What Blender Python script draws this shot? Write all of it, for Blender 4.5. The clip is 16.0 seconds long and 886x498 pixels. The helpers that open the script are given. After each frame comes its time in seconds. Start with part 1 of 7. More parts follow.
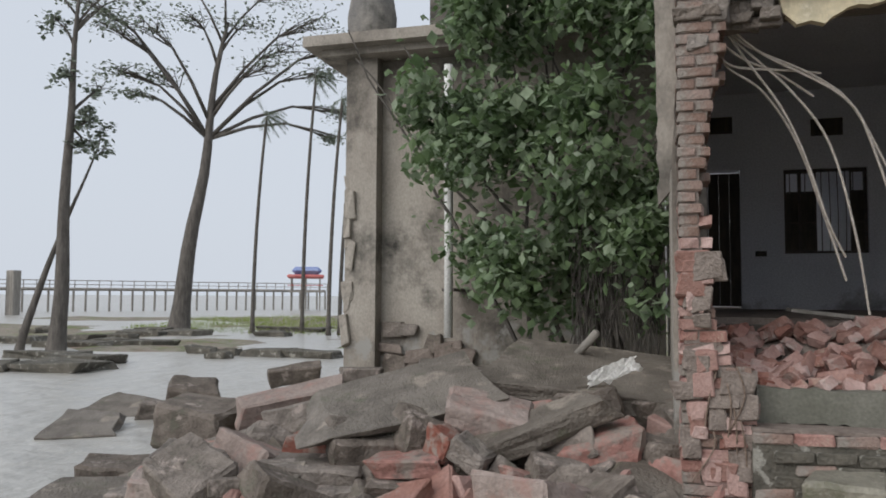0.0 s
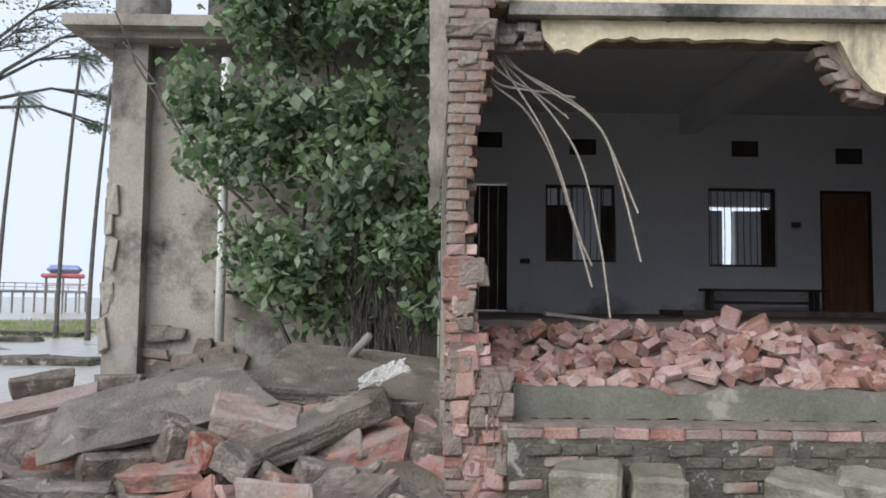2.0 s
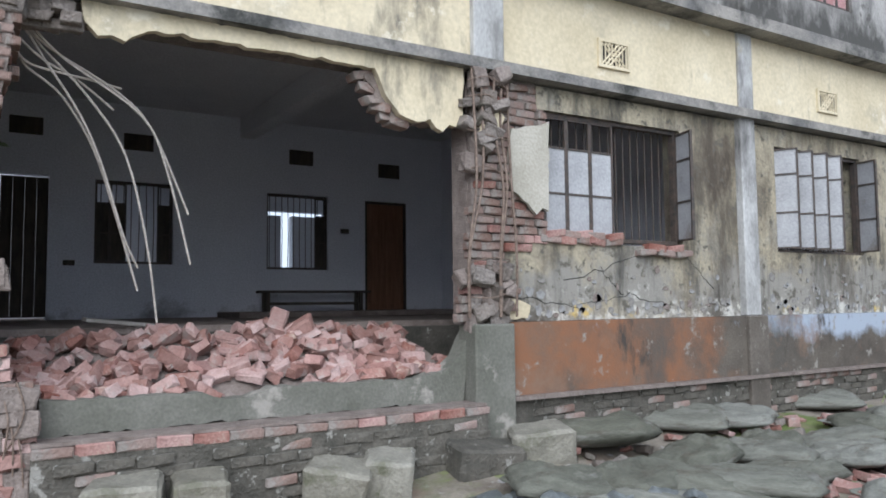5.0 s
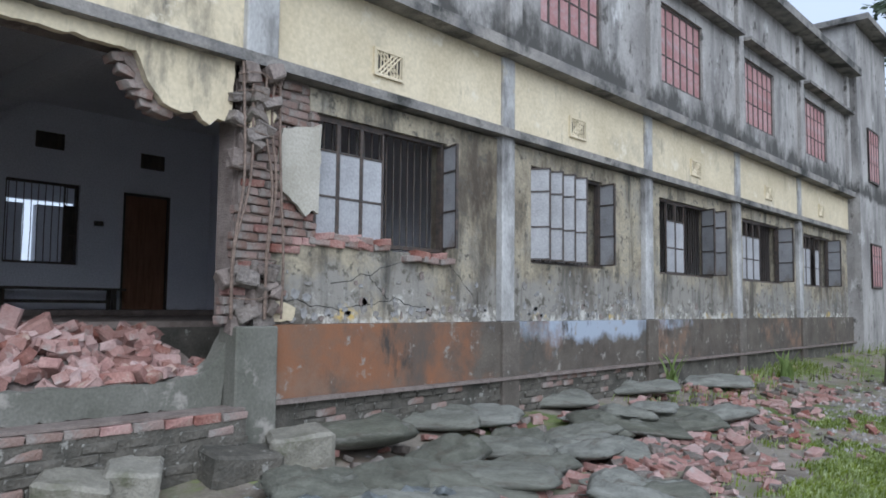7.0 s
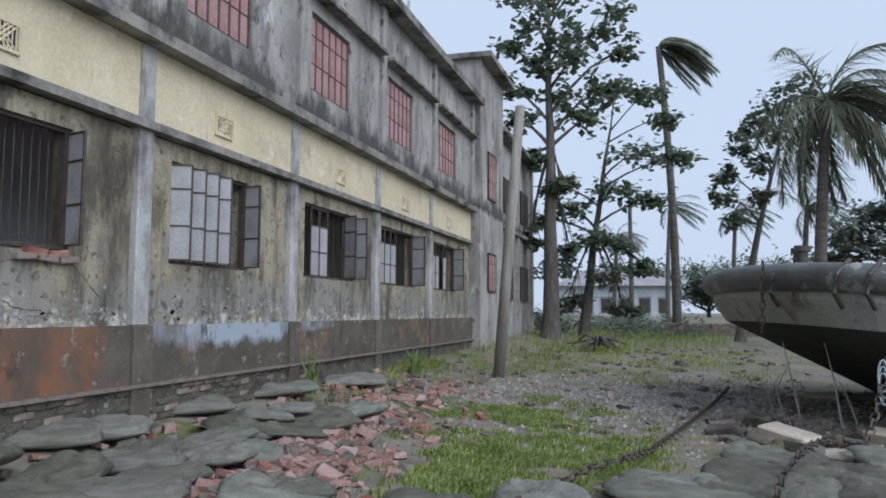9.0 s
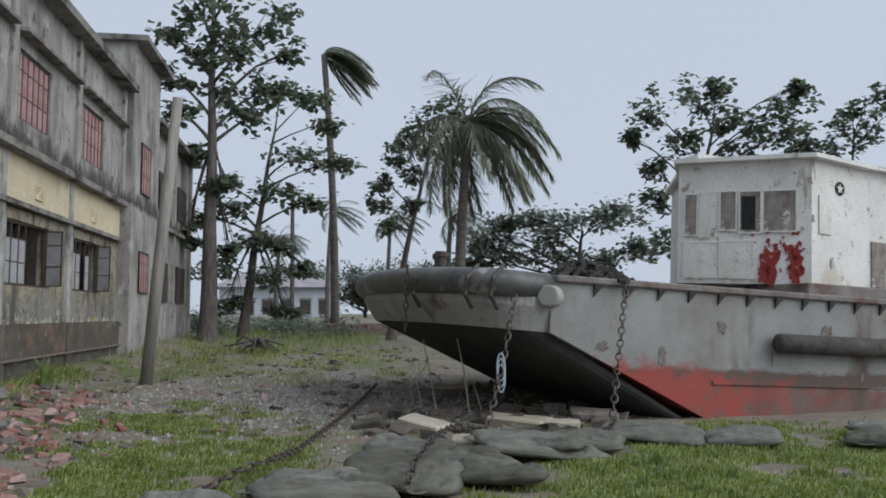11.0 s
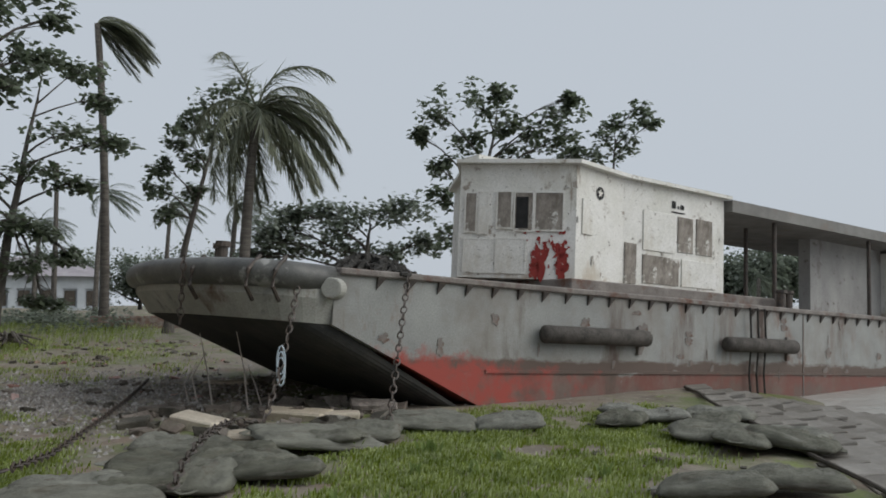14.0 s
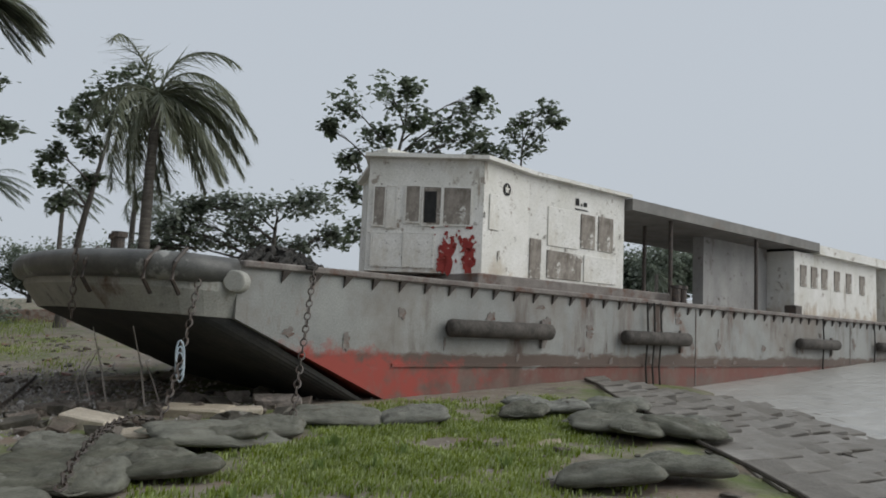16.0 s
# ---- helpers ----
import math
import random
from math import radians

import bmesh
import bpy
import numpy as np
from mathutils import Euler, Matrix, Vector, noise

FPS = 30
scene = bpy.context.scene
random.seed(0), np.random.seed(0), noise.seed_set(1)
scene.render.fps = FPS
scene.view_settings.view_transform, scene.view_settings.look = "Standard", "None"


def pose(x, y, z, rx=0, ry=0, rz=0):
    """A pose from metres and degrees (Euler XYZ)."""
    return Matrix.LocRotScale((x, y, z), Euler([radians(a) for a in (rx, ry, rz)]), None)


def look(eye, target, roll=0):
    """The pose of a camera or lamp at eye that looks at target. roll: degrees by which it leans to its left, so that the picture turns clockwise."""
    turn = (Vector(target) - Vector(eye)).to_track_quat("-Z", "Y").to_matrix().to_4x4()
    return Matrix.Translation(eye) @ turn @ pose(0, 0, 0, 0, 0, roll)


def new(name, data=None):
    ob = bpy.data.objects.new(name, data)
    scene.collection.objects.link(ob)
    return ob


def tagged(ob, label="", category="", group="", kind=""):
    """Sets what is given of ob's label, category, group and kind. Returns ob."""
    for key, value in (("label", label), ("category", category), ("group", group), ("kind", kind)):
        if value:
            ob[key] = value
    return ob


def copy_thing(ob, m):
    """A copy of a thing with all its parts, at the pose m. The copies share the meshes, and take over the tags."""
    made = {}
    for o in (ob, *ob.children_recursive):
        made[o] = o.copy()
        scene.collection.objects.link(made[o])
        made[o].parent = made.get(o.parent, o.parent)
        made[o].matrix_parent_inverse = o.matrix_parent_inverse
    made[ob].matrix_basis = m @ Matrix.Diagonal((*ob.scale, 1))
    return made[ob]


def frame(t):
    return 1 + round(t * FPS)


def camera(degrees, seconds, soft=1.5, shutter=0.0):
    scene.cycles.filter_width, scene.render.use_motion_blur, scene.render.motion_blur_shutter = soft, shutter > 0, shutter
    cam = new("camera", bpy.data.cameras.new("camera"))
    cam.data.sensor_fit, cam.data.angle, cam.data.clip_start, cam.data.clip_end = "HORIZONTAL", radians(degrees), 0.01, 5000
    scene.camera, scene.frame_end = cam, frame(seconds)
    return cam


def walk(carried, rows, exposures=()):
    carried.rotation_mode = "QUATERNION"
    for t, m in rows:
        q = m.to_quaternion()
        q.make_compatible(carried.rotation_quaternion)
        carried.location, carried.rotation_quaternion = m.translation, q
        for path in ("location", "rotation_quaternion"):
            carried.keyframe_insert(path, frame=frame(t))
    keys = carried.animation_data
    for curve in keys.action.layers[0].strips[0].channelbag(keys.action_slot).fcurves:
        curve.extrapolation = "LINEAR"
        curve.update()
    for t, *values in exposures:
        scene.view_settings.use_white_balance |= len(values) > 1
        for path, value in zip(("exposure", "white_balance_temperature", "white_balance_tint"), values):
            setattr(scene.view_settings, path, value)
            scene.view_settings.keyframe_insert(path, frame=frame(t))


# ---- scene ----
# camera and walk: the camera is held at arm's length and swung round from the ruined corner to the boat
cam = camera(59.9, 16.0, soft=1.8)
EYE_Z, ARM = 1.55, 0.25
TURNS = [
    (0.0, 15.82, 3.43, -0.28),
    (0.5, 13.49, 3.48, -0.57),
    (1.0, 8.95, 3.60, -0.71),
    (1.5, 4.50, 3.78, -0.71),
    (2.0, -0.32, 3.80, -0.68),
    (2.5, -6.77, 3.91, -0.38),
    (3.0, -11.18, 3.80, -0.12),
    (3.5, -13.73, 3.78, 0.03),
    (4.0, -20.68, 3.56, 0.35),
    (4.2, -23.52, 3.69, 0.47),
    (6.3, -42.04, 4.03, 0.12),
    (6.5, -44.06, 4.04, 0.05),
    (7.0, -48.45, 4.26, -0.60),
    (7.5, -53.75, 4.58, -0.60),
    (8.0, -60.77, 4.78, -0.21),
    (8.5, -67.24, 4.80, -0.35),
    (9.0, -74.02, 4.65, -0.31),
    (9.5, -82.21, 4.71, 0.07),
    (10.0, -90.12, 4.77, 0.16),
    (10.2, -92.61, 4.76, 0.14),
    (12.3, -105.34, 4.81, 0.38),
    (12.5, -106.95, 4.80, 0.29),
    (13.0, -109.98, 4.52, 0.30),
    (13.5, -112.12, 4.26, 0.27),
    (14.0, -114.39, 4.14, 0.09),
    (14.5, -115.25, 4.10, -0.16),
    (15.0, -116.20, 4.07, -0.36),
    (15.5, -117.72, 3.96, -0.23),
    (16.0, -121.16, 3.69, -0.09),
]


def held(yaw, pitch, roll):
    a = radians(yaw)
    return pose(-ARM * math.sin(a), ARM * math.cos(a), EYE_Z, 90 + pitch, roll, yaw)


walk(cam, [(t, held(y, p, r)) for t, y, p, r in TURNS], [(0.0, 0.4, 6500, 10), (2.0, 0.84, 6250, 10), (3.5, 1.56, 6000, 10), (4.2, 1.36, 5900, 10), (6.3, 0.72, 5600, 10), (7.0, 0.68, 5550, 10), (9.0, 0.43, 5700, 10), (10.2, 0.32, 5900, 10), (12.3, 0.1, 6350, 8), (16.0, 0.1, 6500, 8)])

# world: overcast, rain-heavy sky
world = bpy.data.worlds.new("overcast_sky")
scene.world = world
world.use_nodes = True
wn = world.node_tree.nodes
wl = world.node_tree.links
wn.clear()
w_out = wn.new("ShaderNodeOutputWorld")
w_bg = wn.new("ShaderNodeBackground")
w_sky = wn.new("ShaderNodeTexSky")
w_sky.sky_type, w_sky.sun_disc = "NISHITA", False
w_sky.sun_elevation, w_sky.sun_rotation = radians(37), radians(215)
w_sky.dust_density, w_sky.air_density = 6.0, 1.0
w_mix = wn.new("ShaderNodeMix")
w_mix.data_type = "RGBA"
w_mix.inputs[0].default_value = 0.93
w_mix.inputs[7].default_value = (5.0, 5.4, 6.0, 1)
wl.new(w_sky.outputs[0], w_mix.inputs[6])
wl.new(w_mix.outputs[2], w_bg.inputs[0])
w_bg.inputs[1].default_value = 0.1
wl.new(w_bg.outputs[0], w_out.inputs[0])
sun_data = bpy.data.lights.new("sun", "SUN")
sun_data.energy, sun_data.angle, sun_data.color = 1.7, radians(60), (1.0, 0.98, 0.95)
sun = new("sun", sun_data)
sun.matrix_world = look((0, 0, 30), (4.1, 6.1, 24.4))


# ---- materials ----
def material(name, colors, scale=3.0, rough=0.85, metal=0.0, bump=0.3, fine=40.0, spec=0.3, random_tint=0.0, island_tint=0.0, stretch=(1, 1, 1), detail=8.0, grain_amount=0.12):
    """A surface in two to four colours broken by large stains and fine grain."""
    m = bpy.data.materials.new(name)
    m.use_nodes = True
    n, l = m.node_tree.nodes, m.node_tree.links
    b = n["Principled BSDF"]
    b.inputs["Roughness"].default_value = rough
    b.inputs["Metallic"].default_value = metal
    b.inputs["Specular IOR Level"].default_value = spec
    co = n.new("ShaderNodeTexCoord")
    mp = n.new("ShaderNodeMapping")
    mp.inputs["Scale"].default_value = stretch
    l.new(co.outputs["Object"], mp.inputs[0])
    big = n.new("ShaderNodeTexNoise")
    big.inputs["Scale"].default_value, big.inputs["Detail"].default_value, big.inputs["Roughness"].default_value = scale, detail, 0.65
    small = n.new("ShaderNodeTexNoise")
    small.inputs["Scale"].default_value, small.inputs["Detail"].default_value = fine, 4
    l.new(mp.outputs[0], big.inputs[0])
    l.new(mp.outputs[0], small.inputs[0])
    ramp = n.new("ShaderNodeValToRGB")
    e = ramp.color_ramp.elements
    k = len(colors)
    for i, c in enumerate(colors):
        p = 0.36 + 0.28 * i / max(1, k - 1)
        if i < 2:
            e[i].position = p
        el = e[i] if i < 2 else e.new(p)
        el.color = (*c, 1)
    l.new(big.outputs["Fac"], ramp.inputs[0])
    grain = n.new("ShaderNodeMix")
    grain.data_type, grain.blend_type = "RGBA", "MULTIPLY"
    grain.inputs[0].default_value = 1.0
    gr = n.new("ShaderNodeMapRange")
    gr.inputs[1].default_value, gr.inputs[2].default_value, gr.inputs[3].default_value, gr.inputs[4].default_value = 0.3, 0.7, 1 - grain_amount * 1.3, 1 + grain_amount
    l.new(small.outputs["Fac"], gr.inputs[0])
    l.new(ramp.outputs[0], grain.inputs[6])
    l.new(gr.outputs[0], grain.inputs[7])
    last = grain.outputs[2]
    if random_tint or island_tint:
        hsv = n.new("ShaderNodeHueSaturation")
        src = n.new("ShaderNodeObjectInfo").outputs["Random"] if random_tint else n.new("ShaderNodeNewGeometry").outputs["Random Per Island"]
        amt = random_tint or island_tint
        vr = n.new("ShaderNodeMapRange")
        vr.inputs[3].default_value, vr.inputs[4].default_value = 1 - amt, 1 + amt
        l.new(src, vr.inputs[0])
        l.new(vr.outputs[0], hsv.inputs["Value"])
        sr = n.new("ShaderNodeMapRange")
        sr.inputs[3].default_value, sr.inputs[4].default_value = 1 + amt * 0.7, 1 - amt * 0.9
        l.new(src, sr.inputs[0])
        l.new(sr.outputs[0], hsv.inputs["Saturation"])
        l.new(last, hsv.inputs["Color"])
        last = hsv.outputs[0]
    l.new(last, b.inputs["Base Color"])
    if bump:
        bp = n.new("ShaderNodeBump")
        bp.inputs["Strength"].default_value, bp.inputs["Distance"].default_value = bump, 0.02
        ad = n.new("ShaderNodeMath")
        ad.operation = "ADD"
        l.new(big.outputs["Fac"], ad.inputs[0])
        l.new(small.outputs["Fac"], ad.inputs[1])
        l.new(ad.outputs[0], bp.inputs["Height"])
        l.new(bp.outputs[0], b.inputs["Normal"])
    return m


def layered(m, colour, low, high, scale, seed=0.0, stretch=(1, 1, 1), where=None, rough=None):
    """Lays patches of another coat over a material: noise between low and high decides, and where=(axis, from, to) fades the patches in along an axis."""
    n, l = m.node_tree.nodes, m.node_tree.links
    b = n["Principled BSDF"]
    old = b.inputs["Base Color"].links[0].from_socket
    co = n.new("ShaderNodeTexCoord")
    mp = n.new("ShaderNodeMapping")
    mp.inputs["Scale"].default_value = stretch
    mp.inputs["Location"].default_value = (seed, seed * 1.7, seed * 0.6)
    l.new(co.outputs["Object"], mp.inputs[0])
    nz = n.new("ShaderNodeTexNoise")
    nz.inputs["Scale"].default_value, nz.inputs["Detail"].default_value, nz.inputs["Roughness"].default_value = scale, 9, 0.68
    l.new(mp.outputs[0], nz.inputs[0])
    val = nz.outputs["Fac"]
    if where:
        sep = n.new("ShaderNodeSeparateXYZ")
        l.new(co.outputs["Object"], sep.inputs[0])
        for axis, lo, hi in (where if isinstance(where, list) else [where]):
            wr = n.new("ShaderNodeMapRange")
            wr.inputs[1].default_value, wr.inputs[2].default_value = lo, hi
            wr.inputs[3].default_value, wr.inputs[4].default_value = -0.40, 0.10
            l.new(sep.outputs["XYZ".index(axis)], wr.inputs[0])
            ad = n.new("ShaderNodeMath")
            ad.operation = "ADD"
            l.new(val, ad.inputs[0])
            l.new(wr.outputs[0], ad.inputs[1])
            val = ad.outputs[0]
    mr = n.new("ShaderNodeMapRange")
    mr.inputs[1].default_value, mr.inputs[2].default_value = low, high
    l.new(val, mr.inputs[0])
    mx = n.new("ShaderNodeMix")
    mx.data_type = "RGBA"
    mx.inputs[7].default_value = (*colour, 1)
    l.new(mr.outputs[0], mx.inputs[0])
    l.new(old, mx.inputs[6])
    l.new(mx.outputs[2], b.inputs["Base Color"])
    return m


def leafy(name, dark, light, rough=0.55):
    m = material(name, (dark, light), scale=2.0, rough=rough, bump=0, fine=9, spec=0.35, island_tint=0.45)
    b = m.node_tree.nodes["Principled BSDF"]
    n, l = m.node_tree.nodes, m.node_tree.links
    tr, mx = n.new("ShaderNodeBsdfTranslucent"), n.new("ShaderNodeMixShader")
    l.new(b.inputs["Base Color"].links[0].from_socket, tr.inputs[0])
    mx.inputs[0].default_value = 0.48
    l.new(b.outputs[0], mx.inputs[1])
    l.new(tr.outputs[0], mx.inputs[2])
    l.new(mx.outputs[0], n["Material Output"].inputs[0])
    return m


M = {}
M["plaster_yellow"] = layered(layered(layered(material("yellow_plaster", ((0.53, 0.455, 0.31), (0.64, 0.56, 0.40)), scale=1.2, bump=0.15, fine=26, grain_amount=0.08),
    (0.34, 0.31, 0.24), 0.55, 0.72, 0.9, 3), (0.10, 0.095, 0.085), 0.60, 0.74, 1.4, 9, (1, 1, 0.35)), (0.66, 0.60, 0.47), 0.60, 0.66, 2.6, 5)
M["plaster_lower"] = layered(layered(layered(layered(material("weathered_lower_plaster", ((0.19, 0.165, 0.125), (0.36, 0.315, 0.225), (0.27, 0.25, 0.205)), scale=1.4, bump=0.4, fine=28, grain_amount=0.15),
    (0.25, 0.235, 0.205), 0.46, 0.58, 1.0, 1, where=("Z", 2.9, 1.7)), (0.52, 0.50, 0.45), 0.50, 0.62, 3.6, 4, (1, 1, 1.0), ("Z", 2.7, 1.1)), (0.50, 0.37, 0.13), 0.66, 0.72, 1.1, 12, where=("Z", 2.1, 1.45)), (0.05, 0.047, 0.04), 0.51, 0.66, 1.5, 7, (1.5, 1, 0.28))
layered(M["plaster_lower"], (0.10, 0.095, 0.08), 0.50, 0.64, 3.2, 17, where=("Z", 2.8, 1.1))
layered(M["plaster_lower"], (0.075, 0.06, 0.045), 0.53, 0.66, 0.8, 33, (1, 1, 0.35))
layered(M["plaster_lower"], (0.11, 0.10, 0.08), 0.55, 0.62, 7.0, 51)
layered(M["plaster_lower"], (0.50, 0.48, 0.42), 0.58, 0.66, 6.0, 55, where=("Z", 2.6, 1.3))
M["plinth"] = layered(layered(layered(material("weathered_painted_plinth", ((0.075, 0.063, 0.052), (0.13, 0.112, 0.09)), scale=1.6, bump=0.25),
    (0.22, 0.105, 0.056), 0.42, 0.66, 1.3, 2.0, where=[("X", 9.5, 6.5)]), (0.33, 0.37, 0.43), 0.40, 0.64, 2.4, 11.3, (1.3, 1, 0.9), where=[("X", 7.5, 8.6), ("X", 13.5, 11.0), ("Z", 1.0, 1.25)]), (0.08, 0.075, 0.065), 0.52, 0.70, 1.0, 6, (1, 1, 0.5))
layered(M["plinth"], (0.20, 0.13, 0.09), 0.54, 0.66, 0.9, 16)
layered(M["plinth"], (0.26, 0.24, 0.21), 0.59, 0.66, 5.0, 26)
layered(M["plinth"], (0.06, 0.05, 0.042), 0.58, 0.68, 3.2, 36, (1, 1, 0.4))
M["plaster_grey"] = layered(layered(material("grey_weathered_plaster", ((0.22, 0.208, 0.195), (0.33, 0.315, 0.295), (0.41, 0.395, 0.37)), scale=0.9, bump=0.2, stretch=(1, 1, 0.5)),
    (0.09, 0.088, 0.085), 0.50, 0.70, 1.1, 3, (1.3, 1, 0.22)), (0.60, 0.59, 0.57), 0.60, 0.70, 1.7, 8, (1, 1, 0.4))
layered(M["plaster_grey"], (0.075, 0.072, 0.065), 0.44, 0.62, 1.6, 21, (1, 1, 0.6), [("Z", 6.0, 4.8), ("Z", 4.6, 4.9)])
layered(M["plaster_grey"], (0.09, 0.083, 0.075), 0.57, 0.66, 5.0, 44, (1, 1, 0.6))
M["ledge"] = layered(material("mouldy_concrete_ledge", ((0.14, 0.135, 0.13), (0.30, 0.28, 0.25)), scale=2.2, bump=0.4), (0.05, 0.05, 0.045), 0.50, 0.62, 1.2, 2)
M["column"] = layered(layered(material("whitewashed_column", ((0.30, 0.295, 0.28), (0.50, 0.495, 0.48)), scale=1.8, bump=0.2, stretch=(1, 1, 0.5)),
    (0.45, 0.38, 0.24), 0.56, 0.66, 1.3, 4), (0.10, 0.095, 0.09), 0.52, 0.68, 1.4, 7, (1, 1, 0.3))
M["column_base"] = layered(material("stained_cement_base", ((0.085, 0.073, 0.06), (0.15, 0.13, 0.108)), scale=2.2, bump=0.3, random_tint=0.12), (0.24, 0.225, 0.20), 0.60, 0.68, 4.0, 3)
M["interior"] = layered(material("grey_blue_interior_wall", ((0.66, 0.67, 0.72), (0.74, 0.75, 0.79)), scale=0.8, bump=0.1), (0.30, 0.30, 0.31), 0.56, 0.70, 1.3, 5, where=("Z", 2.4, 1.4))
M["ceiling"] = material("grey_ceiling", ((0.68, 0.68, 0.69), (0.75, 0.75, 0.75)), scale=1.0, bump=0.1)
M["old_wall"] = layered(layered(material("mossy_brown_plaster", ((0.17, 0.15, 0.13), (0.30, 0.27, 0.235), (0.36, 0.33, 0.29)), scale=0.9, bump=0.4, stretch=(1, 1, 0.6)),
    (0.05, 0.048, 0.042), 0.52, 0.68, 0.9, 3), (0.30, 0.29, 0.27), 0.60, 0.68, 2.2, 6, where=("Z", 3.0, 0.8))
M["brick"] = layered(material("red_brick", ((0.23, 0.105, 0.085), (0.32, 0.175, 0.145)), scale=7, bump=0.5, fine=60, random_tint=0.28), (0.42, 0.34, 0.28), 0.56, 0.68, 5, 2)
M["brick_old"] = layered(layered(material("mortar_smeared_brick", ((0.165, 0.105, 0.085), (0.25, 0.175, 0.145)), scale=6, bump=0.6, fine=60, random_tint=0.2), (0.25, 0.222, 0.197), 0.46, 0.58, 4, 3), (0.06, 0.06, 0.05), 0.58, 0.70, 2.2, 8)
M["brick_rubble"] = layered(material("dusty_rubble_brick", ((0.29, 0.165, 0.14), (0.38, 0.25, 0.22)), scale=5, bump=0.5, fine=60, random_tint=0.3), (0.36, 0.32, 0.29), 0.52, 0.64, 4, 1)
M["mortar"] = material("grey_lime_mortar", ((0.155, 0.125, 0.108), (0.245, 0.205, 0.18)), scale=6, bump=0.7, fine=50)
M["mossy_masonry"] = layered(material("mossy_masonry", ((0.06, 0.057, 0.047), (0.13, 0.118, 0.098)), scale=3, bump=0.8), (0.27, 0.26, 0.23), 0.58, 0.62, 4.5, 2)
M["concrete"] = layered(layered(material("broken_concrete", ((0.105, 0.088, 0.075), (0.22, 0.188, 0.163)), scale=4.5, bump=1.0, random_tint=0.22), (0.10, 0.10, 0.075), 0.54, 0.68, 2.0, 4), (0.33, 0.28, 0.25), 0.60, 0.68, 4, 1)
M["slab"] = layered(material("wet_mossy_slab", ((0.10, 0.086, 0.072), (0.18, 0.158, 0.135)), scale=3.4, bump=1.0, random_tint=0.15, rough=0.7), (0.09, 0.10, 0.06), 0.55, 0.70, 1.6, 3)
layered(M["slab"], (0.26, 0.225, 0.19), 0.53, 0.62, 2.8, 9)
M["bag"] = layered(material("grey_geotextile_bag", ((0.12, 0.12, 0.098), (0.205, 0.205, 0.168)), scale=3.6, bump=0.9, fine=40, random_tint=0.35, rough=0.8, spec=0.25), (0.10, 0.085, 0.065), 0.56, 0.70, 2.6, 5)
layered(M["bag"], (0.22, 0.215, 0.19), 0.55, 0.66, 1.7, 12)
M["metal_dark"] = material("rusty_dark_steel", ((0.035, 0.032, 0.03), (0.09, 0.065, 0.05)), scale=14, bump=0.2, rough=0.6, spec=0.5)
M["rebar"] = material("bent_reinforcing_bar", ((0.36, 0.32, 0.285), (0.50, 0.45, 0.40)), scale=20, bump=0.2, rough=0.6)
M["rust_bar"] = material("rusty_twisted_bar", ((0.12, 0.085, 0.065), (0.22, 0.165, 0.13)), scale=20, bump=0.2, rough=0.7)
M["shutter"] = layered(material("grey_steel_shutter", ((0.29, 0.29, 0.295), (0.39, 0.39, 0.395)), scale=2.2, bump=0.1, rough=0.55, spec=0.4, random_tint=0.1), (0.22, 0.20, 0.18), 0.58, 0.70, 3, 3)
M["shutter_red"] = layered(material("faded_red_shutter", ((0.31, 0.15, 0.145), (0.42, 0.25, 0.24)), scale=2.5, bump=0.1, rough=0.65, random_tint=0.12), (0.36, 0.32, 0.32), 0.52, 0.68, 2.2, 3)
M["wood_door"] = material("brown_wooden_door", ((0.16, 0.085, 0.05), (0.24, 0.13, 0.08)), scale=3, bump=0.2, stretch=(6, 6, 0.5))
M["wood_dark"] = material("dark_timber", ((0.045, 0.04, 0.035), (0.09, 0.075, 0.06)), scale=4, bump=0.3, stretch=(3, 3, 0.6))
M["bark"] = material("grey_brown_bark", ((0.075, 0.067, 0.06), (0.15, 0.135, 0.12)), scale=3, bump=0.9, fine=30, stretch=(3, 3, 0.6))
M["palm_bark"] = material("ringed_palm_bark", ((0.075, 0.067, 0.06), (0.15, 0.135, 0.118)), scale=2, bump=0.8, fine=20, stretch=(1, 1, 6))
# climber and tree leaf colours are lightened to stand in for rain haze
M["leaf_vine"] = leafy("climber_leaf", (0.15, 0.215, 0.12), (0.26, 0.35, 0.19))
M["leaf_tree"] = leafy("tree_leaf", (0.125, 0.155, 0.105), (0.19, 0.23, 0.15))
M["leaf_far"] = leafy("far_tree_leaf", (0.15, 0.18, 0.14), (0.22, 0.255, 0.19))
M["leaf_palm"] = leafy("palm_frond_leaf", (0.18, 0.20, 0.145), (0.27, 0.285, 0.20))
M["grass"] = leafy("grass_blade", (0.19, 0.25, 0.055), (0.35, 0.42, 0.12), 0.7)
M["pipe"] = material("white_plastic_pipe", ((0.60, 0.60, 0.58), (0.72, 0.72, 0.70)), scale=5, bump=0.05, rough=0.45)
M["rag"] = material("dirty_white_cloth", ((0.60, 0.59, 0.56), (0.80, 0.79, 0.77)), scale=9, bump=0.5)
M["plastic_sheet"] = material("crumpled_grey_sheet", ((0.20, 0.22, 0.22), (0.32, 0.34, 0.34)), scale=3, bump=0.4, rough=0.45, spec=0.5)
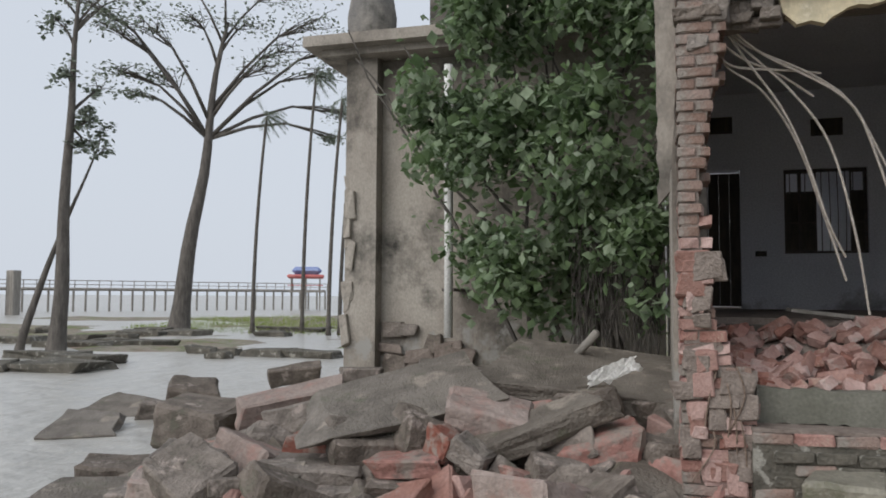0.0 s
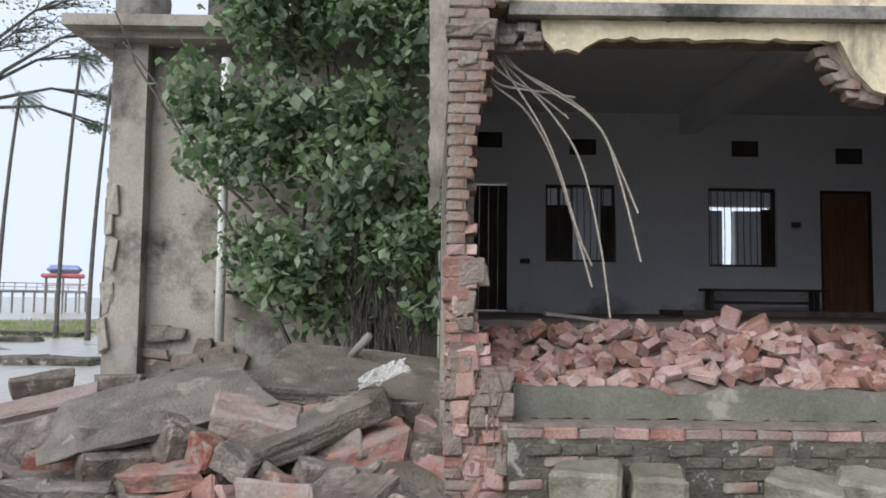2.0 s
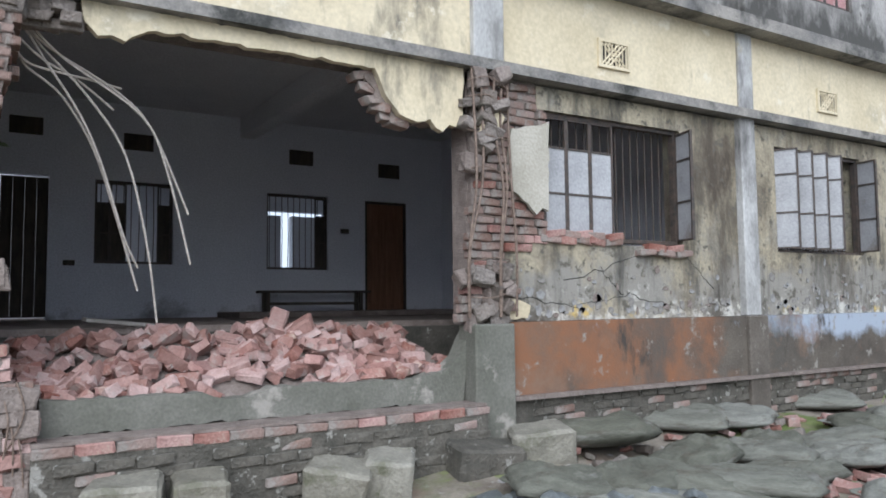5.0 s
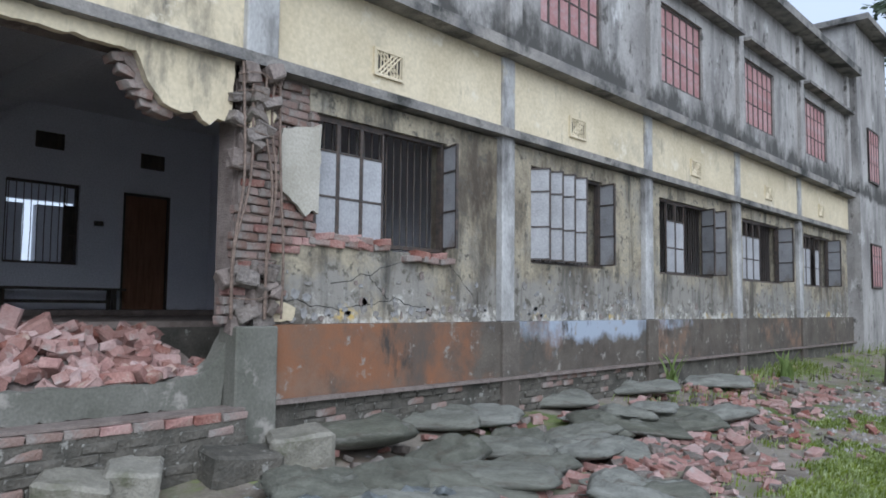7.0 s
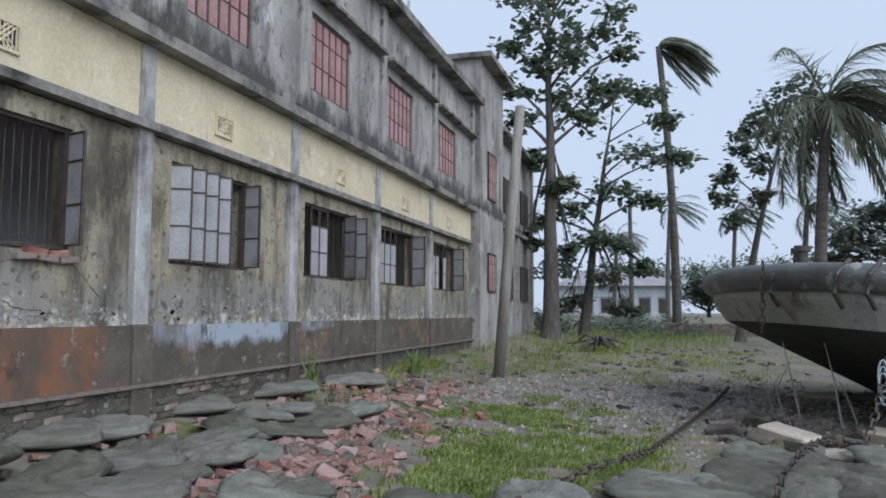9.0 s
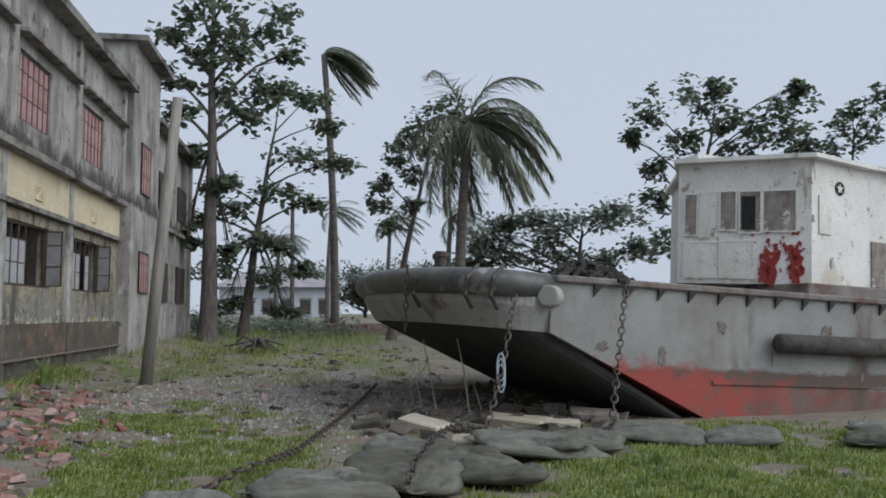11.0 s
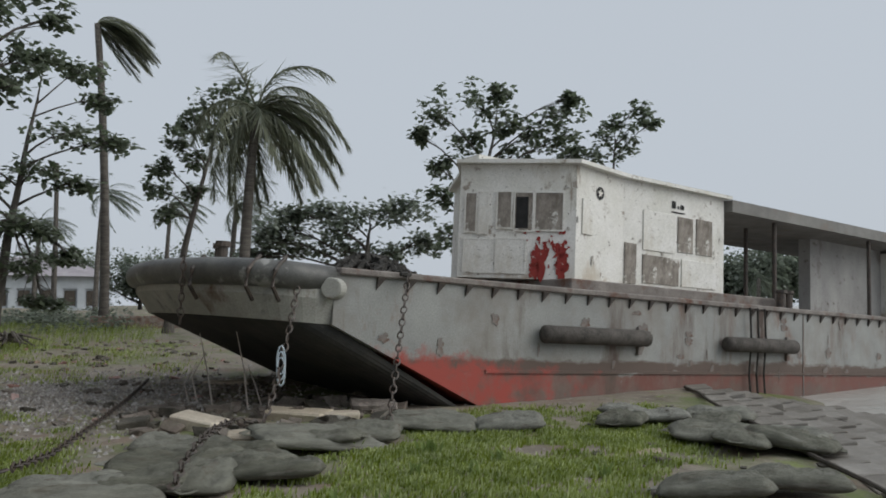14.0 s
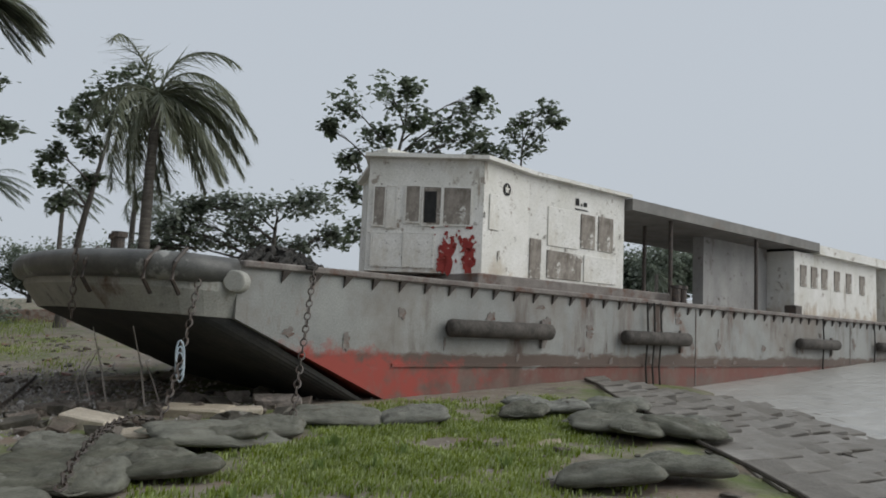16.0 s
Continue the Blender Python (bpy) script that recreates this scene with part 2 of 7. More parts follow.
M["hull_grey"] = layered(layered(layered(material("weathered_grey_hull_paint", ((0.23, 0.235, 0.225), (0.31, 0.315, 0.30)), scale=0.9, bump=0.12, rough=0.6, spec=0.4),
    (0.17, 0.085, 0.055), 0.60, 0.70, 0.9, 6, (1, 1, 0.35)), (0.165, 0.066, 0.052), 0.42, 0.50, 1.1, 2, where=("Z", 0.80, 0.42)), (0.13, 0.085, 0.07), 0.52, 0.66, 1.3, 4, (1, 1, 0.6), ("Z", 0.9, 0.2))
layered(M["hull_grey"], (0.19, 0.165, 0.14), 0.46, 0.66, 0.5, 24, (1, 1, 0.8))
layered(M["hull_grey"], (0.10, 0.07, 0.055), 0.57, 0.68, 0.7, 14, (1.2, 1, 0.25))
layered(M["hull_grey"], (0.105, 0.075, 0.06), 0.40, 0.56, 2.2, 31, (0.7, 1, 1.6), [("Z", 0.85, 0.62), ("Z", 0.40, 0.55)])
layered(M["hull_grey"], (0.15, 0.10, 0.075), 0.58, 0.74, 1.1, 41, (1.3, 1, 0.2))
layered(M["hull_grey"], (0.32, 0.06, 0.045), 0.34, 0.56, 2.6, 5, where=[("Z", 1.05, 0.55), ("X", 3.2, -1.6)])
# dark colour carries the shade under the bow
M["hull_shade"] = material("shaded_hull_bottom", ((0.04, 0.042, 0.042), (0.075, 0.07, 0.065)), scale=1.5, bump=0.3, rough=0.8)
M["bow_paint"] = layered(layered(material("pale_grey_bow_paint", ((0.30, 0.30, 0.27), (0.42, 0.415, 0.38)), scale=1.2, bump=0.12, rough=0.6), (0.12, 0.07, 0.05), 0.56, 0.68, 1.2, 3, (1, 1, 0.6)), (0.14, 0.14, 0.135), 0.58, 0.66, 1.4, 9)
M["fender_paint"] = layered(material("worn_dark_fender_paint", ((0.055, 0.055, 0.052), (0.13, 0.13, 0.12)), scale=1.6, bump=0.2, rough=0.42, spec=0.5), (0.30, 0.30, 0.28), 0.60, 0.66, 1.8, 3)
M["deck_steel"] = layered(material("rusty_deck_steel", ((0.15, 0.13, 0.12), (0.25, 0.23, 0.21)), scale=2.5, bump=0.3), (0.13, 0.07, 0.05), 0.52, 0.64, 1.6, 3)
def cabin_paint():
    return layered(layered(layered(material("peeling_white_cabin_paint", ((0.62, 0.61, 0.56), (0.74, 0.73, 0.70)), scale=1.3, bump=0.12, rough=0.6), (0.30, 0.26, 0.22), 0.60, 0.66, 3.2, 3), (0.50, 0.46, 0.38), 0.54, 0.70, 1.0, 8, (1, 1, 0.5)), (0.22, 0.20, 0.18), 0.63, 0.66, 9.0, 5)


M["cabin_white"], M["cabin_wall"] = cabin_paint(), cabin_paint()
layered(M["cabin_wall"], (0.44, 0.37, 0.29), 0.50, 0.70, 2.2, 15, (1, 1, 0.6), ("Z", 3.3, 2.1))
layered(M["cabin_wall"], (0.33, 0.29, 0.24), 0.59, 0.66, 1.6, 19, (1.4, 1, 0.3))
M["cabin_patch"] = layered(material("bare_worn_panel", ((0.15, 0.13, 0.11), (0.33, 0.30, 0.265)), scale=4, bump=0.2, stretch=(1, 1, 0.6)), (0.62, 0.61, 0.57), 0.54, 0.60, 4, 2)
M["roof_grey"] = layered(material("grey_painted_roof", ((0.17, 0.165, 0.155), (0.25, 0.245, 0.23)), scale=1.2, bump=0.15), (0.20, 0.165, 0.14), 0.56, 0.68, 1.4, 3)
M["bulkhead"] = layered(layered(material("stained_grey_bulkhead", ((0.30, 0.295, 0.285), (0.42, 0.415, 0.40)), scale=1.0, bump=0.15, stretch=(1, 1, 0.5)), (0.22, 0.20, 0.185), 0.56, 0.66, 1.7, 3, (1, 1, 0.5)), (0.16, 0.14, 0.125), 0.60, 0.66, 3.0, 9)
M["blue_rope"] = material("faded_blue_rope", ((0.36, 0.44, 0.50), (0.52, 0.58, 0.62)), scale=9, bump=0.4)
M["red_paint"] = layered(material("dark_red_paint", ((0.22, 0.03, 0.03), (0.30, 0.05, 0.04)), scale=4, bump=0.1), (0.55, 0.50, 0.45), 0.60, 0.64, 9, 2)
M["black_paint"] = material("black_paint", ((0.015, 0.015, 0.015), (0.03, 0.03, 0.03)), scale=8, bump=0.05)
M["rubber"] = material("old_black_rubber", ((0.05, 0.045, 0.04), (0.10, 0.09, 0.08)), scale=5, bump=0.3)
M["netting"] = material("tangled_dark_netting", ((0.025, 0.025, 0.022), (0.06, 0.055, 0.05)), scale=9, bump=0.5)
M["timber"] = material("grey_weathered_timber", ((0.20, 0.185, 0.165), (0.32, 0.30, 0.27)), scale=2, bump=0.3, stretch=(3, 3, 0.4))
M["pale_stone"] = material("pale_sawn_block", ((0.36, 0.31, 0.24), (0.48, 0.42, 0.33)), scale=3, bump=0.3, random_tint=0.2)
M["paving"] = layered(material("wet_revetment_block", ((0.17, 0.155, 0.135), (0.26, 0.24, 0.21)), scale=2, bump=0.4, rough=0.55, random_tint=0.2), (0.12, 0.09, 0.07), 0.52, 0.66, 1.0, 3)
# far house colours are greyed and blued to include rain haze
M["far_house"] = material("far_house_wall", ((0.36, 0.39, 0.42), (0.44, 0.47, 0.50)), scale=0.8, bump=0.1)
M["far_roof"] = material("far_house_roof", ((0.27, 0.25, 0.27), (0.34, 0.32, 0.34)), scale=1.0, bump=0.2)

M["plaster_moss"] = layered(layered(material("greenish_grey_plaster", ((0.115, 0.115, 0.093), (0.175, 0.17, 0.145)), scale=2.0, bump=0.3), (0.30, 0.28, 0.245), 0.56, 0.64, 2.5, 2), (0.075, 0.075, 0.06), 0.58, 0.70, 1.6, 5)
M["brick_lump"] = layered(layered(material("lump_of_brickwork", ((0.20, 0.085, 0.065), (0.30, 0.145, 0.12)), scale=4, bump=0.7, fine=30, random_tint=0.2), (0.23, 0.19, 0.165), 0.48, 0.58, 3.5, 2), (0.06, 0.055, 0.05), 0.58, 0.68, 2.5, 4)
M["mortar_brick"] = layered(material("mortared_brickwork", ((0.22, 0.175, 0.155), (0.31, 0.255, 0.23)), scale=3, bump=0.7, fine=30, random_tint=0.15), (0.29, 0.18, 0.155), 0.52, 0.66, 3.0, 2)
M["mossy_block"] = layered(layered(material("mossy_concrete_block", ((0.15, 0.14, 0.112), (0.25, 0.235, 0.19)), scale=3, bump=0.6, random_tint=0.15), (0.12, 0.12, 0.08), 0.56, 0.66, 2.6, 3), (0.42, 0.41, 0.38), 0.66, 0.69, 14, 5)
M["gravel"] = material("pale_gravel_chip", ((0.17, 0.155, 0.14), (0.36, 0.34, 0.32)), scale=6, bump=0.1, island_tint=0.4)
M["blade"] = leafy("weed_blade", (0.19, 0.27, 0.09), (0.33, 0.41, 0.16))
M["pale_plaster"] = layered(material("pale_washed_plaster", ((0.36, 0.335, 0.275), (0.46, 0.43, 0.365)), scale=2.0, bump=0.2), (0.30, 0.27, 0.21), 0.58, 0.68, 3.0, 2)
M["far_red"] = material("faded_red_roof", ((0.40, 0.10, 0.10), (0.50, 0.20, 0.18)), scale=1.5, bump=0.1)
M["far_blue"] = material("faded_blue_roof", ((0.12, 0.18, 0.40), (0.30, 0.34, 0.50)), scale=0.8, bump=0.1)


def ground_material():
    m = material("muddy_ground", ((0.13, 0.108, 0.086), (0.24, 0.21, 0.17), (0.18, 0.155, 0.125)), scale=1.2, rough=0.75, bump=0.7, fine=25, detail=10)
    layered(m, (0.36, 0.35, 0.34), 0.60, 0.66, 8.0, 4)
    layered(m, (0.105, 0.135, 0.04), 0.50, 0.62, 0.42, 7)
    layered(m, (0.20, 0.15, 0.115), 0.52, 0.62, 0.9, 15)
    layered(m, (0.16, 0.19, 0.06), 0.56, 0.64, 1.6, 2)
    return m


M["ground"] = ground_material()


def water_material():
    m = material("silty_river_water", ((0.33, 0.32, 0.295), (0.40, 0.39, 0.365)), scale=0.05, rough=0.30, bump=0, spec=0.5)
    n, l = m.node_tree.nodes, m.node_tree.links
    nz = n.new("ShaderNodeTexNoise")
    nz.inputs["Scale"].default_value, nz.inputs["Detail"].default_value = 1.5, 8
    co = n.new("ShaderNodeTexCoord")
    l.new(co.outputs["Object"], nz.inputs[0])
    bp = n.new("ShaderNodeBump")
    bp.inputs["Strength"].default_value, bp.inputs["Distance"].default_value = 0.9, 0.2
    l.new(nz.outputs["Fac"], bp.inputs["Height"])
    l.new(bp.outputs[0], n["Principled BSDF"].inputs["Normal"])
    return m


M["water"] = water_material()

# ---- mesh helpers ----
rnd = random.Random(7)


def mesh_from(name, bm, mat, smooth=False):
    me = bpy.data.meshes.new(name)
    bmesh.ops.recalc_face_normals(bm, faces=bm.faces[:])
    bm.to_mesh(me)
    bm.free()
    if smooth:
        for p in me.polygons:
            p.use_smooth = True
    me.materials.append(mat)
    return me


def part(name, bm, mat, parent=None, label="", smooth=False):
    """Links a bmesh as one mesh object, under a thing or a part."""
    ob = new(name, mesh_from(name, bm, mat, smooth))
    if parent is not None:
        ob.parent = parent
    if label:
        ob["label"] = label
    return ob


def piece(name, me, parent, m):
    """A small piece on shared mesh data."""
    ob = new(name, me)
    ob.parent = parent
    ob.matrix_basis = m
    return ob


def thing(name, m, label, category, group="", kind=""):
    ob = new(name)
    ob.empty_display_size = 0.1
    ob.matrix_basis = m
    return tagged(ob, label, category, group, kind)


def box(bm, x0, x1, y0, y1, z0, z1, bevel=0.0, m=None):
    tmp = bmesh.new()
    vs = [tmp.verts.new((x, y, z)) for z in (z0, z1) for y in (y0, y1) for x in (x0, x1)]
    for f in ((0, 1, 3, 2), (4, 6, 7, 5), (0, 4, 5, 1), (2, 3, 7, 6), (0, 2, 6, 4), (1, 5, 7, 3)):
        tmp.faces.new([vs[i] for i in f])
    bmesh.ops.recalc_face_normals(tmp, faces=tmp.faces[:])
    if bevel:
        bmesh.ops.bevel(tmp, geom=tmp.edges[:], offset=bevel, segments=1, affect="EDGES")
    join(bm, tmp, m)
    return bm


def join(bm, tmp, m=None):
    idx = {}
    for v in tmp.verts:
        idx[v] = bm.verts.new(m @ v.co if m else v.co)
    for f in tmp.faces:
        try:
            bm.faces.new([idx[v] for v in f.verts])
        except ValueError:
            pass
    tmp.free()


def boxed(*a, bevel=0.0, m=None):
    return box(bmesh.new(), *a, bevel=bevel, m=m)


def tube(bm, pts, radii, sides=8, cap=True):
    """A tube through points with a radius at each."""
    pts = [Vector(p) for p in pts]
    if isinstance(radii, (int, float)):
        radii = [radii] * len(pts)
    rings = []
    ref = Vector((0, 0, 1))
    for i, p in enumerate(pts):
        d = (pts[min(i + 1, len(pts) - 1)] - pts[max(i - 1, 0)]).normalized()
        if abs(d.dot(ref)) > 0.95:
            ref = Vector((1, 0, 0)) if abs(d.x) < 0.9 else Vector((0, 1, 0))
        a = d.cross(ref).normalized()
        b = d.cross(a).normalized()
        rings.append([bm.verts.new(p + radii[i] * (math.cos(2 * math.pi * k / sides) * a + math.sin(2 * math.pi * k / sides) * b)) for k in range(sides)])
    for r, q in zip(rings, rings[1:]):
        for k in range(sides):
            bm.faces.new((r[k], r[(k + 1) % sides], q[(k + 1) % sides], q[k]))
    if cap:
        bm.faces.new(rings[0][::-1])
        bm.faces.new(rings[-1])
    return bm


def chunk(sx, sy, sz, seed, rough=0.16, cuts=2, bevel=0.0):
    """A broken block: a box whose corners are knocked off and whose faces are uneven."""
    r = random.Random(seed)
    bm = boxed(-sx / 2, sx / 2, -sy / 2, sy / 2, -sz / 2, sz / 2)
    for v in bm.verts:
        v.co += Vector((r.uniform(-1, 1) * sx, r.uniform(-1, 1) * sy, r.uniform(-1, 1) * sz)) * rough * 0.7
    bmesh.ops.bevel(bm, geom=bm.verts[:] + bm.edges[:], offset=min(sx, sy, sz) * 0.09, segments=1, affect="EDGES")
    bmesh.ops.triangulate(bm, faces=bm.faces[:])
    if cuts:
        bmesh.ops.subdivide_edges(bm, edges=bm.edges[:], cuts=cuts, use_grid_fill=True)
        o = Vector((r.uniform(0, 50), r.uniform(0, 50), 0))
        k = min(sx, sy, sz)
        for v in bm.verts:
            v.co += Vector((noise.noise(v.co * 2.2 / k + o), noise.noise(v.co * 2.2 / k + o * 2), noise.noise(v.co * 2.2 / k + o * 3))) * k * rough * 0.38
            v.co += Vector((noise.noise(v.co * 7.0 / k + o), noise.noise(v.co * 7.0 / k + o * 2), noise.noise(v.co * 7.0 / k + o * 3))) * k * rough * 0.28
    return bm


def height(x, y):
    """The lie of the land: level round the camera, rising gently beyond the school, falling to the river."""
    h = max(0.0, min(1.05, 0.016 * (x - 12)))
    # the bank below the boat
    q = -0.51 * (x - 10.23) - 0.86 * (y + 9.19)
    if q > 0:
        h -= min(2.5, 0.12 * q + 0.008 * q * q)
    # the eroded bank beyond the ruined corner
    e = -(x + 3.6) if y > -4 else 0
    if e > 0:
        h -= min(1.1, 0.35 * e)
        far = math.hypot(x, y)
        if far > 22:
            k = noise.noise(Vector((x * 0.06, y * 0.10, 3.0))) * 0.55 + noise.noise(Vector((x * 0.25, y * 0.4, 8.0))) * 0.18
            h += min(1.0, (far - 22) / 8) * (0.62 + k) * (1.0 if far < 70 else max(0.0, 1 - (far - 70) / 15))
    if y > 24 and -3.6 <= x < 0:
        h -= 0.2
    # rubble mound under the fallen corner, and soil banked against the school
    if -8 < x < 2 and 4 < y < 11:
        h += 0.62 * math.exp(-((x + 1.0) / 2.0) ** 2 - ((y - 7.7) / 1.15) ** 2)
    if x > 2:
        h += 0.24 * max(0.0, min(1.0, (y - 4.4) / 1.4)) * min(1.0, (x - 2) / 2)
    return h + 0.035 * noise.noise(Vector((x * 0.9, y * 0.9, 0))) + 0.012 * noise.noise(Vector((x * 4, y * 4, 2)))


WATER_Z = -0.45

# ---- ground and water ----
def build_ground():
    bm = bmesh.new()

    def axis(far):
        v, s, out = 0.0, 0.35, [0.0]
        while v < far:
            if v > 26:
                s *= 1.09
            v += s
            out.append(v)
        return out
    pos = axis(900)
    line = [-v for v in pos[::-1]][:-1] + pos
    grid = [[bm.verts.new((x, y, height(x, y))) for x in line] for y in line]
    for a, b in zip(grid, grid[1:]):
        for i in range(len(line) - 1):
            bm.faces.new((a[i], a[i + 1], b[i + 1], b[i]))
    g = part("ground", bm, M["ground"], smooth=True)
    tagged(g, "muddy riverbank ground with patches of grass and brick dust", "ground", kind="structure")
    bm = bmesh.new()
    vs = [bm.verts.new(p) for p in ((-900, -900, WATER_Z), (900, -900, WATER_Z), (900, 900, WATER_Z), (-900, 900, WATER_Z))]
    bm.faces.new(vs)
    w = part("water", bm, M["water"])
    tagged(w, "silty grey flood water of the river", "water", kind="structure")


build_ground()

# ---- the school building ----
FRONT = 6.0          # outer face of the front wall
COLS = [0.2, 4.17, 7.89, 11.71, 15.58, 19.5, 23.9]
WINDOWS = [None, (4.88, 6.82), (8.5, 10.35), (12.25, 14.45), (16.0, 18.3), (20.0, 22.2)]
SILL, HEAD = 2.13, 3.43
PLINTH, BAND, SLAB, ROOF = 1.37, 3.66, 4.70, 8.35


def wall(name, label, mat, boxes, category="wall"):
    bm = bmesh.new()
    for b in boxes:
        box(bm, *b)
    return tagged(part(name, bm, mat), label, category, kind="structure")


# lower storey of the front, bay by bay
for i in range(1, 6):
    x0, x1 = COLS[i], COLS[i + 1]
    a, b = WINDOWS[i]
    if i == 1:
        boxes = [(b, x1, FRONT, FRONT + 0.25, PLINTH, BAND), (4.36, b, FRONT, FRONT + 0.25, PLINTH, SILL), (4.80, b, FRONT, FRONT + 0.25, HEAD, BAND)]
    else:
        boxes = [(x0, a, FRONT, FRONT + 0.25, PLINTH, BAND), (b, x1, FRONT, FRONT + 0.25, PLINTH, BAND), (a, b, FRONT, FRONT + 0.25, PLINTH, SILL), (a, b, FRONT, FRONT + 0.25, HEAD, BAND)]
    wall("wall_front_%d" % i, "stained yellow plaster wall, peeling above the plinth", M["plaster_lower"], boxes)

# yellow band with vents above the lintel, plinth below, upper storey
wall("wall_band", "yellow plaster band below the upper storey", M["plaster_yellow"],
     [(0.34, 23.9, FRONT - 0.06, FRONT + 0.25, BAND + 0.12, SLAB)])
lintel = wall("lintel_ledge", "grey concrete drip ledge over the classroom windows", M["ledge"], [(0.5, 23.9, FRONT - 0.16, FRONT + 0.20, BAND + 0.02, BAND + 0.12)], "ledge")
wall("slab_ledge", "mouldy projecting concrete ledge of the upper floor", M["ledge"], [(-0.1, 23.9, FRONT - 0.30, FRONT + 0.25, SLAB + 0.002, SLAB + 0.15)], "ledge")
wall("plinth", "grey plinth with faded orange and blue paint", M["plinth"], [(4.36, 24.0, FRONT - 0.10, FRONT + 0.24, 0.70, PLINTH - 0.003)], "plinth")
wall("plinth_lip", "worn cement lip along the plinth", M["mortar"], [(4.35, 24.0, FRONT - 0.17, FRONT + 0.2, 0.66, 0.698)], "ledge")

UP_WIN = [None, (4.7, 6.4), (8.55, 10.15), (12.15, 13.85), (16.0, 17.75), (20.0, 21.8)]
UY = FRONT - 0.12
for i in range(0, 6):
    x0, x1 = COLS[i], COLS[i + 1]
    if UP_WIN[i]:
        a, b = UP_WIN[i]
        boxes = [(x0, a, UY, UY + 0.25, SLAB + 0.15, ROOF - 0.2), (b, x1, UY, UY + 0.25, SLAB + 0.15, ROOF - 0.2), (a, b, UY, UY + 0.25, SLAB + 0.15, 5.38), (a, b, UY, UY + 0.25, 6.78, ROOF - 0.2)]
    else:
        boxes = [(x0, x1, UY, UY + 0.25, SLAB + 0.15, ROOF - 0.2)]
    wall("wall_upper_%d" % i, "grey rain-streaked plaster wall of the upper storey", M["plaster_grey"], boxes)
    if UP_WIN[i]:
        wall("sunshade_%d" % i, "mouldy concrete sunshade over a window", M["ledge"], [(x0 + 0.16, x1 - 0.16, UY - 0.24, UY + 0.1, 7.03, 7.10)], "ledge")
wall("roof_slab", "flat concrete roof slab with a mouldy edge", M["ledge"], [(0.0, 23.9, UY - 0.4, 13.2, ROOF - 0.2, ROOF)], "roof")
wall("roof_parapet", "low stained roof parapet", M["plaster_grey"], [(0.0, 23.9, UY - 0.02, UY + 0.15, ROOF, ROOF + 0.28)], "parapet")
bm = bmesh.new()
box(bm, 19.35, 19.85, 6.5, 7.0, ROOF, ROOF + 0.75)
tagged(part("roof_post", bm, M["plaster_grey"]), "short grey concrete stub on the roof", "post", kind="structure")
bm = tube(bmesh.new(), [(18.3, 6.2, ROOF - 0.02), (18.32, 6.2, ROOF + 1.1)], 0.04)
tagged(part("vent_pipe", bm, M["column"]), "thin grey vent pipe on the roof edge", "pipe")

# stair tower and far wing
wall("wall_tower", "grey mouldy stair tower with dark streaks", M["plaster_grey"], [(24.0, 27.6, FRONT - 0.35, 12.6, 0.4, 9.75)])
wall("tower_roof", "thin concrete roof slab of the stair tower", M["ledge"], [(23.8, 27.9, FRONT - 0.75, 12.9, 9.75, 9.92)], "roof")
wall("wall_wing", "grey stained wall of the far wing", M["plaster_grey"], [(27.62, 36.0, FRONT + 0.02, 12.4, 0.4, 8.2)])
wall("wing_roof", "concrete roof slab of the far wing", M["ledge"], [(27.62, 36.4, FRONT - 0.45, 12.6, 8.2, 8.36)], "roof")
wall("wing_ledge", "mouldy floor ledge of the far wing", M["ledge"], [(27.62, 36.0, FRONT - 0.2, FRONT + 0.02, SLAB, SLAB + 0.15)], "ledge")

# columns
col = thing("column", pose(COLS[2], FRONT, 0), "whitewashed concrete column, stained and peeling", "column", "columns of the school front", "structure")
part("shaft", boxed(-0.13, 0.13, -0.095, 0.1, PLINTH, SLAB, bevel=0.012), M["column"], col)
part("column_base", boxed(-0.17, 0.17, -0.15, 0.1, 0.25, PLINTH, bevel=0.012), M["column_base"], col)
for x in COLS[3:6]:
    copy_thing(col, pose(x, FRONT, 0))
ucol = thing("upper_column", pose(COLS[2], UY, 0), "grey whitewashed column of the upper storey", "column", "columns of the upper storey", "structure")
part("shaft", boxed(-0.13, 0.13, -0.09, 0.1, SLAB + 0.15, ROOF - 0.2, bevel=0.012), M["plaster_grey"], ucol)
for x in (COLS[1], COLS[3], COLS[4], COLS[5], COLS[6] - 0.2):
    copy_thing(ucol, pose(x, UY, 0))
for k, x in enumerate((28.6, 32.2, 35.8)):
    c = thing("wing_column", pose(x, FRONT + 0.02, 0), "grey concrete column of the far wing", "column", "columns of the far wing", "structure")
    part("shaft", boxed(-0.17, 0.17, -0.12, 0.05, 0.4, 8.2), M["plaster_grey"], c)


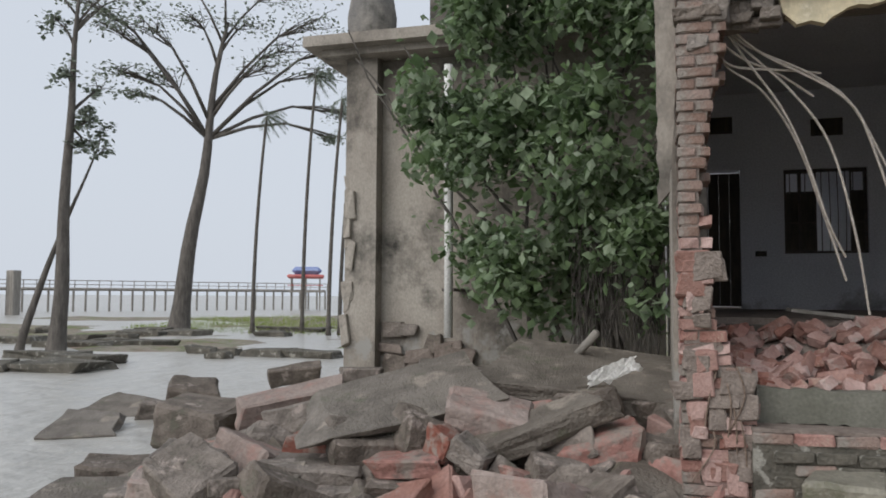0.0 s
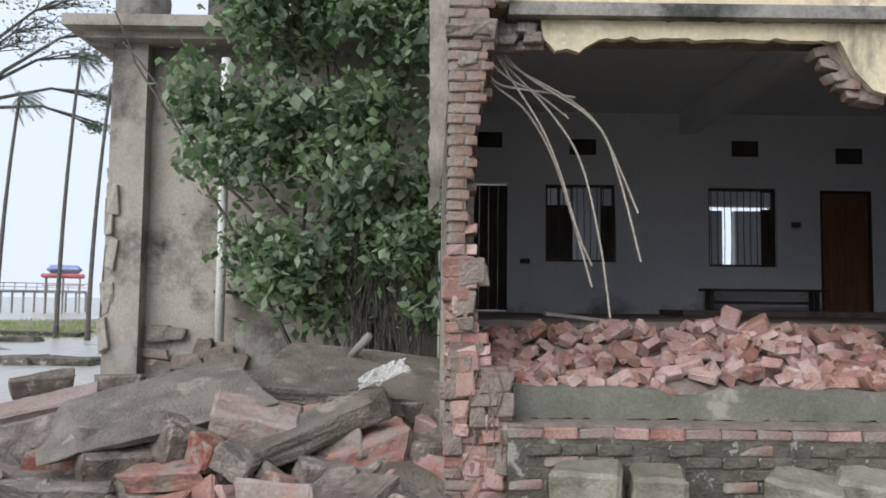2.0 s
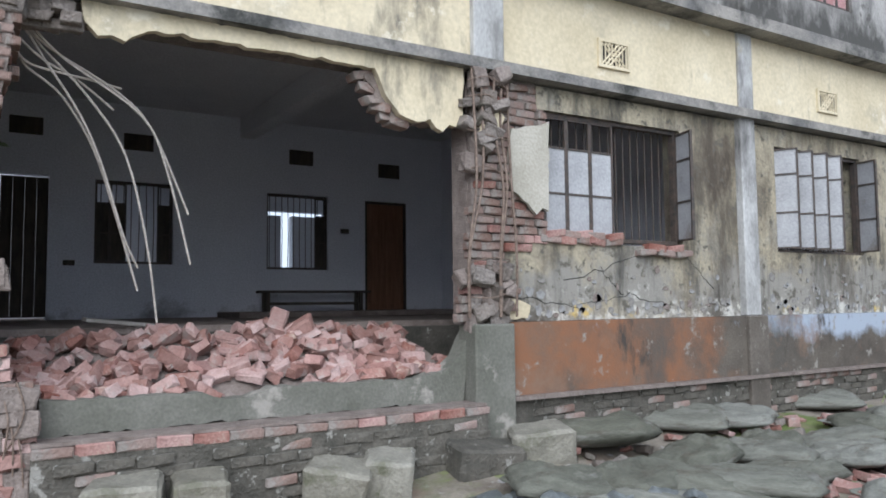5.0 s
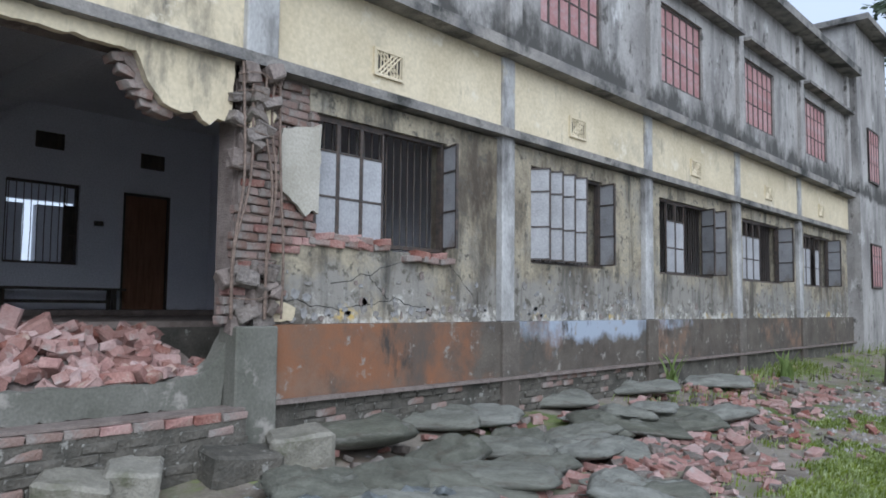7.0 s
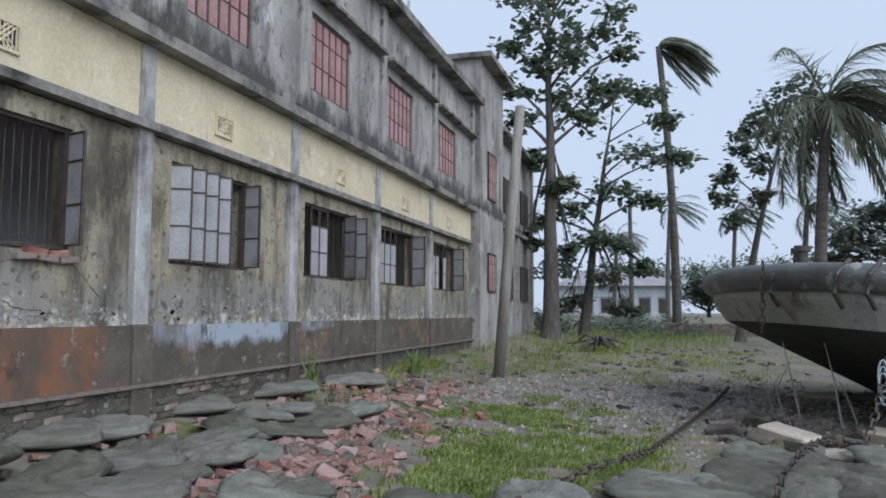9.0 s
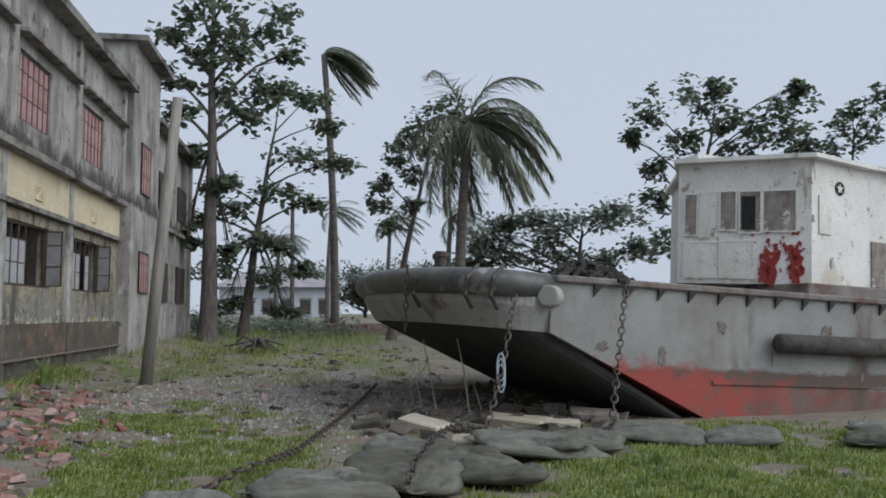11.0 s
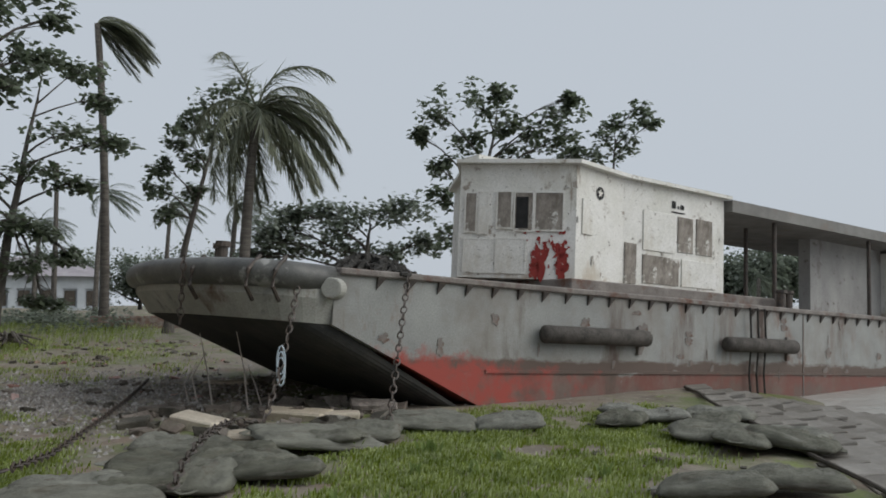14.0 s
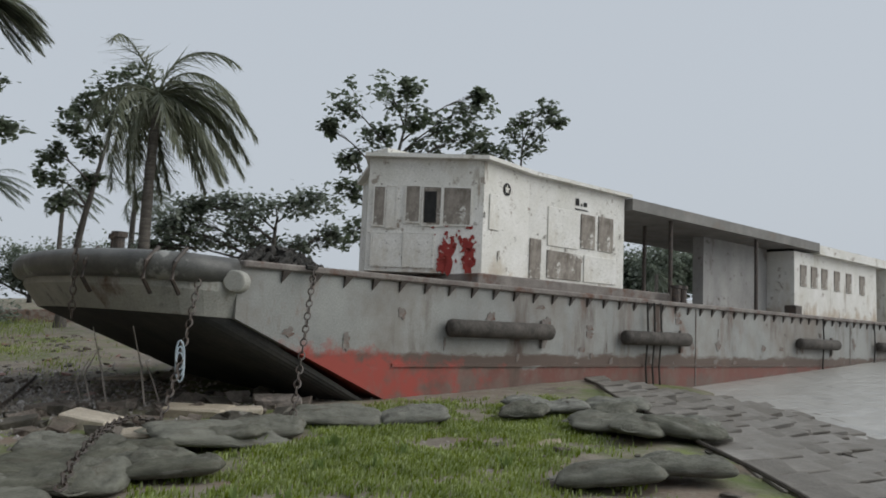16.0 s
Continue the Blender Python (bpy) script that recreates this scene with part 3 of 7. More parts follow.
# vents in the yellow band
def vent(x, z, w=0.44, h=0.3):
    v = thing("wall_vent", pose(x, FRONT - 0.06, z), "small pale cement lattice vent in the yellow wall", "vent", "lattice vents")
    bm = bmesh.new()
    box(bm, -w / 2, w / 2, -0.03, 0.0, h / 2 - 0.03, h / 2)
    box(bm, -w / 2, w / 2, -0.03, 0.0, -h / 2, -h / 2 + 0.03)
    box(bm, -w / 2, -w / 2 + 0.03, -0.03, 0.0, -h / 2 + 0.03, h / 2 - 0.03)
    box(bm, w / 2 - 0.03, w / 2, -0.03, 0.0, -h / 2 + 0.03, h / 2 - 0.03)
    part("frame", bm, M["plaster_yellow"], v)
    # black sheet gives the shade of the opening behind the lattice
    part("backing", boxed(-w / 2 + 0.03, w / 2 - 0.03, -0.006, -0.002, -h / 2 + 0.03, h / 2 - 0.03), M["black_paint"], v)
    bm = bmesh.new()
    n = 9
    for k in range(-n, n):
        for s in (1, -1):
            xa, xb = k * 0.055 - h / 2, k * 0.055 + h / 2
            if max(abs(xa), abs(xb)) < w / 2:
                tube(bm, [(xa, -0.018, -s * h / 2), (xb, -0.018, s * h / 2)], 0.011, 4)
    for k in range(8):
        xx = -w / 2 + 0.05 + k * (w - 0.1) / 7
        box(bm, xx - 0.006, xx + 0.006, -0.022, -0.01, -h / 2 + 0.02, h / 2 - 0.02)
    part("lattice", bm, M["plaster_yellow"], v)
    return v


for x in (5.78, 9.55, 13.6, 17.4, 21.3):
    vent(x, 4.10)


# steel windows: frame, glazing bars, panels and the casements that stand open
def steel_window(name, x0, x1, z0, z1, y, shut, panel_mat, label, open_at=(), rows=(0.72, 0.36), bars=True, red=False, cols=6):
    w = thing(name, pose(x0, y, z0), label, "window", kind="structure")
    W, H = x1 - x0, z1 - z0
    bm = bmesh.new()
    t = 0.035
    box(bm, 0, W, -t, t, H - 0.04, H)
    box(bm, 0, W, -t, t, 0, 0.04)
    box(bm, 0, 0.04, -t, t, 0.04, H - 0.04)
    box(bm, W - 0.04, W, -t, t, 0.04, H - 0.04)
    part("window_frame", bm, M["metal_dark"], w)
    cw = W / cols
    for c in range(cols):
        if c in shut:
            cas = new("casement")
            cas.parent = w
            cas.matrix_basis = pose(c * cw, 0, 0)
            bm = bmesh.new()
            box(bm, 0.0, 0.022, -0.028, 0.0, 0.04, H - 0.04)
            box(bm, cw - 0.022, cw, -0.028, 0.0, 0.04, H - 0.04)
            for r in (0.04, *[H * q for q in rows], H - 0.06):
                box(bm, 0.022, cw - 0.022, -0.028, 0.0, r, r + 0.02)
            part("sash", bm, M["metal_dark"], cas)
            zs = [0.06, *[H * q + 0.02 for q in rows[::-1]], H - 0.04]
            for q in range(len(zs) - 1):
                top = q == len(zs) - 2
                if top and not red:
                    continue
                part("pane", boxed(0.022, cw - 0.022, -0.018, -0.010, zs[q], zs[q + 1] - 0.02), panel_mat, cas)
        if c in open_at:
            s = open_at[c]
            cas = new("casement")
            cas.parent = w
            cas.matrix_basis = pose(c * cw if s < 0 else (c + 1) * cw, -0.03, 0, 0, 0, s)
            sg = 1 if s < 0 else -1
            bm = bmesh.new()
            xs = sorted((0, sg * cw))
            box(bm, xs[0], xs[0] + 0.022, -0.02, 0.01, 0.04, H - 0.04)
            box(bm, xs[1] - 0.022, xs[1], -0.02, 0.01, 0.04, H - 0.04)
            for r in (0.04, *[H * q for q in rows], H - 0.06):
                box(bm, xs[0] + 0.022, xs[1] - 0.022, -0.02, 0.01, r, r + 0.02)
            part("sash", bm, M["metal_dark"], cas)
            zs = [0.06, *[H * q + 0.02 for q in rows[::-1]], H - 0.04]
            for q in range(len(zs) - 1):
                part("pane", boxed(xs[0] + 0.022, xs[1] - 0.022, -0.008, 0.0, zs[q], zs[q + 1] - 0.02), panel_mat, cas)
    if bars:
        for k in range(1, int(W / 0.11)):
            bend = rnd.uniform(-0.02, 0.02)
            part("bar", tube(bmesh.new(), [(k * 0.11, 0.09, 0.0), (k * 0.11 + bend, 0.09 + bend, H * 0.45), (k * 0.11, 0.09, H)], 0.008, 5), M["metal_dark"], w)
    return w


steel_window("window_1", 4.90, 6.80, SILL + 0.03, HEAD, FRONT + 0.08, (0, 1, 2), M["shutter"], "wide steel window with grey panels, half open, bars bent", {5: 72})
steel_window("window_2", *WINDOWS[2], SILL, HEAD, FRONT + 0.08, (), M["shutter"], "steel window with its narrow grey casements standing open", {0: -62, 1: -58, 2: -60, 3: -55, 5: 78}, cols=6)
steel_window("window_3", *WINDOWS[3], SILL, HEAD, FRONT + 0.08, (1, 2), M["shutter"], "steel window with grey panels and a casement swung out", {5: 80, 4: 62})
steel_window("window_4", *WINDOWS[4], SILL, HEAD, FRONT + 0.08, (0, 1, 2), M["shutter"], "steel window with grey panels and one casement open", {5: 75})
steel_window("window_5", *WINDOWS[5], SILL, HEAD, FRONT + 0.08, (0, 1, 3), M["shutter"], "steel window far along the front, one casement open", {5: 75})
for k, i in enumerate(range(1, 6)):
    a, b = UP_WIN[i]
    steel_window("window_upper_%d" % i, a, b, 5.38, 6.78, UY + 0.08, range(6), M["shutter_red"], "upper window closed with faded red steel panels", {}, bars=False, red=True)
for k, (a, b, z0, z1) in enumerate(((25.0, 26.2, 5.3, 6.9), (25.0, 26.2, 2.2, 3.5))):
    steel_window("window_tower_%d" % (k + 1), a, b, z0, z1, FRONT - 0.37, range(4), M["shutter_red"], "tower window with dark red panels", {}, bars=False, red=True, cols=4)
for k, (a, b, z0, z1) in enumerate(((29.4, 31.2, 2.0, 3.5), (33.0, 34.8, 2.0, 3.5), (29.4, 31.2, 5.4, 6.8), (33.0, 34.8, 5.4, 6.8))):
    steel_window("window_wing_%d" % (k + 1), a, b, z0, z1, FRONT - 0.01, range(4), M["metal_dark"], "dark closed window of the far wing", {}, bars=False, red=True, cols=4)

# ---- the open classroom behind the fallen wall ----
RX0, RX1, RY1 = 0.28, 7.9, 12.8
wall("wall_end", "torn end wall of the classroom, grey plaster on the outside", M["old_wall"], [(0.02, 0.27, FRONT + 0.32, 13.05, 0.2, SLAB)])
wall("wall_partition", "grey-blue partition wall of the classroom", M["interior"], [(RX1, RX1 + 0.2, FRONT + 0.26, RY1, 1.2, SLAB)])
B0, B1 = RY1, RY1 + 0.25
OPEN = [(0.48, 1.12, 1.40, 3.5), (1.74, 2.89, 2.20, 3.48), (4.42, 5.54, 2.15, 3.45), (6.26, 7.11, 1.40, 3.43)]
bxs, x = [], RX0
for a, b, z0, z1 in OPEN:
    bxs.append((x, a, B0, B1, 1.2, SLAB))
    bxs.append((a, b, B0, B1, z1, SLAB))
    if z0 > 1.5:
        bxs.append((a, b, B0, B1, 1.2, z0))
    x = b
bxs.append((x, RX1, B0, B1, 1.2, SLAB))
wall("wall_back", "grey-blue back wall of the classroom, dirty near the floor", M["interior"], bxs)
wall("floor", "dusty cement classroom floor", M["mortar"], [(RX0, RX1, 7.7, 15.2, 1.15, 1.36)], "floor")
wall("floor_edge", "broken front edge of the classroom floor", M["mossy_masonry"], [(RX0, RX1, 7.55, 7.7, 0.9, 1.30)], "floor")
wall("floor_step", "raised cement step along the back wall", M["mortar"], [(3.6, RX1, RY1 - 1.2, RY1, 1.36, 1.44)], "step")
wall("ceiling", "grey concrete classroom ceiling", M["ceiling"], [(0.28, RX1, FRONT + 0.26, 15.2, SLAB - 0.02, SLAB + 0.14)], "ceiling")
wall("ceiling_beam", "grey concrete ceiling beam", M["ceiling"], [(3.95, 4.2, FRONT + 0.28, RY1, SLAB - 0.36, SLAB - 0.025)], "beam")
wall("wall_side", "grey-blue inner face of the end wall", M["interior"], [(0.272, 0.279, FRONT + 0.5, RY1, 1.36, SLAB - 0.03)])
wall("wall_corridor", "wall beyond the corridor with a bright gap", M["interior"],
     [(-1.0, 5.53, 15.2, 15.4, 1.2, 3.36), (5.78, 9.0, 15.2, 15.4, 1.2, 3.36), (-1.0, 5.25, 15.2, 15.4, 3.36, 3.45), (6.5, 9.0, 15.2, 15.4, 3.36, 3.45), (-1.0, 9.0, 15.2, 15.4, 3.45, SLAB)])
steel_window("window_back_1", 1.74, 2.89, 2.20, 3.48, RY1 + 0.1, (0, 1, 4), M["wood_dark"], "dark back window with timber shutters and bars", {}, cols=5)
steel_window("window_back_2", 4.42, 5.54, 2.15, 3.45, RY1 + 0.1, (4,), M["wood_dark"], "back window with bars against bright daylight", {}, cols=5)
d = thing("door_1", pose(6.26, RY1 + 0.05, 1.40), "closed brown wooden door with panels", "door", kind="structure")
part("leaf", boxed(0.04, 0.81, 0.0, 0.04, 0.0, 1.98), M["wood_door"], d)
for z in (0.15, 0.8, 1.4):
    for xx in (0.12, 0.46):
        part("panel", boxed(xx, xx + 0.27, -0.012, 0.0, z, z + 0.48, bevel=0.008), M["wood_door"], d)
bm = bmesh.new()
box(bm, 0.0, 0.04, -0.05, 0.06, 0, 2.02)
box(bm, 0.81, 0.85, -0.05, 0.06, 0, 2.02)
box(bm, 0.04, 0.81, -0.05, 0.06, 1.98, 2.02)
part("door_frame", bm, M["wood_dark"], d)
# added planks, coloured dark for the shade inside the open doorway
d = thing("door_2", pose(0.48, RY1 + 0.05, 1.40), "dark planks standing for the unlit open doorway beside the back window", "door", kind="structure")
for k in range(4):
    part("plank", boxed(0.02 + k * 0.155, 0.17 + k * 0.155, 0.0, 0.04, 0.0, 2.05), M["wood_dark"], d)
b = thing("bench", pose(4.13, 12.2, 1.44), "long dark wooden school bench by the back wall", "bench")
part("seat", boxed(0, 1.95, 0, 0.28, 0.30, 0.34, bevel=0.006), M["wood_dark"], b)
for xx in (0.1, 1.75):
    for yy in (0.03, 0.22):
        part("leg", boxed(xx, xx + 0.06, yy, yy + 0.05, 0, 0.30), M["wood_dark"], b)
part("stretcher", boxed(0.16, 1.75, 0.12, 0.16, 0.1, 0.15), M["wood_dark"], b)
# vent holes are solid plates, their inner shade given by dark colour
for x, z in ((2.35, 4.1), (5.03, 4.1), (6.75, 4.0), (0.8, 4.2)):
    v = thing("wall_vent", pose(x, RY1 - 0.004, z), "dark vent hole in the classroom wall", "vent", "classroom vents")
    part("grille", boxed(-0.22, 0.22, -0.012, 0, -0.13, 0.13, bevel=0.005), M["wood_dark"], v)
for x, z in ((1.4, 2.2), (5.85, 2.85)):
    v = thing("switch_box", pose(x, RY1 - 0.002, z), "small dark electrical switch box", "switch")
    part("body", boxed(-0.08, 0.08, -0.03, 0, -0.04, 0.04, bevel=0.008), M["wood_dark"], v)

# ---- the older building behind the climber ----
OY = 10.55
wall("wall_old", "dark mossy plaster wall behind the climber", M["old_wall"], [(-3.95, -0.01, OY + 0.12, OY + 0.4, -0.3, 4.95)])
wall("pier_old", "broad stained corner pier with broken plaster", M["old_wall"], [(-4.42, -3.95, OY - 0.12, OY + 0.5, -0.5, 4.95)], "pier")
wall("cornice_old", "flared concrete cornice with mouldy edge", M["old_wall"], [(-4.92, 0.0, OY - 0.55, OY + 1.2, 5.05, 5.20), (-4.72, 0.0, OY - 0.35, OY + 1.0, 4.95, 5.048)], "cornice")
wall("wall_old_side", "mossy side wall of the older building", M["old_wall"], [(-4.40, -4.1, OY + 0.52, 18, -0.5, 4.95)])
wall("wall_old_upper", "dark parapet wall of the older building", M["old_wall"], [(-3.25, 0.0, OY + 0.15, OY + 0.4, 5.20, 6.6)])
dm = bmesh.new()
prof = [(0.30, 0), (0.36, 0.25), (0.37, 0.5), (0.32, 0.8), (0.2, 1.05), (0.05, 1.2)]
rings = [[dm.verts.new((r * math.cos(2 * math.pi * k / 20), r * math.sin(2 * math.pi * k / 20), z)) for k in range(20)] for r, z in prof]
for r, q in zip(rings, rings[1:]):
    for k in range(20):
        dm.faces.new((r[k], r[(k + 1) % 20], q[(k + 1) % 20], q[k]))
dm.faces.new(rings[0][::-1])
dm.faces.new(rings[-1])
fin = part("roof_finial", dm, M["ledge"], smooth=True)
fin.location = (-4.2, OY + 0.3, 5.20)
tagged(fin, "dark rounded finial on the old roof", "finial")
wall("ground_fill", "earth filling under the classroom", M["mortar"], [(0.28, 7.9, 7.72, 15.2, -0.2, 1.145)], "foundation")
wall("wall_rear", "plain rear wall closing the school", M["plaster_grey"], [(8.12, 24.0, 12.6, 12.8, 0.0, ROOF - 0.2)])
wall("wall_inner", "plain inner cross wall of the school", M["interior"], [(8.12, 23.95, 9.5, 9.6, 0.3, SLAB)])

# ---- the stranded boat ----
PIT = radians(3.2)
AFT = Vector((0.174 * math.cos(PIT), -0.985 * math.cos(PIT), -math.sin(PIT))).normalized()
ACROSS = Vector((0.985, 0.174, 0)).normalized()
UPB = AFT.cross(ACROSS).normalized()
BOAT = Matrix(((AFT.x, ACROSS.x, UPB.x, 10.87), (AFT.y, ACROSS.y, UPB.y, -5.52), (AFT.z, ACROSS.z, UPB.z, 0.0), (0, 0, 0, 1)))
BEAM, LEN, DECK = 6.4, 42.0, 1.86
boat = thing("ferry_boat", BOAT, "stranded flat steel ferry, grey and red hull, peeling white cabins", "boat")


def bow_plan(k):
    """A point of the blunt bow's outline; k runs 0 to 1 from the near corner round to the far one."""
    a = math.pi * k
    return (-2.55 - 1.68 * math.sin(a) ** 0.75, BEAM / 2 - BEAM / 2 * math.cos(a))


# hull side with raked forefoot, bottom and stern
bm = bmesh.new()
sec = [(-2.55, 1.14), (0.0, 0.0), (LEN, 0.0)]
near = [bm.verts.new((s, 0, z)) for s, z in sec] + [bm.verts.new((LEN, 0, DECK)), bm.verts.new((-2.55, 0, DECK))]
far = [bm.verts.new((s, BEAM, z)) for s, z in sec] + [bm.verts.new((LEN, BEAM, DECK)), bm.verts.new((-2.55, BEAM, DECK))]
bm.faces.new(near)
bm.faces.new(far[::-1])
for i in range(5):
    j = (i + 1) % 5
    bm.faces.new((near[i], far[i], far[j], near[j]))
part("hull", bm, M["hull_grey"], boat, "grey hull with a red and rusty lower strake")
# bow block: vertical band narrowing to a lower edge; shade below is painted dark
N = 36
bm = bmesh.new()
rows = []
for k in range(N + 1):
    s, w = bow_plan(k / N)
    lift = 0.07 * math.sin(math.pi * k / N)
    inn = (s + 2.55) * 0.86 - 2.55
    rows.append([bm.verts.new((s, w, DECK + lift + 0.02)), bm.verts.new((s * 1.0, w, 1.48 + lift)), bm.verts.new((inn + 0.03, w * 0.97 + 0.1, 1.14 + lift * 1.0))])
for a, b in zip(rows, rows[1:]):
    for j in range(2):
        bm.faces.new((a[j], b[j], b[j + 1], a[j + 1]))
bm.faces.new([r[0] for r in rows][::-1])
bm.faces.new([r[2] for r in rows])
part("bow", bm, M["bow_paint"], boat, "pale grey blunt bow with rust runs", smooth=False)
bm = bmesh.new()
rows = []
for k in range(N + 1):
    s, w = bow_plan(k / N)
    lift = 0.07 * math.sin(math.pi * k / N)
    inn = (s + 2.55) * 0.86 - 2.55
    rows.append([bm.verts.new((inn + 0.05, w * 0.96 + 0.12, 1.137 + lift * 1.0)), bm.verts.new(((s + 2.55) * 0.35 - 0.14, w * 0.95 + 0.10, -0.10))])
for a, b in zip(rows, rows[1:]):
    bm.faces.new((a[0], b[0], b[1], a[1]))
bm.faces.new([r[0] for r in rows][::-1])
bm.faces.new([r[1] for r in rows])
part("bow_bottom", bm, M["hull_shade"], boat)
# heavy round rubbing fender along the bow
pts = []
for k in range(-1, N + 2):
    kk = min(max(k / N, 0.0), 1.0)
    s, w = bow_plan(kk)
    lift = 0.07 * math.sin(math.pi * kk)
    pts.append((s, min(BEAM - 0.12, max(w, 0.12)), 1.76 + lift))
part("bow_fender", tube(bmesh.new(), pts[1:-1], 0.19, 18), M["fender_paint"], boat, "dark weathered tubular bow fender", smooth=True)
part("fender_end", tube(bmesh.new(), [(-2.50, 0.03, 1.63), (-2.66, -0.12, 1.63), (-2.67, -0.13, 1.63)], [0.15, 0.15, 0.13], 20), M["bow_paint"], boat, "round pale end of the fender")
for k in (0.1, 0.16, 0.3):
    s, w = bow_plan(k)
    part("fender_strap", tube(bmesh.new(), [(s + 0.02, w - 0.04, 1.92 + 0.1), (s - 0.17, w - 0.14, 1.82), (s - 0.2, w - 0.16, 1.6), (s - 0.05, w - 0.05, 1.42)], 0.03, 6), M["metal_dark"], boat)
# gunwale and brackets
part("gunwale", boxed(-2.5, LEN, -0.07, 0.10, DECK - 0.03, DECK + 0.07, bevel=0.02), M["deck_steel"], boat, "rusty steel gunwale")
brk = bmesh.new()
vs = [brk.verts.new(p) for p in ((0, 0, 0), (0.13, 0, 0), (0, 0, -0.17), (0, -0.06, 0), (0.13, -0.06, 0), (0, -0.02, -0.17))]
for f in ((0, 1, 2), (3, 5, 4), (0, 3, 4, 1), (1, 4, 5, 2), (0, 2, 5, 3)):
    brk.faces.new([vs[i] for i in f])
brk_me = mesh_from("bracket", brk, M["metal_dark"])
for k in range(58):
    piece("bracket", brk_me, boat, pose(-1.9 + k * 0.52, -0.002, DECK - 0.03))
part("deck", boxed(-2.5, LEN, 0.12, BEAM, DECK - 0.01, DECK + 0.012), M["deck_steel"], boat, "rusty steel deck")
part("deck_coaming", boxed(2.6, 9.0, 0.75, 5.6, DECK + 0.012, DECK + 0.32, bevel=0.02), M["deck_steel"], boat, "rust-streaked deck coaming")
for s0, s1, z in ((1.15, 3.65, 1.14), (5.95, 8.3, 1.10), (13.9, 16.3, 1.12), (19.5, 22, 1.12)):
    f = part("side_fender", tube(bmesh.new(), [(s0, -0.13, z), (s0 + 0.04, -0.15, z), (s1 - 0.04, -0.15, z), (s1, -0.13, z)], [0.11, 0.15, 0.15, 0.11], 14), M["rubber"], boat, "long round rubbing fender, rusty", smooth=True)
    part("fender_bracket", boxed(s1 - 0.14, s1 - 0.04, -0.06, 0, z - 0.3, z + 0.2), M["deck_steel"], f)
for s in (8.85, 17.6, 26.0):
    part("hull_seam", boxed(s, s + 0.03, -0.014, 0, 0.05, DECK - 0.05), M["deck_steel"], boat)
part("chine_rail", boxed(0.1, LEN, -0.03, 0, 0.5, 0.55), M["hull_grey"], boat)
for s in (6.8, 7.05, 7.3, 15.5, 19.3):
    part("hanging_rope", tube(bmesh.new(), [(s, -0.09, DECK), (s + 0.03, -0.10, 1.2), (s - 0.02, -0.08, 0.5), (s + 0.02, -0.09, 0.05)], 0.022, 6), M["netting"], boat)


# cabins
def prism(poly, z0, z1, tops=None):
    bm = bmesh.new()
    lo = [bm.verts.new((x, y, z0)) for x, y in poly]
    hi = [bm.verts.new((x, y, (tops[i] if tops else z1))) for i, (x, y) in enumerate(poly)]
    n = len(poly)
    for i in range(n):
        bm.faces.new((lo[i], lo[(i + 1) % n], hi[(i + 1) % n], hi[i]))
    bm.faces.new(lo[::-1])
    bm.faces.new(hi)
    return bm


WH = [(3.04, 1.13), (4.65, 1.42), (8.0, 1.41), (8.0, 5.0), (4.65, 5.0), (3.04, 5.25), (2.15, 3.55), (1.44, 2.75)]
part("wheelhouse", prism(WH, DECK + 0.322, 4.42), M["cabin_wall"], boat, "peeling white wheelhouse stained with rust and red paint")
RF = [(2.98, 0.95), (4.65, 1.25), (8.1, 1.25), (8.1, 5.2), (4.65, 5.2), (3.0, 5.45), (2.0, 3.6), (1.27, 2.68)]
part("wheelhouse_roof", prism(RF, 4.424, 4.50), M["cabin_white"], boat, "thin white cabin roof")
part("roof_board", boxed(1.75, 2.4, 2.6, 3.1, 4.505, 4.66), M["cabin_white"], boat)


def on_wall(p, q, u, z, off=0.012):
    """A pose on a cabin wall from p to q, u along it, x axis along the wall and y into it."""
    p, q = Vector((*p, 0)), Vector((*q, 0))
    d = (q - p).normalized()
    n = Vector((d.y, -d.x, 0))
    o = p + d * u + n * off
    return Matrix(((d.x, -n.x, 0, o.x), (d.y, -n.y, 0, o.y), (0, 0, 1, z), (0, 0, 0, 1)))


def panel(p, q, u, z, w, h, mat, name="window_panel", t=0.03):
    ob = part(name, boxed(0, w, -t / 2, t / 2, 0, h, bevel=0.006), mat, boat)
    ob.matrix_basis = on_wall(p, q, u, z)
    return ob


FA, FB, FC, FD = WH[7], WH[0], WH[1], WH[2]
for u, w, z, h, mt in ((0.13, 0.20, 3.08, 0.76, "cabin_patch"), (0.40, 0.16, 3.05, 0.80, "cabin_white"), (0.76, 0.26, 3.17, 0.70, "cabin_patch"), (1.10, 0.34, 3.12, 0.74, "cabin_patch"), (1.50, 0.52, 3.14, 0.72, "cabin_patch"), (0.13, 0.55, 2.3, 0.62, "cabin_white"), (0.76, 0.55, 2.3, 0.64, "cabin_white")):
    p = panel(FA, FB, u, z, w, h, M[mt])
    fr = bmesh.new()
    box(fr, -0.03, w + 0.03, -0.02, 0.018, -0.03, 0.0)
    box(fr, -0.03, w + 0.03, -0.02, 0.018, h, h + 0.03)
    box(fr, -0.03, 0.0, -0.02, 0.018, 0, h)
    box(fr, w, w + 0.03, -0.02, 0.018, 0, h)
    part("window_frame", fr, M["cabin_white"], p)
panel(FA, FB, 1.12, 3.16, 0.24, 0.62, M["black_paint"], "window_glass", 0.045)
panel(FB, FC, 0.18, 3.1, 0.35, 0.7, M["cabin_white"])
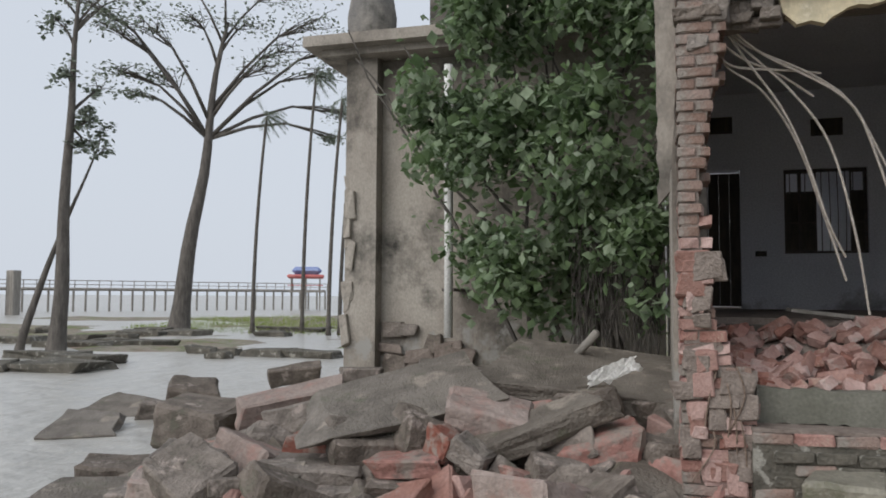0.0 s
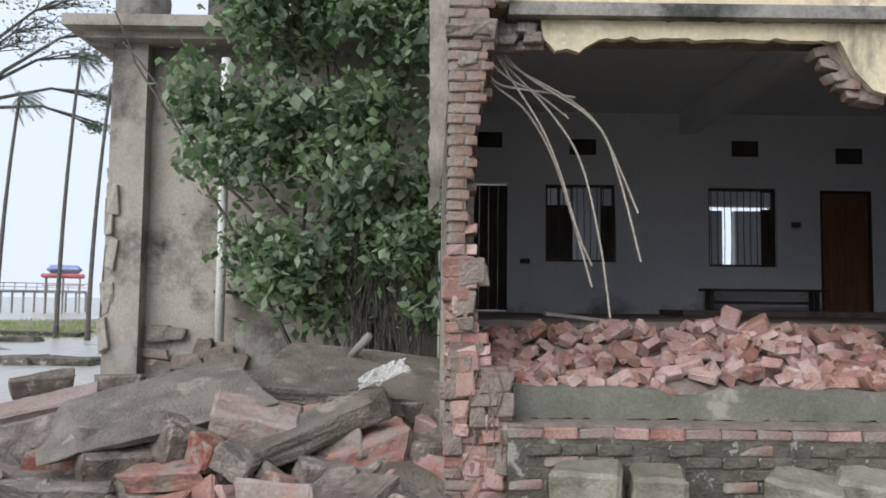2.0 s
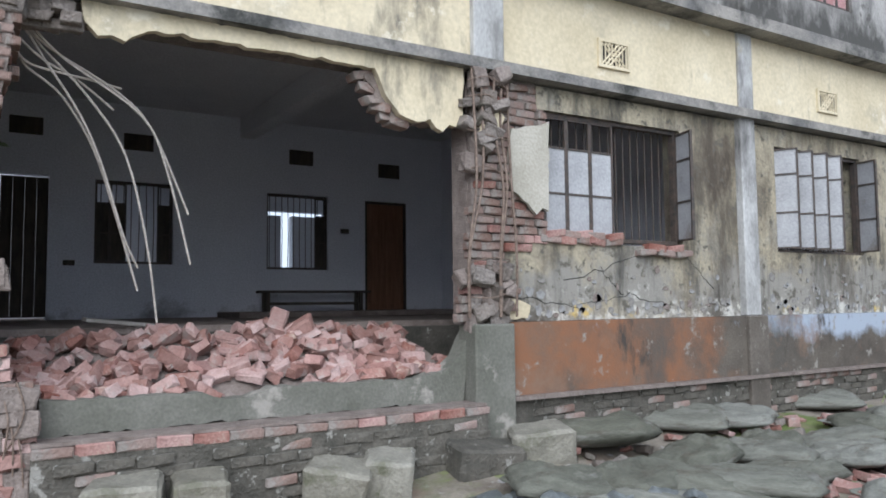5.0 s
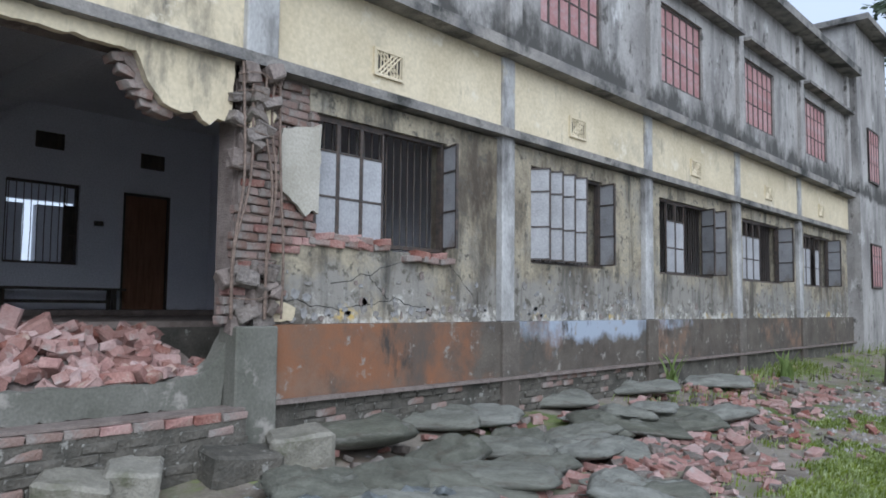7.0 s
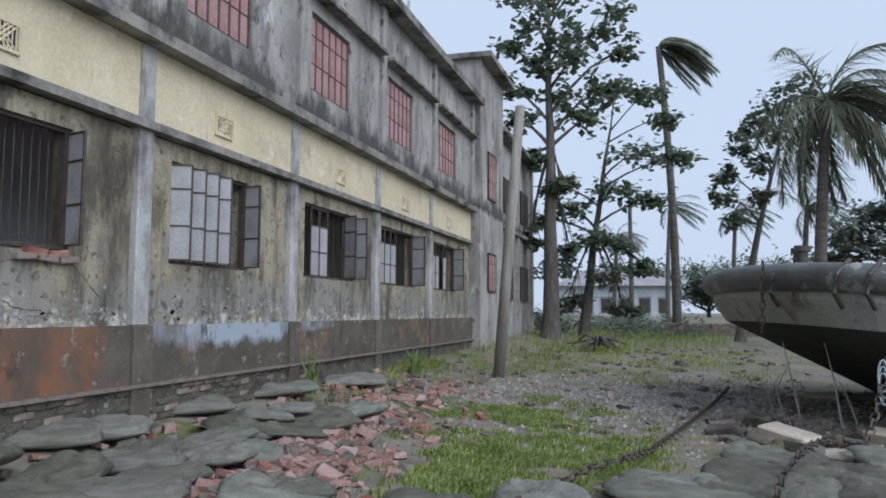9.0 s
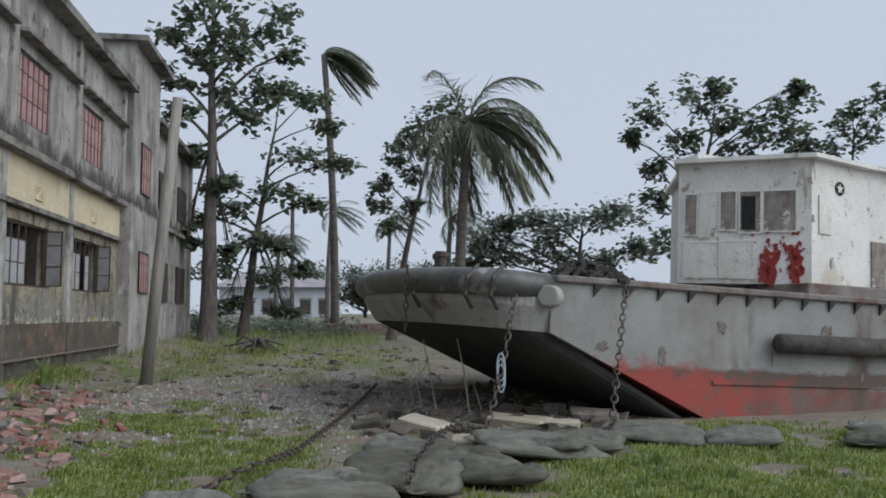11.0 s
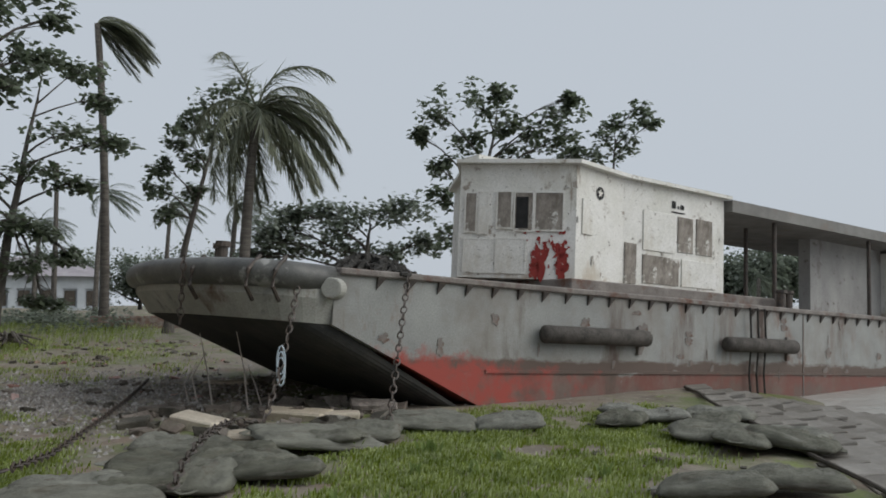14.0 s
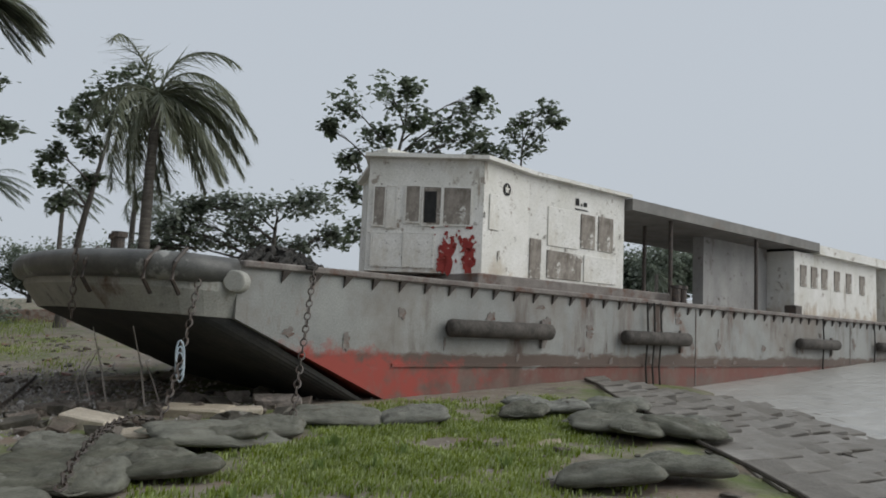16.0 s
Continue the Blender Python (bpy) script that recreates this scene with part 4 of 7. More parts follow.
for u, w, z, h, mt in ((0.6, 1.0, 3.0, 0.85, "cabin_white"), (1.72, 0.5, 3.05, 0.78, "cabin_patch"), (2.35, 0.55, 3.05, 0.8, "cabin_patch"), (0.05, 0.35, 2.25, 0.85, "cabin_patch"), (0.6, 1.15, 2.3, 0.6, "cabin_patch"), (1.85, 1.2, 2.3, 0.6, "cabin_white")):
    panel(FC, FD, u, z, w, h, M[mt])


# splashes of red paint with ragged outlines
def splash(p, q, u, z, w, h, seed, name="paint_patch", mat="red_paint", off=0.018):
    r = random.Random(seed)
    bm = bmesh.new()
    n = 22
    lo, hi = [], []
    for k in range(n):
        a = 2 * math.pi * k / n
        rr = 0.65 + 0.5 * noise.noise(Vector((math.cos(a) * 1.8 + seed, math.sin(a) * 1.8, seed))) + r.uniform(-0.1, 0.1)
        lo.append(bm.verts.new((w / 2 * math.cos(a) * rr, 0, h / 2 * math.sin(a) * rr)))
        hi.append(bm.verts.new((w / 2 * math.cos(a) * rr, -0.004, h / 2 * math.sin(a) * rr)))
    bm.faces.new(lo)
    bm.faces.new(hi[::-1])
    for k in range(n):
        bm.faces.new((lo[k], hi[k], hi[(k + 1) % n], lo[(k + 1) % n]))
    ob = part(name, bm, M[mat], boat)
    ob.matrix_basis = on_wall(p, q, u, z, off)
    return ob


splash(FA, FB, 1.60, 2.55, 0.52, 0.95, 3)
splash(FA, FB, 1.52, 2.36, 0.34, 0.5, 11)
splash(FA, FB, 1.98, 2.72, 0.34, 0.5, 8)
splash(FA, FB, 2.02, 2.36, 0.36, 0.9, 5)
for k in range(34):
    splash(FA, FB, min(2.15, max(1.2, rnd.gauss(1.78, 0.24))), rnd.gauss(2.72, 0.25), rnd.uniform(0.03, 0.12), rnd.uniform(0.04, 0.16), 20 + k)
splash(FB, FC, 0.55, 2.6, 0.14, 0.3, 40, mat="cabin_patch")
# round emblem with a star, and a short painted mark
star = part("emblem_disc", tube(bmesh.new(), [(0, -0.008, 0), (0, 0.0, 0)], 0.13, 24), M["black_paint"], boat, "black round emblem")
star.matrix_basis = on_wall(FB, FC, 0.78, 3.98, 0.006)
bm = bmesh.new()
vv = [bm.verts.new(((0.105 if k % 2 == 0 else 0.045) * math.sin(math.pi * k / 5), -0.011, (0.105 if k % 2 == 0 else 0.045) * math.cos(math.pi * k / 5))) for k in range(10)]
bm.faces.new(vv)
st = part("emblem_star", bm, M["cabin_white"], star, "white star")
for u, w, h, z in ((1.52, 0.12, 0.16, 4.0), (1.70, 0.05, 0.06, 4.0), (1.80, 0.12, 0.1, 4.0), (1.5, 0.45, 0.03, 3.9)):
    panel(FC, FD, u, z, w, h, M["black_paint"], "painted_mark", 0.012)

# open gangway under a long roof, posts, second cabin
part("gangway_roof", prism([(8.104, 1.25), (18.5, 1.25), (18.5, 5.2), (8.104, 5.2)], 4.14, 4.42), M["roof_grey"], boat, "long grey gangway roof")
for s, w in ((10.15, 1.5), (10.6, 2.6), (14.6, 1.45), (11.0, 4.8)):
    part("post", tube(bmesh.new(), [(s, w, DECK), (s, w, 4.14)], 0.055, 8), M["metal_dark"], boat)
part("aft_cabin", prism([(17.2, 1.5), (24.0, 1.5), (24.0, 5.0), (17.2, 5.0)], DECK + 0.012, 4.058), M["cabin_wall"], boat, "white aft cabin with worn windows")
part("shaded_bulkhead", prism([(13.3, 2.4), (17.19, 2.4), (17.19, 2.75), (13.3, 2.75)], DECK + 0.012, 4.138), M["bulkhead"], boat, "stained grey bulkhead under the gangway roof")
part("aft_roof", prism([(18.504, 1.25), (30.0, 1.25), (30.0, 5.2), (18.504, 5.2)], 4.06, 4.36), M["cabin_white"], boat)
part("far_cabin", prism([(24.5, 1.3), (34.0, 1.3), (34.0, 5.0), (24.5, 5.0)], DECK + 0.012, 4.058), M["cabin_wall"], boat)
for u in (0.4, 1.2, 2.0, 3.0, 4.0, 5.2):
    panel((17.2, 1.5), (24.0, 1.5), u, 2.95, 0.45, 0.7, M["cabin_patch"])
for u in (0.5, 1.6, 3.0, 4.4):
    panel((24.5, 1.3), (34.0, 1.3), u, 2.9, 0.6, 0.7, M["cabin_patch"])

# deck fittings: bollards and a heap of netting and chain
for s, w in ((-3.05, 3.3), (-2.95, 3.75)):
    bl = part("bollard", tube(bmesh.new(), [(s, w, DECK + 0.0), (s, w, DECK + 0.50), (s, w, DECK + 0.51), (s, w, DECK + 0.60)], [0.09, 0.09, 0.13, 0.13], 12), M["metal_dark"], boat)
for s, w in ((8.75, 0.45), (9.1, 0.5)):
    part("bollard", tube(bmesh.new(), [(s, w, DECK), (s, w, DECK + 0.42), (s, w, DECK + 0.43), (s, w, DECK + 0.5)], [0.10, 0.10, 0.13, 0.13], 12), M["metal_dark"], boat)
part("deck_box", boxed(15.1, 15.5, 0.5, 0.85, DECK + 0.012, DECK + 0.36, bevel=0.02), M["metal_dark"], boat, "dark steel box on deck")
heap = thing("netting_heap", BOAT @ pose(-1.2, 1.5, DECK + 0.01), "tangled heap of dark rope and netting on deck", "rope heap")
r2 = random.Random(12)
for j in range(85):
    cx, cy = r2.gauss(0, 0.42), r2.gauss(0, 0.36)
    pts = []
    a = r2.uniform(0, 6.3)
    for k in range(9):
        a += r2.uniform(-0.9, 0.9)
        cx += 0.1 * math.cos(a)
        cy += 0.1 * math.sin(a)
        pts.append((cx, cy, max(0.03, r2.uniform(0.4, 1.0) * 0.46 * math.exp(-(cx * cx + cy * cy) / 0.6))))
    part("rope_coil", tube(bmesh.new(), pts, r2.uniform(0.03, 0.055), 5), M["netting"], heap)


# chains: real links along a line
def link_mesh(size):
    bm = bmesh.new()
    n, ring = 10, []
    for k in range(n):
        a = 2 * math.pi * k / n
        ring.append(Vector((size * 0.9 * math.cos(a), size * 0.5 * math.sin(a), 0)))
    rr = []
    for k in range(n):
        d = (ring[(k + 1) % n] - ring[k - 1]).normalized()
        o = Vector((d.y, -d.x, 0))
        rr.append([bm.verts.new(ring[k] + size * 0.17 * (math.cos(q) * o + math.sin(q) * Vector((0, 0, 1)))) for q in (0, 2.1, 4.2)])
    for k in range(n):
        a, b = rr[k], rr[(k + 1) % n]
        for j in range(3):
            bm.faces.new((a[j], b[j], b[(j + 1) % 3], a[(j + 1) % 3]))
    return mesh_from("link", bm, M["metal_dark"])


LINK = link_mesh(0.075)


def chain(pts, label, name="chain"):
    pts = [Vector(p) for p in pts]
    base = thing(name, Matrix.Translation(pts[0]), label, "chain", "mooring chains")
    # resample
    step, k = 0.115, 0
    for a, b in zip(pts, pts[1:]):
        d = b - a
        n = max(1, round(d.length / step))
        q = d.to_track_quat("X", "Z").to_matrix().to_4x4()
        for i in range(n):
            p = a + d * (i / n) - pts[0]
            piece("link", LINK, base, Matrix.Translation(p) @ q @ pose(0, 0, 0, 90 * (k % 2) + rnd.uniform(-12, 12), 0, 0))
            k += 1
    return base


def boat_pt(s, w, z):
    return BOAT @ Vector((s, w, z))


def sag(p, q, n, dip):
    p, q = Vector(p), Vector(q)
    return [p.lerp(q, i / n) - Vector((0, 0, dip * 4 * (i / n) * (1 - i / n))) for i in range(n + 1)]


chain(sag(boat_pt(-1.45, -0.12, DECK + 0.05), (8.85, -3.29, 0.04), 8, 0.03), "rusty mooring chain hanging from the gunwale to the ground")
s, w = bow_plan(0.05)
c2 = sag(boat_pt(s - 0.2, w - 0.2, DECK - 0.3), (8.95, -1.85, 0.22), 8, 0.15)
chain(c2 + [(8.7, -1.5, 0.33), (8.0, -1.2, 0.36), (7.39, -1.0, 0.36), (6.8, -0.8, 0.3), (6.2, -0.65, 0.2)], "rusty chain from the bow down over the sandbags")
chain([(6.0, 1.2, 0.12), (6.6, 0.97, 0.14), (7.24, 0.69, 0.2), (7.56, 0.46, 0.22), (8.82, 0.24, 0.09), (10.86, -0.19, 0.10), (13.2, -0.63, 0.10), (16.0, -1.1, 0.14)], "long rusty chain lying across grass and sandbags")
s, w = bow_plan(0.32)
chain(sag(boat_pt(s - 0.22, w - 0.2, DECK + 0.1), boat_pt(s - 0.2, w - 0.2, 1.0), 3, 0.0), "short rusty chain hanging on the bow")

lp = thing("rope_loop", Matrix.Translation(c2[4]), "faded blue rope loop knotted into the bow chain", "rope")
for k in range(3):
    part("strand", tube(bmesh.new(), [(0.02 * math.cos(a * 0.7), 0.045 * math.sin(a), -0.08 + 0.07 * k + 0.17 * math.cos(a)) for a in [0.52 * q + k for q in range(13)]], 0.011, 6), M["blue_rope"], lp)

# ---- trees, palms, plants ----
def leaf_quads(bm, c, n, spread, size, r, droop=0.3, flat=1.0):
    for _ in range(n):
        p = c + Vector((r.gauss(0, spread), r.gauss(0, spread), r.gauss(0, spread * flat)))
        a, b = r.uniform(0, 6.28), r.uniform(-0.9, 0.5) - droop
        d = Vector((math.cos(a) * math.cos(b), math.sin(a) * math.cos(b), math.sin(b)))
        s = d.cross(Vector((r.uniform(-0.4, 0.4), r.uniform(-0.4, 0.4), 1))).normalized()
        L, Wd = size * r.uniform(0.6, 1.25), size * r.uniform(0.28, 0.5)
        nrm = d.cross(s)
        vs = [bm.verts.new(q) for q in (p, p + d * L * 0.45 + s * Wd + nrm * L * 0.06, p + d * L, p + d * L * 0.45 - s * Wd + nrm * L * 0.06)]
        bm.faces.new((vs[0], vs[1], vs[2]))
        bm.faces.new((vs[0], vs[2], vs[3]))


def limb(bm, p, d, length, r0, r1, r, wob=0.18, n=7, sides=7, lift=0.0, wind=Vector()):
    pts, rad = [p.copy()], [r0]
    q = p.copy()
    for k in range(n):
        d = (d + Vector((r.uniform(-1, 1), r.uniform(-1, 1), r.uniform(-1, 1))) * wob + Vector((0, 0, lift)) + wind).normalized()
        q = q + d * length / n
        pts.append(q.copy())
        rad.append(r0 + (r1 - r0) * (k + 1) / n)
    tube(bm, pts, rad, sides)
    return pts, d


def tree(name, x, y, label, high, fork, r0, lean, branches, leaf, leaf_size, leaves, seed, crown_mat, spread=0.55, depth=2, twist=0.08, blen=0.45, wind=Vector(), sub=3, bare=0.35, z=None, level=0.25):
    r = random.Random(seed)
    z = (height(x, y) - 0.1) if z is None else z
    base = thing(name, pose(x, y, z), label, "tree", "trees on the bank")
    bm, lf = bmesh.new(), bmesh.new()
    d0 = Vector((lean[0], lean[1], 1)).normalized()
    pts = [Vector((0, 0, -0.15)), Vector((0, 0, 0.12))]
    rad = [r0 * 1.75, r0 * 1.3]
    q = Vector((0, 0, 0.12))
    d = d0.copy()
    n = 10
    for k in range(n):
        d = (d + Vector((r.uniform(-1, 1), r.uniform(-1, 1), 0)) * twist).normalized()
        q = q + d * fork / n
        pts.append(q.copy())
        rad.append(r0 * (1.1 - 0.45 * (k + 1) / n))
    tube(bm, pts, rad, 12)

    def grow(p, d, length, rr, lev):
        pts, dd = limb(bm, p, d, length, rr, rr * 0.4, r, lift=0.05, sides=6 if lev > 1 else 7, n=6, wind=wind)
        if lev >= depth:
            for t in pts[2:]:
                if r.random() > bare:
                    leaf_quads(lf, t, leaves, leaf_size * 1.15, leaf_size * 0.8, r)
            return
        for i in range(sub + (1 if lev == 0 else 0)):
            k = r.randint(2, len(pts) - 1)
            a = r.uniform(0, 6.28)
            out = Vector((math.cos(a), math.sin(a), r.uniform(-0.1, 0.6) * level * 3)).normalized()
            grow(pts[k], (dd * 0.6 + out * spread * 1.4).normalized(), length * r.uniform(0.45, 0.7), rr * 0.45, lev + 1)
        grow(pts[-1], dd, length * 0.6, rr * 0.42, lev + 1)

    for i in range(branches):
        k = len(pts) - 1 if i < 2 else r.randint(int(len(pts) * 0.55), len(pts) - 1)
        a = 2 * math.pi * i / branches + r.uniform(-0.4, 0.4)
        out = Vector((math.cos(a), math.sin(a), 0))
        grow(pts[k], (d * (0.9 if i < 2 else 0.5) + out * spread).normalized(), (high - fork) * blen * r.uniform(0.8, 1.2), rad[k] * 0.62, 0)
    part("trunk", bm, M["bark"], base, smooth=True)
    part("crown", lf, crown_mat, base)
    return base


def palm(name, x, y, label, high, r0, bend, fronds, flen, seed, wind, group, mat=None, z=None, crown_r=1.0, leaf_step=0.055, droop=1.0):
    """A palm whose fronds stream with the wind; bend is the sideways shift of the crown."""
    r = random.Random(seed)
    z = (height(x, y) - 0.08) if z is None else z
    base = thing(name, pose(x, y, z), label, "palm", group)
    bm = bmesh.new()
    pts, rad = [], []
    n = 16
    for k in range(n + 1):
        t = k / n
        pts.append(Vector((bend[0] * t * t, bend[1] * t * t, high * t)))
        rad.append(r0 * ((1.7 - t * 9) if t < 0.06 else (1.12 - 0.42 * t)) * (1 + 0.06 * (k % 2)))
    tube(bm, pts, rad, 10)
    part("trunk", bm, M["palm_bark"], base, smooth=True)
    top = pts[-1]
    for i in range(fronds):
        a = 2 * math.pi * i * 0.381966 + r.uniform(-0.25, 0.25)
        el = 1.05 - 1.75 * (i / fronds) + r.uniform(-0.25, 0.25)
        d = Vector((math.cos(a) * math.cos(el), math.sin(a) * math.cos(el), math.sin(el)))
        d = (d + wind * 0.8).normalized()
        L = flen * r.uniform(0.8, 1.1)
        fb = bmesh.new()
        p, m = top.copy(), 12
        line = [p.copy()]
        for k in range(m):
            d = (d + wind * 0.16 + Vector((0, 0, -0.10 * droop - 0.05 * k / m * droop))).normalized()
            p = p + d * L / m
            line.append(p.copy())
        tube(fb, line, [0.035 * flen / 3 * (1 - 0.85 * k / m) for k in range(m + 1)], 4)
        cnt = int(L / leaf_step)
        for k in range(cnt):
            t = 0.12 + 0.88 * k / cnt
            j = min(int(t * m), m - 1)
            q = line[j].lerp(line[j + 1], t * m - j)
            dd = (line[j + 1] - line[j]).normalized()
            side = dd.cross(Vector((0, 0, 1)))
            side = side.normalized() if side.length > 0.05 else Vector((1, 0, 0))
            ll = flen * 0.30 * crown_r * math.sin(math.pi * min(1, 0.12 + t * 0.86)) ** 0.6
            for sg in (1, -1):
                o = (dd * 0.7 + side * sg * 0.5 + Vector((0, 0, -0.5)) + wind * 0.45 + Vector((r.uniform(-1, 1), r.uniform(-1, 1), r.uniform(-1, 1))) * 0.22).normalized()
                wv = o.cross(Vector((0, 0, 1)))
                wv = (wv.normalized() if wv.length > 0.05 else Vector((0, 1, 0))) * 0.024 * flen / 3
                v = [fb.verts.new(e) for e in (q - wv, q + wv, q + o * ll * r.uniform(0.8, 1.1))]
                fb.faces.new(v)
        part("frond", fb, mat or M["leaf_palm"], base)
    return base


def polar(az, dist, origin=(0, 0)):
    """The place at a bearing (degrees to the left of the school's normal) and distance from where the camera stands."""
    return -dist * math.sin(radians(az)), dist * math.cos(radians(az))


def crown_tree(az, dist, label, fork, r0, lean, clumps, leaf, seed, mat, fill=11, leaves=13, flat=0.8, limbs=0.55, wind=0.0, deep=0.7, twigs=2, sag=0.10):
    """A tree with a tapered trunk whose limbs each carry a clump of leaves. A clump is (across, up, radius) in metres from the foot, as seen from the yard."""
    r = random.Random(seed)
    x, y = polar(az, dist)
    z0 = height(x, y) - 0.1
    base = thing("tree", pose(x, y, z0), label, "tree", "trees on the bank")
    a = radians(az)
    right, away = Vector((math.cos(a), math.sin(a), 0)), Vector((-math.sin(a), math.cos(a), 0))
    bm, lf = bmesh.new(), bmesh.new()
    top = max(c[1] for c in clumps) * 0.86
    n = 12
    spine = []
    for k in range(n + 1):
        t = k / n
        spine.append(right * (lean * t ** 1.2 + 0.10 * r0 * 6 * noise.noise(Vector((t * 3, seed, 0)))) + away * 0.5 * noise.noise(Vector((t * 2, seed, 5))) * t + Vector((0, 0, top * t)))
    tube(bm, [Vector((0, 0, -0.2))] + spine, [r0 * 1.7] + [r0 * (1.15 - 0.95 * (k / n) ** 0.8) if k else r0 * 1.35 for k in range(n + 1)], 12)
    for across, up, rad in clumps:
        c = right * across + away * r.uniform(-1, 1) * rad * deep + Vector((0, 0, up))
        zj = max(fork, min(top * 0.97, up - limbs * abs(across - lean * up / top) - 0.4 * rad))
        j = min(n - 1, int(zj / top * n))
        p = spine[j].lerp(spine[j + 1], min(1.0, zj / top * n - j))
        mid = p.lerp(c, 0.5) + Vector((0, 0, sag * (c - p).length)) + right * r.uniform(-0.2, 0.2)
        rl = max(0.03, r0 * 0.42 * (1 - 0.6 * zj / top))
        q = [p, p.lerp(mid, 0.6), mid.lerp(c, 0.2), mid.lerp(c, 0.65), c]
        tube(bm, q, [rl, rl * 0.8, rl * 0.6, rl * 0.42, rl * 0.2], 6)
        for k in range(fill):
            u = Vector((r.gauss(0, 1), r.gauss(0, 1), r.gauss(0, 1)))
            u = u.normalized() * rad * r.uniform(0.25, 1.08)
            u.z *= flat
            e = c + u + right * wind * rad * r.random()
            if k < fill // 2 * twigs:
                tube(bm, [q[2 + k % 3], q[2 + k % 3].lerp(e, 0.5) + Vector((0, 0, 0.06 * rad)), e], [rl * 0.3, rl * 0.2, 0.012], 4)
            leaf_quads(lf, e, leaves, rad * 0.20, leaf, r, droop=0.15, flat=0.75)
    part("trunk", bm, M["bark"], base, smooth=True)
    part("crown", lf, mat, base)
    return base


def crown_plan(cx, foot, scale, clumps):
    """A crown drawn in small units, turned into metres: cx and foot are the place of its trunk, scale is metres a unit."""
    return [((u - cx) * scale, (foot - v) * scale, w * scale) for u, v, w in clumps]


WIND = Vector((0.25, -0.97, 0.0))

# left of the school: trees over the flooded bank
crown_tree(34.6, 44, "tall grey tree with a wide feathery crown over flood water", 10.5, 0.46, 2.2,
           crown_plan(320, 565, 0.0324, [(255, 60, 55), (330, 30, 60), (420, 35, 60), (500, 60, 60), (560, 110, 50), (590, 175, 38), (285, 130, 48), (222, 135, 40), (540, 15, 60), (450, 115, 50), (380, -30, 70), (300, -50, 60), (480, -40, 70), (195, 65, 45), (570, 225, 24), (240, 175, 26), (600, 60, 40), (150, 20, 40)]),
           0.22, 14, M["leaf_far"], fill=20, leaves=9, flat=0.32, limbs=1.0, sag=0.16)
crown_tree(42.2, 30, "slender tree with ragged leaf tufts beside the water", 8.0, 0.27, 0.4,
           crown_plan(105, 620, 0.0222, [(85, 85, 30), (150, 60, 40), (190, 30, 40), (108, 175, 26), (160, 185, 30), (140, 245, 28), (135, 285, 20), (70, 15, 40), (210, 0, 40), (130, -40, 50), (60, -50, 40), (220, -70, 40)]),
           0.2, 5, M["leaf_far"], fill=10, leaves=12, flat=0.75, limbs=0.9)
crown_tree(44.4, 30.5, "thin leaning tree beside the water", 6.0, 0.15, 2.3,
           crown_plan(40, 605, 0.0222, [(140, 235, 24), (150, 265, 22), (120, 210, 20)]), 0.2, 8, M["leaf_far"], fill=9, leaves=10, limbs=0.9)
for az, dist, hgt, sd in ((29.6, 41, 11.3, 2), (26.1, 41, 13.6, 3), (24.2, 38.5, 11.9, 4), (23.4, 39, 10.0, 6)):
    x, y = polar(az, dist)
    palm("areca_palm", x, y, "very slim tall palm with a small wind-torn head", hgt, 0.095, (0.55, 0.1), 18, 1.25, sd, Vector((0.55, 0.15, 0.1)), "slim palms", M["leaf_far"], leaf_step=0.05, droop=1.3, crown_r=1.6)

# beyond the school
crown_tree(-81.9, 34, "tall dark tree with clumped leaves near the school", 8.5, 0.36, 0.0,
           crown_plan(130, 585, 0.0245, [(105, 20, 55), (180, 30, 48), (240, 5, 42), (262, 62, 30), (212, 135, 42), (170, 85, 45), (62, 125, 36), (75, 190, 34), (95, 80, 40), (195, 185, 36), (150, 150, 40), (60, 50, 40), (130, -40, 60), (200, -60, 55), (70, -60, 55), (140, -120, 55), (230, -110, 40), (100, 250, 26), (150, 310, 24), (95, 400, 24), (165, 420, 22)]),
           0.40, 21, M["leaf_tree"], fill=11, leaves=13, flat=0.85, limbs=0.8)
crown_tree(-84.3, 38, "dark tree with flat layered branches", 5.0, 0.25, 1.4,
           crown_plan(120, 570, 0.0262, [(235, 110, 46), (180, 110, 40), (270, 165, 36), (225, 235, 58), (290, 240, 40), (180, 300, 55), (95, 330, 50), (70, 285, 40), (140, 385, 55), (62, 440, 48), (185, 400, 40), (30, 345, 40), (165, 455, 48), (240, 320, 36), (230, 440, 34), (90, 500, 40), (190, 515, 36)]),
           0.36, 23, M["leaf_tree"], fill=16, leaves=13, flat=0.28, limbs=0.3)
x, y = polar(-90.8, 42)
palm("coconut_palm", x, y, "tall coconut palm bent by the wind", 15.4, 0.21, (0.2, 0.7), 26, 3.4, 31, WIND * 1.25 + Vector((0, 0, 0.12)), "coconut palms", droop=1.9)
x, y = polar(-99.9, 30)
palm("coconut_palm", x, y, "big coconut palm behind the boat, fronds streaming in the wind", 8.8, 0.21, (0.0, -0.45), 30, 4.4, 33, WIND * 0.42 + Vector((0, 0, 0.12)), "coconut palms", leaf_step=0.075, droop=1.7)
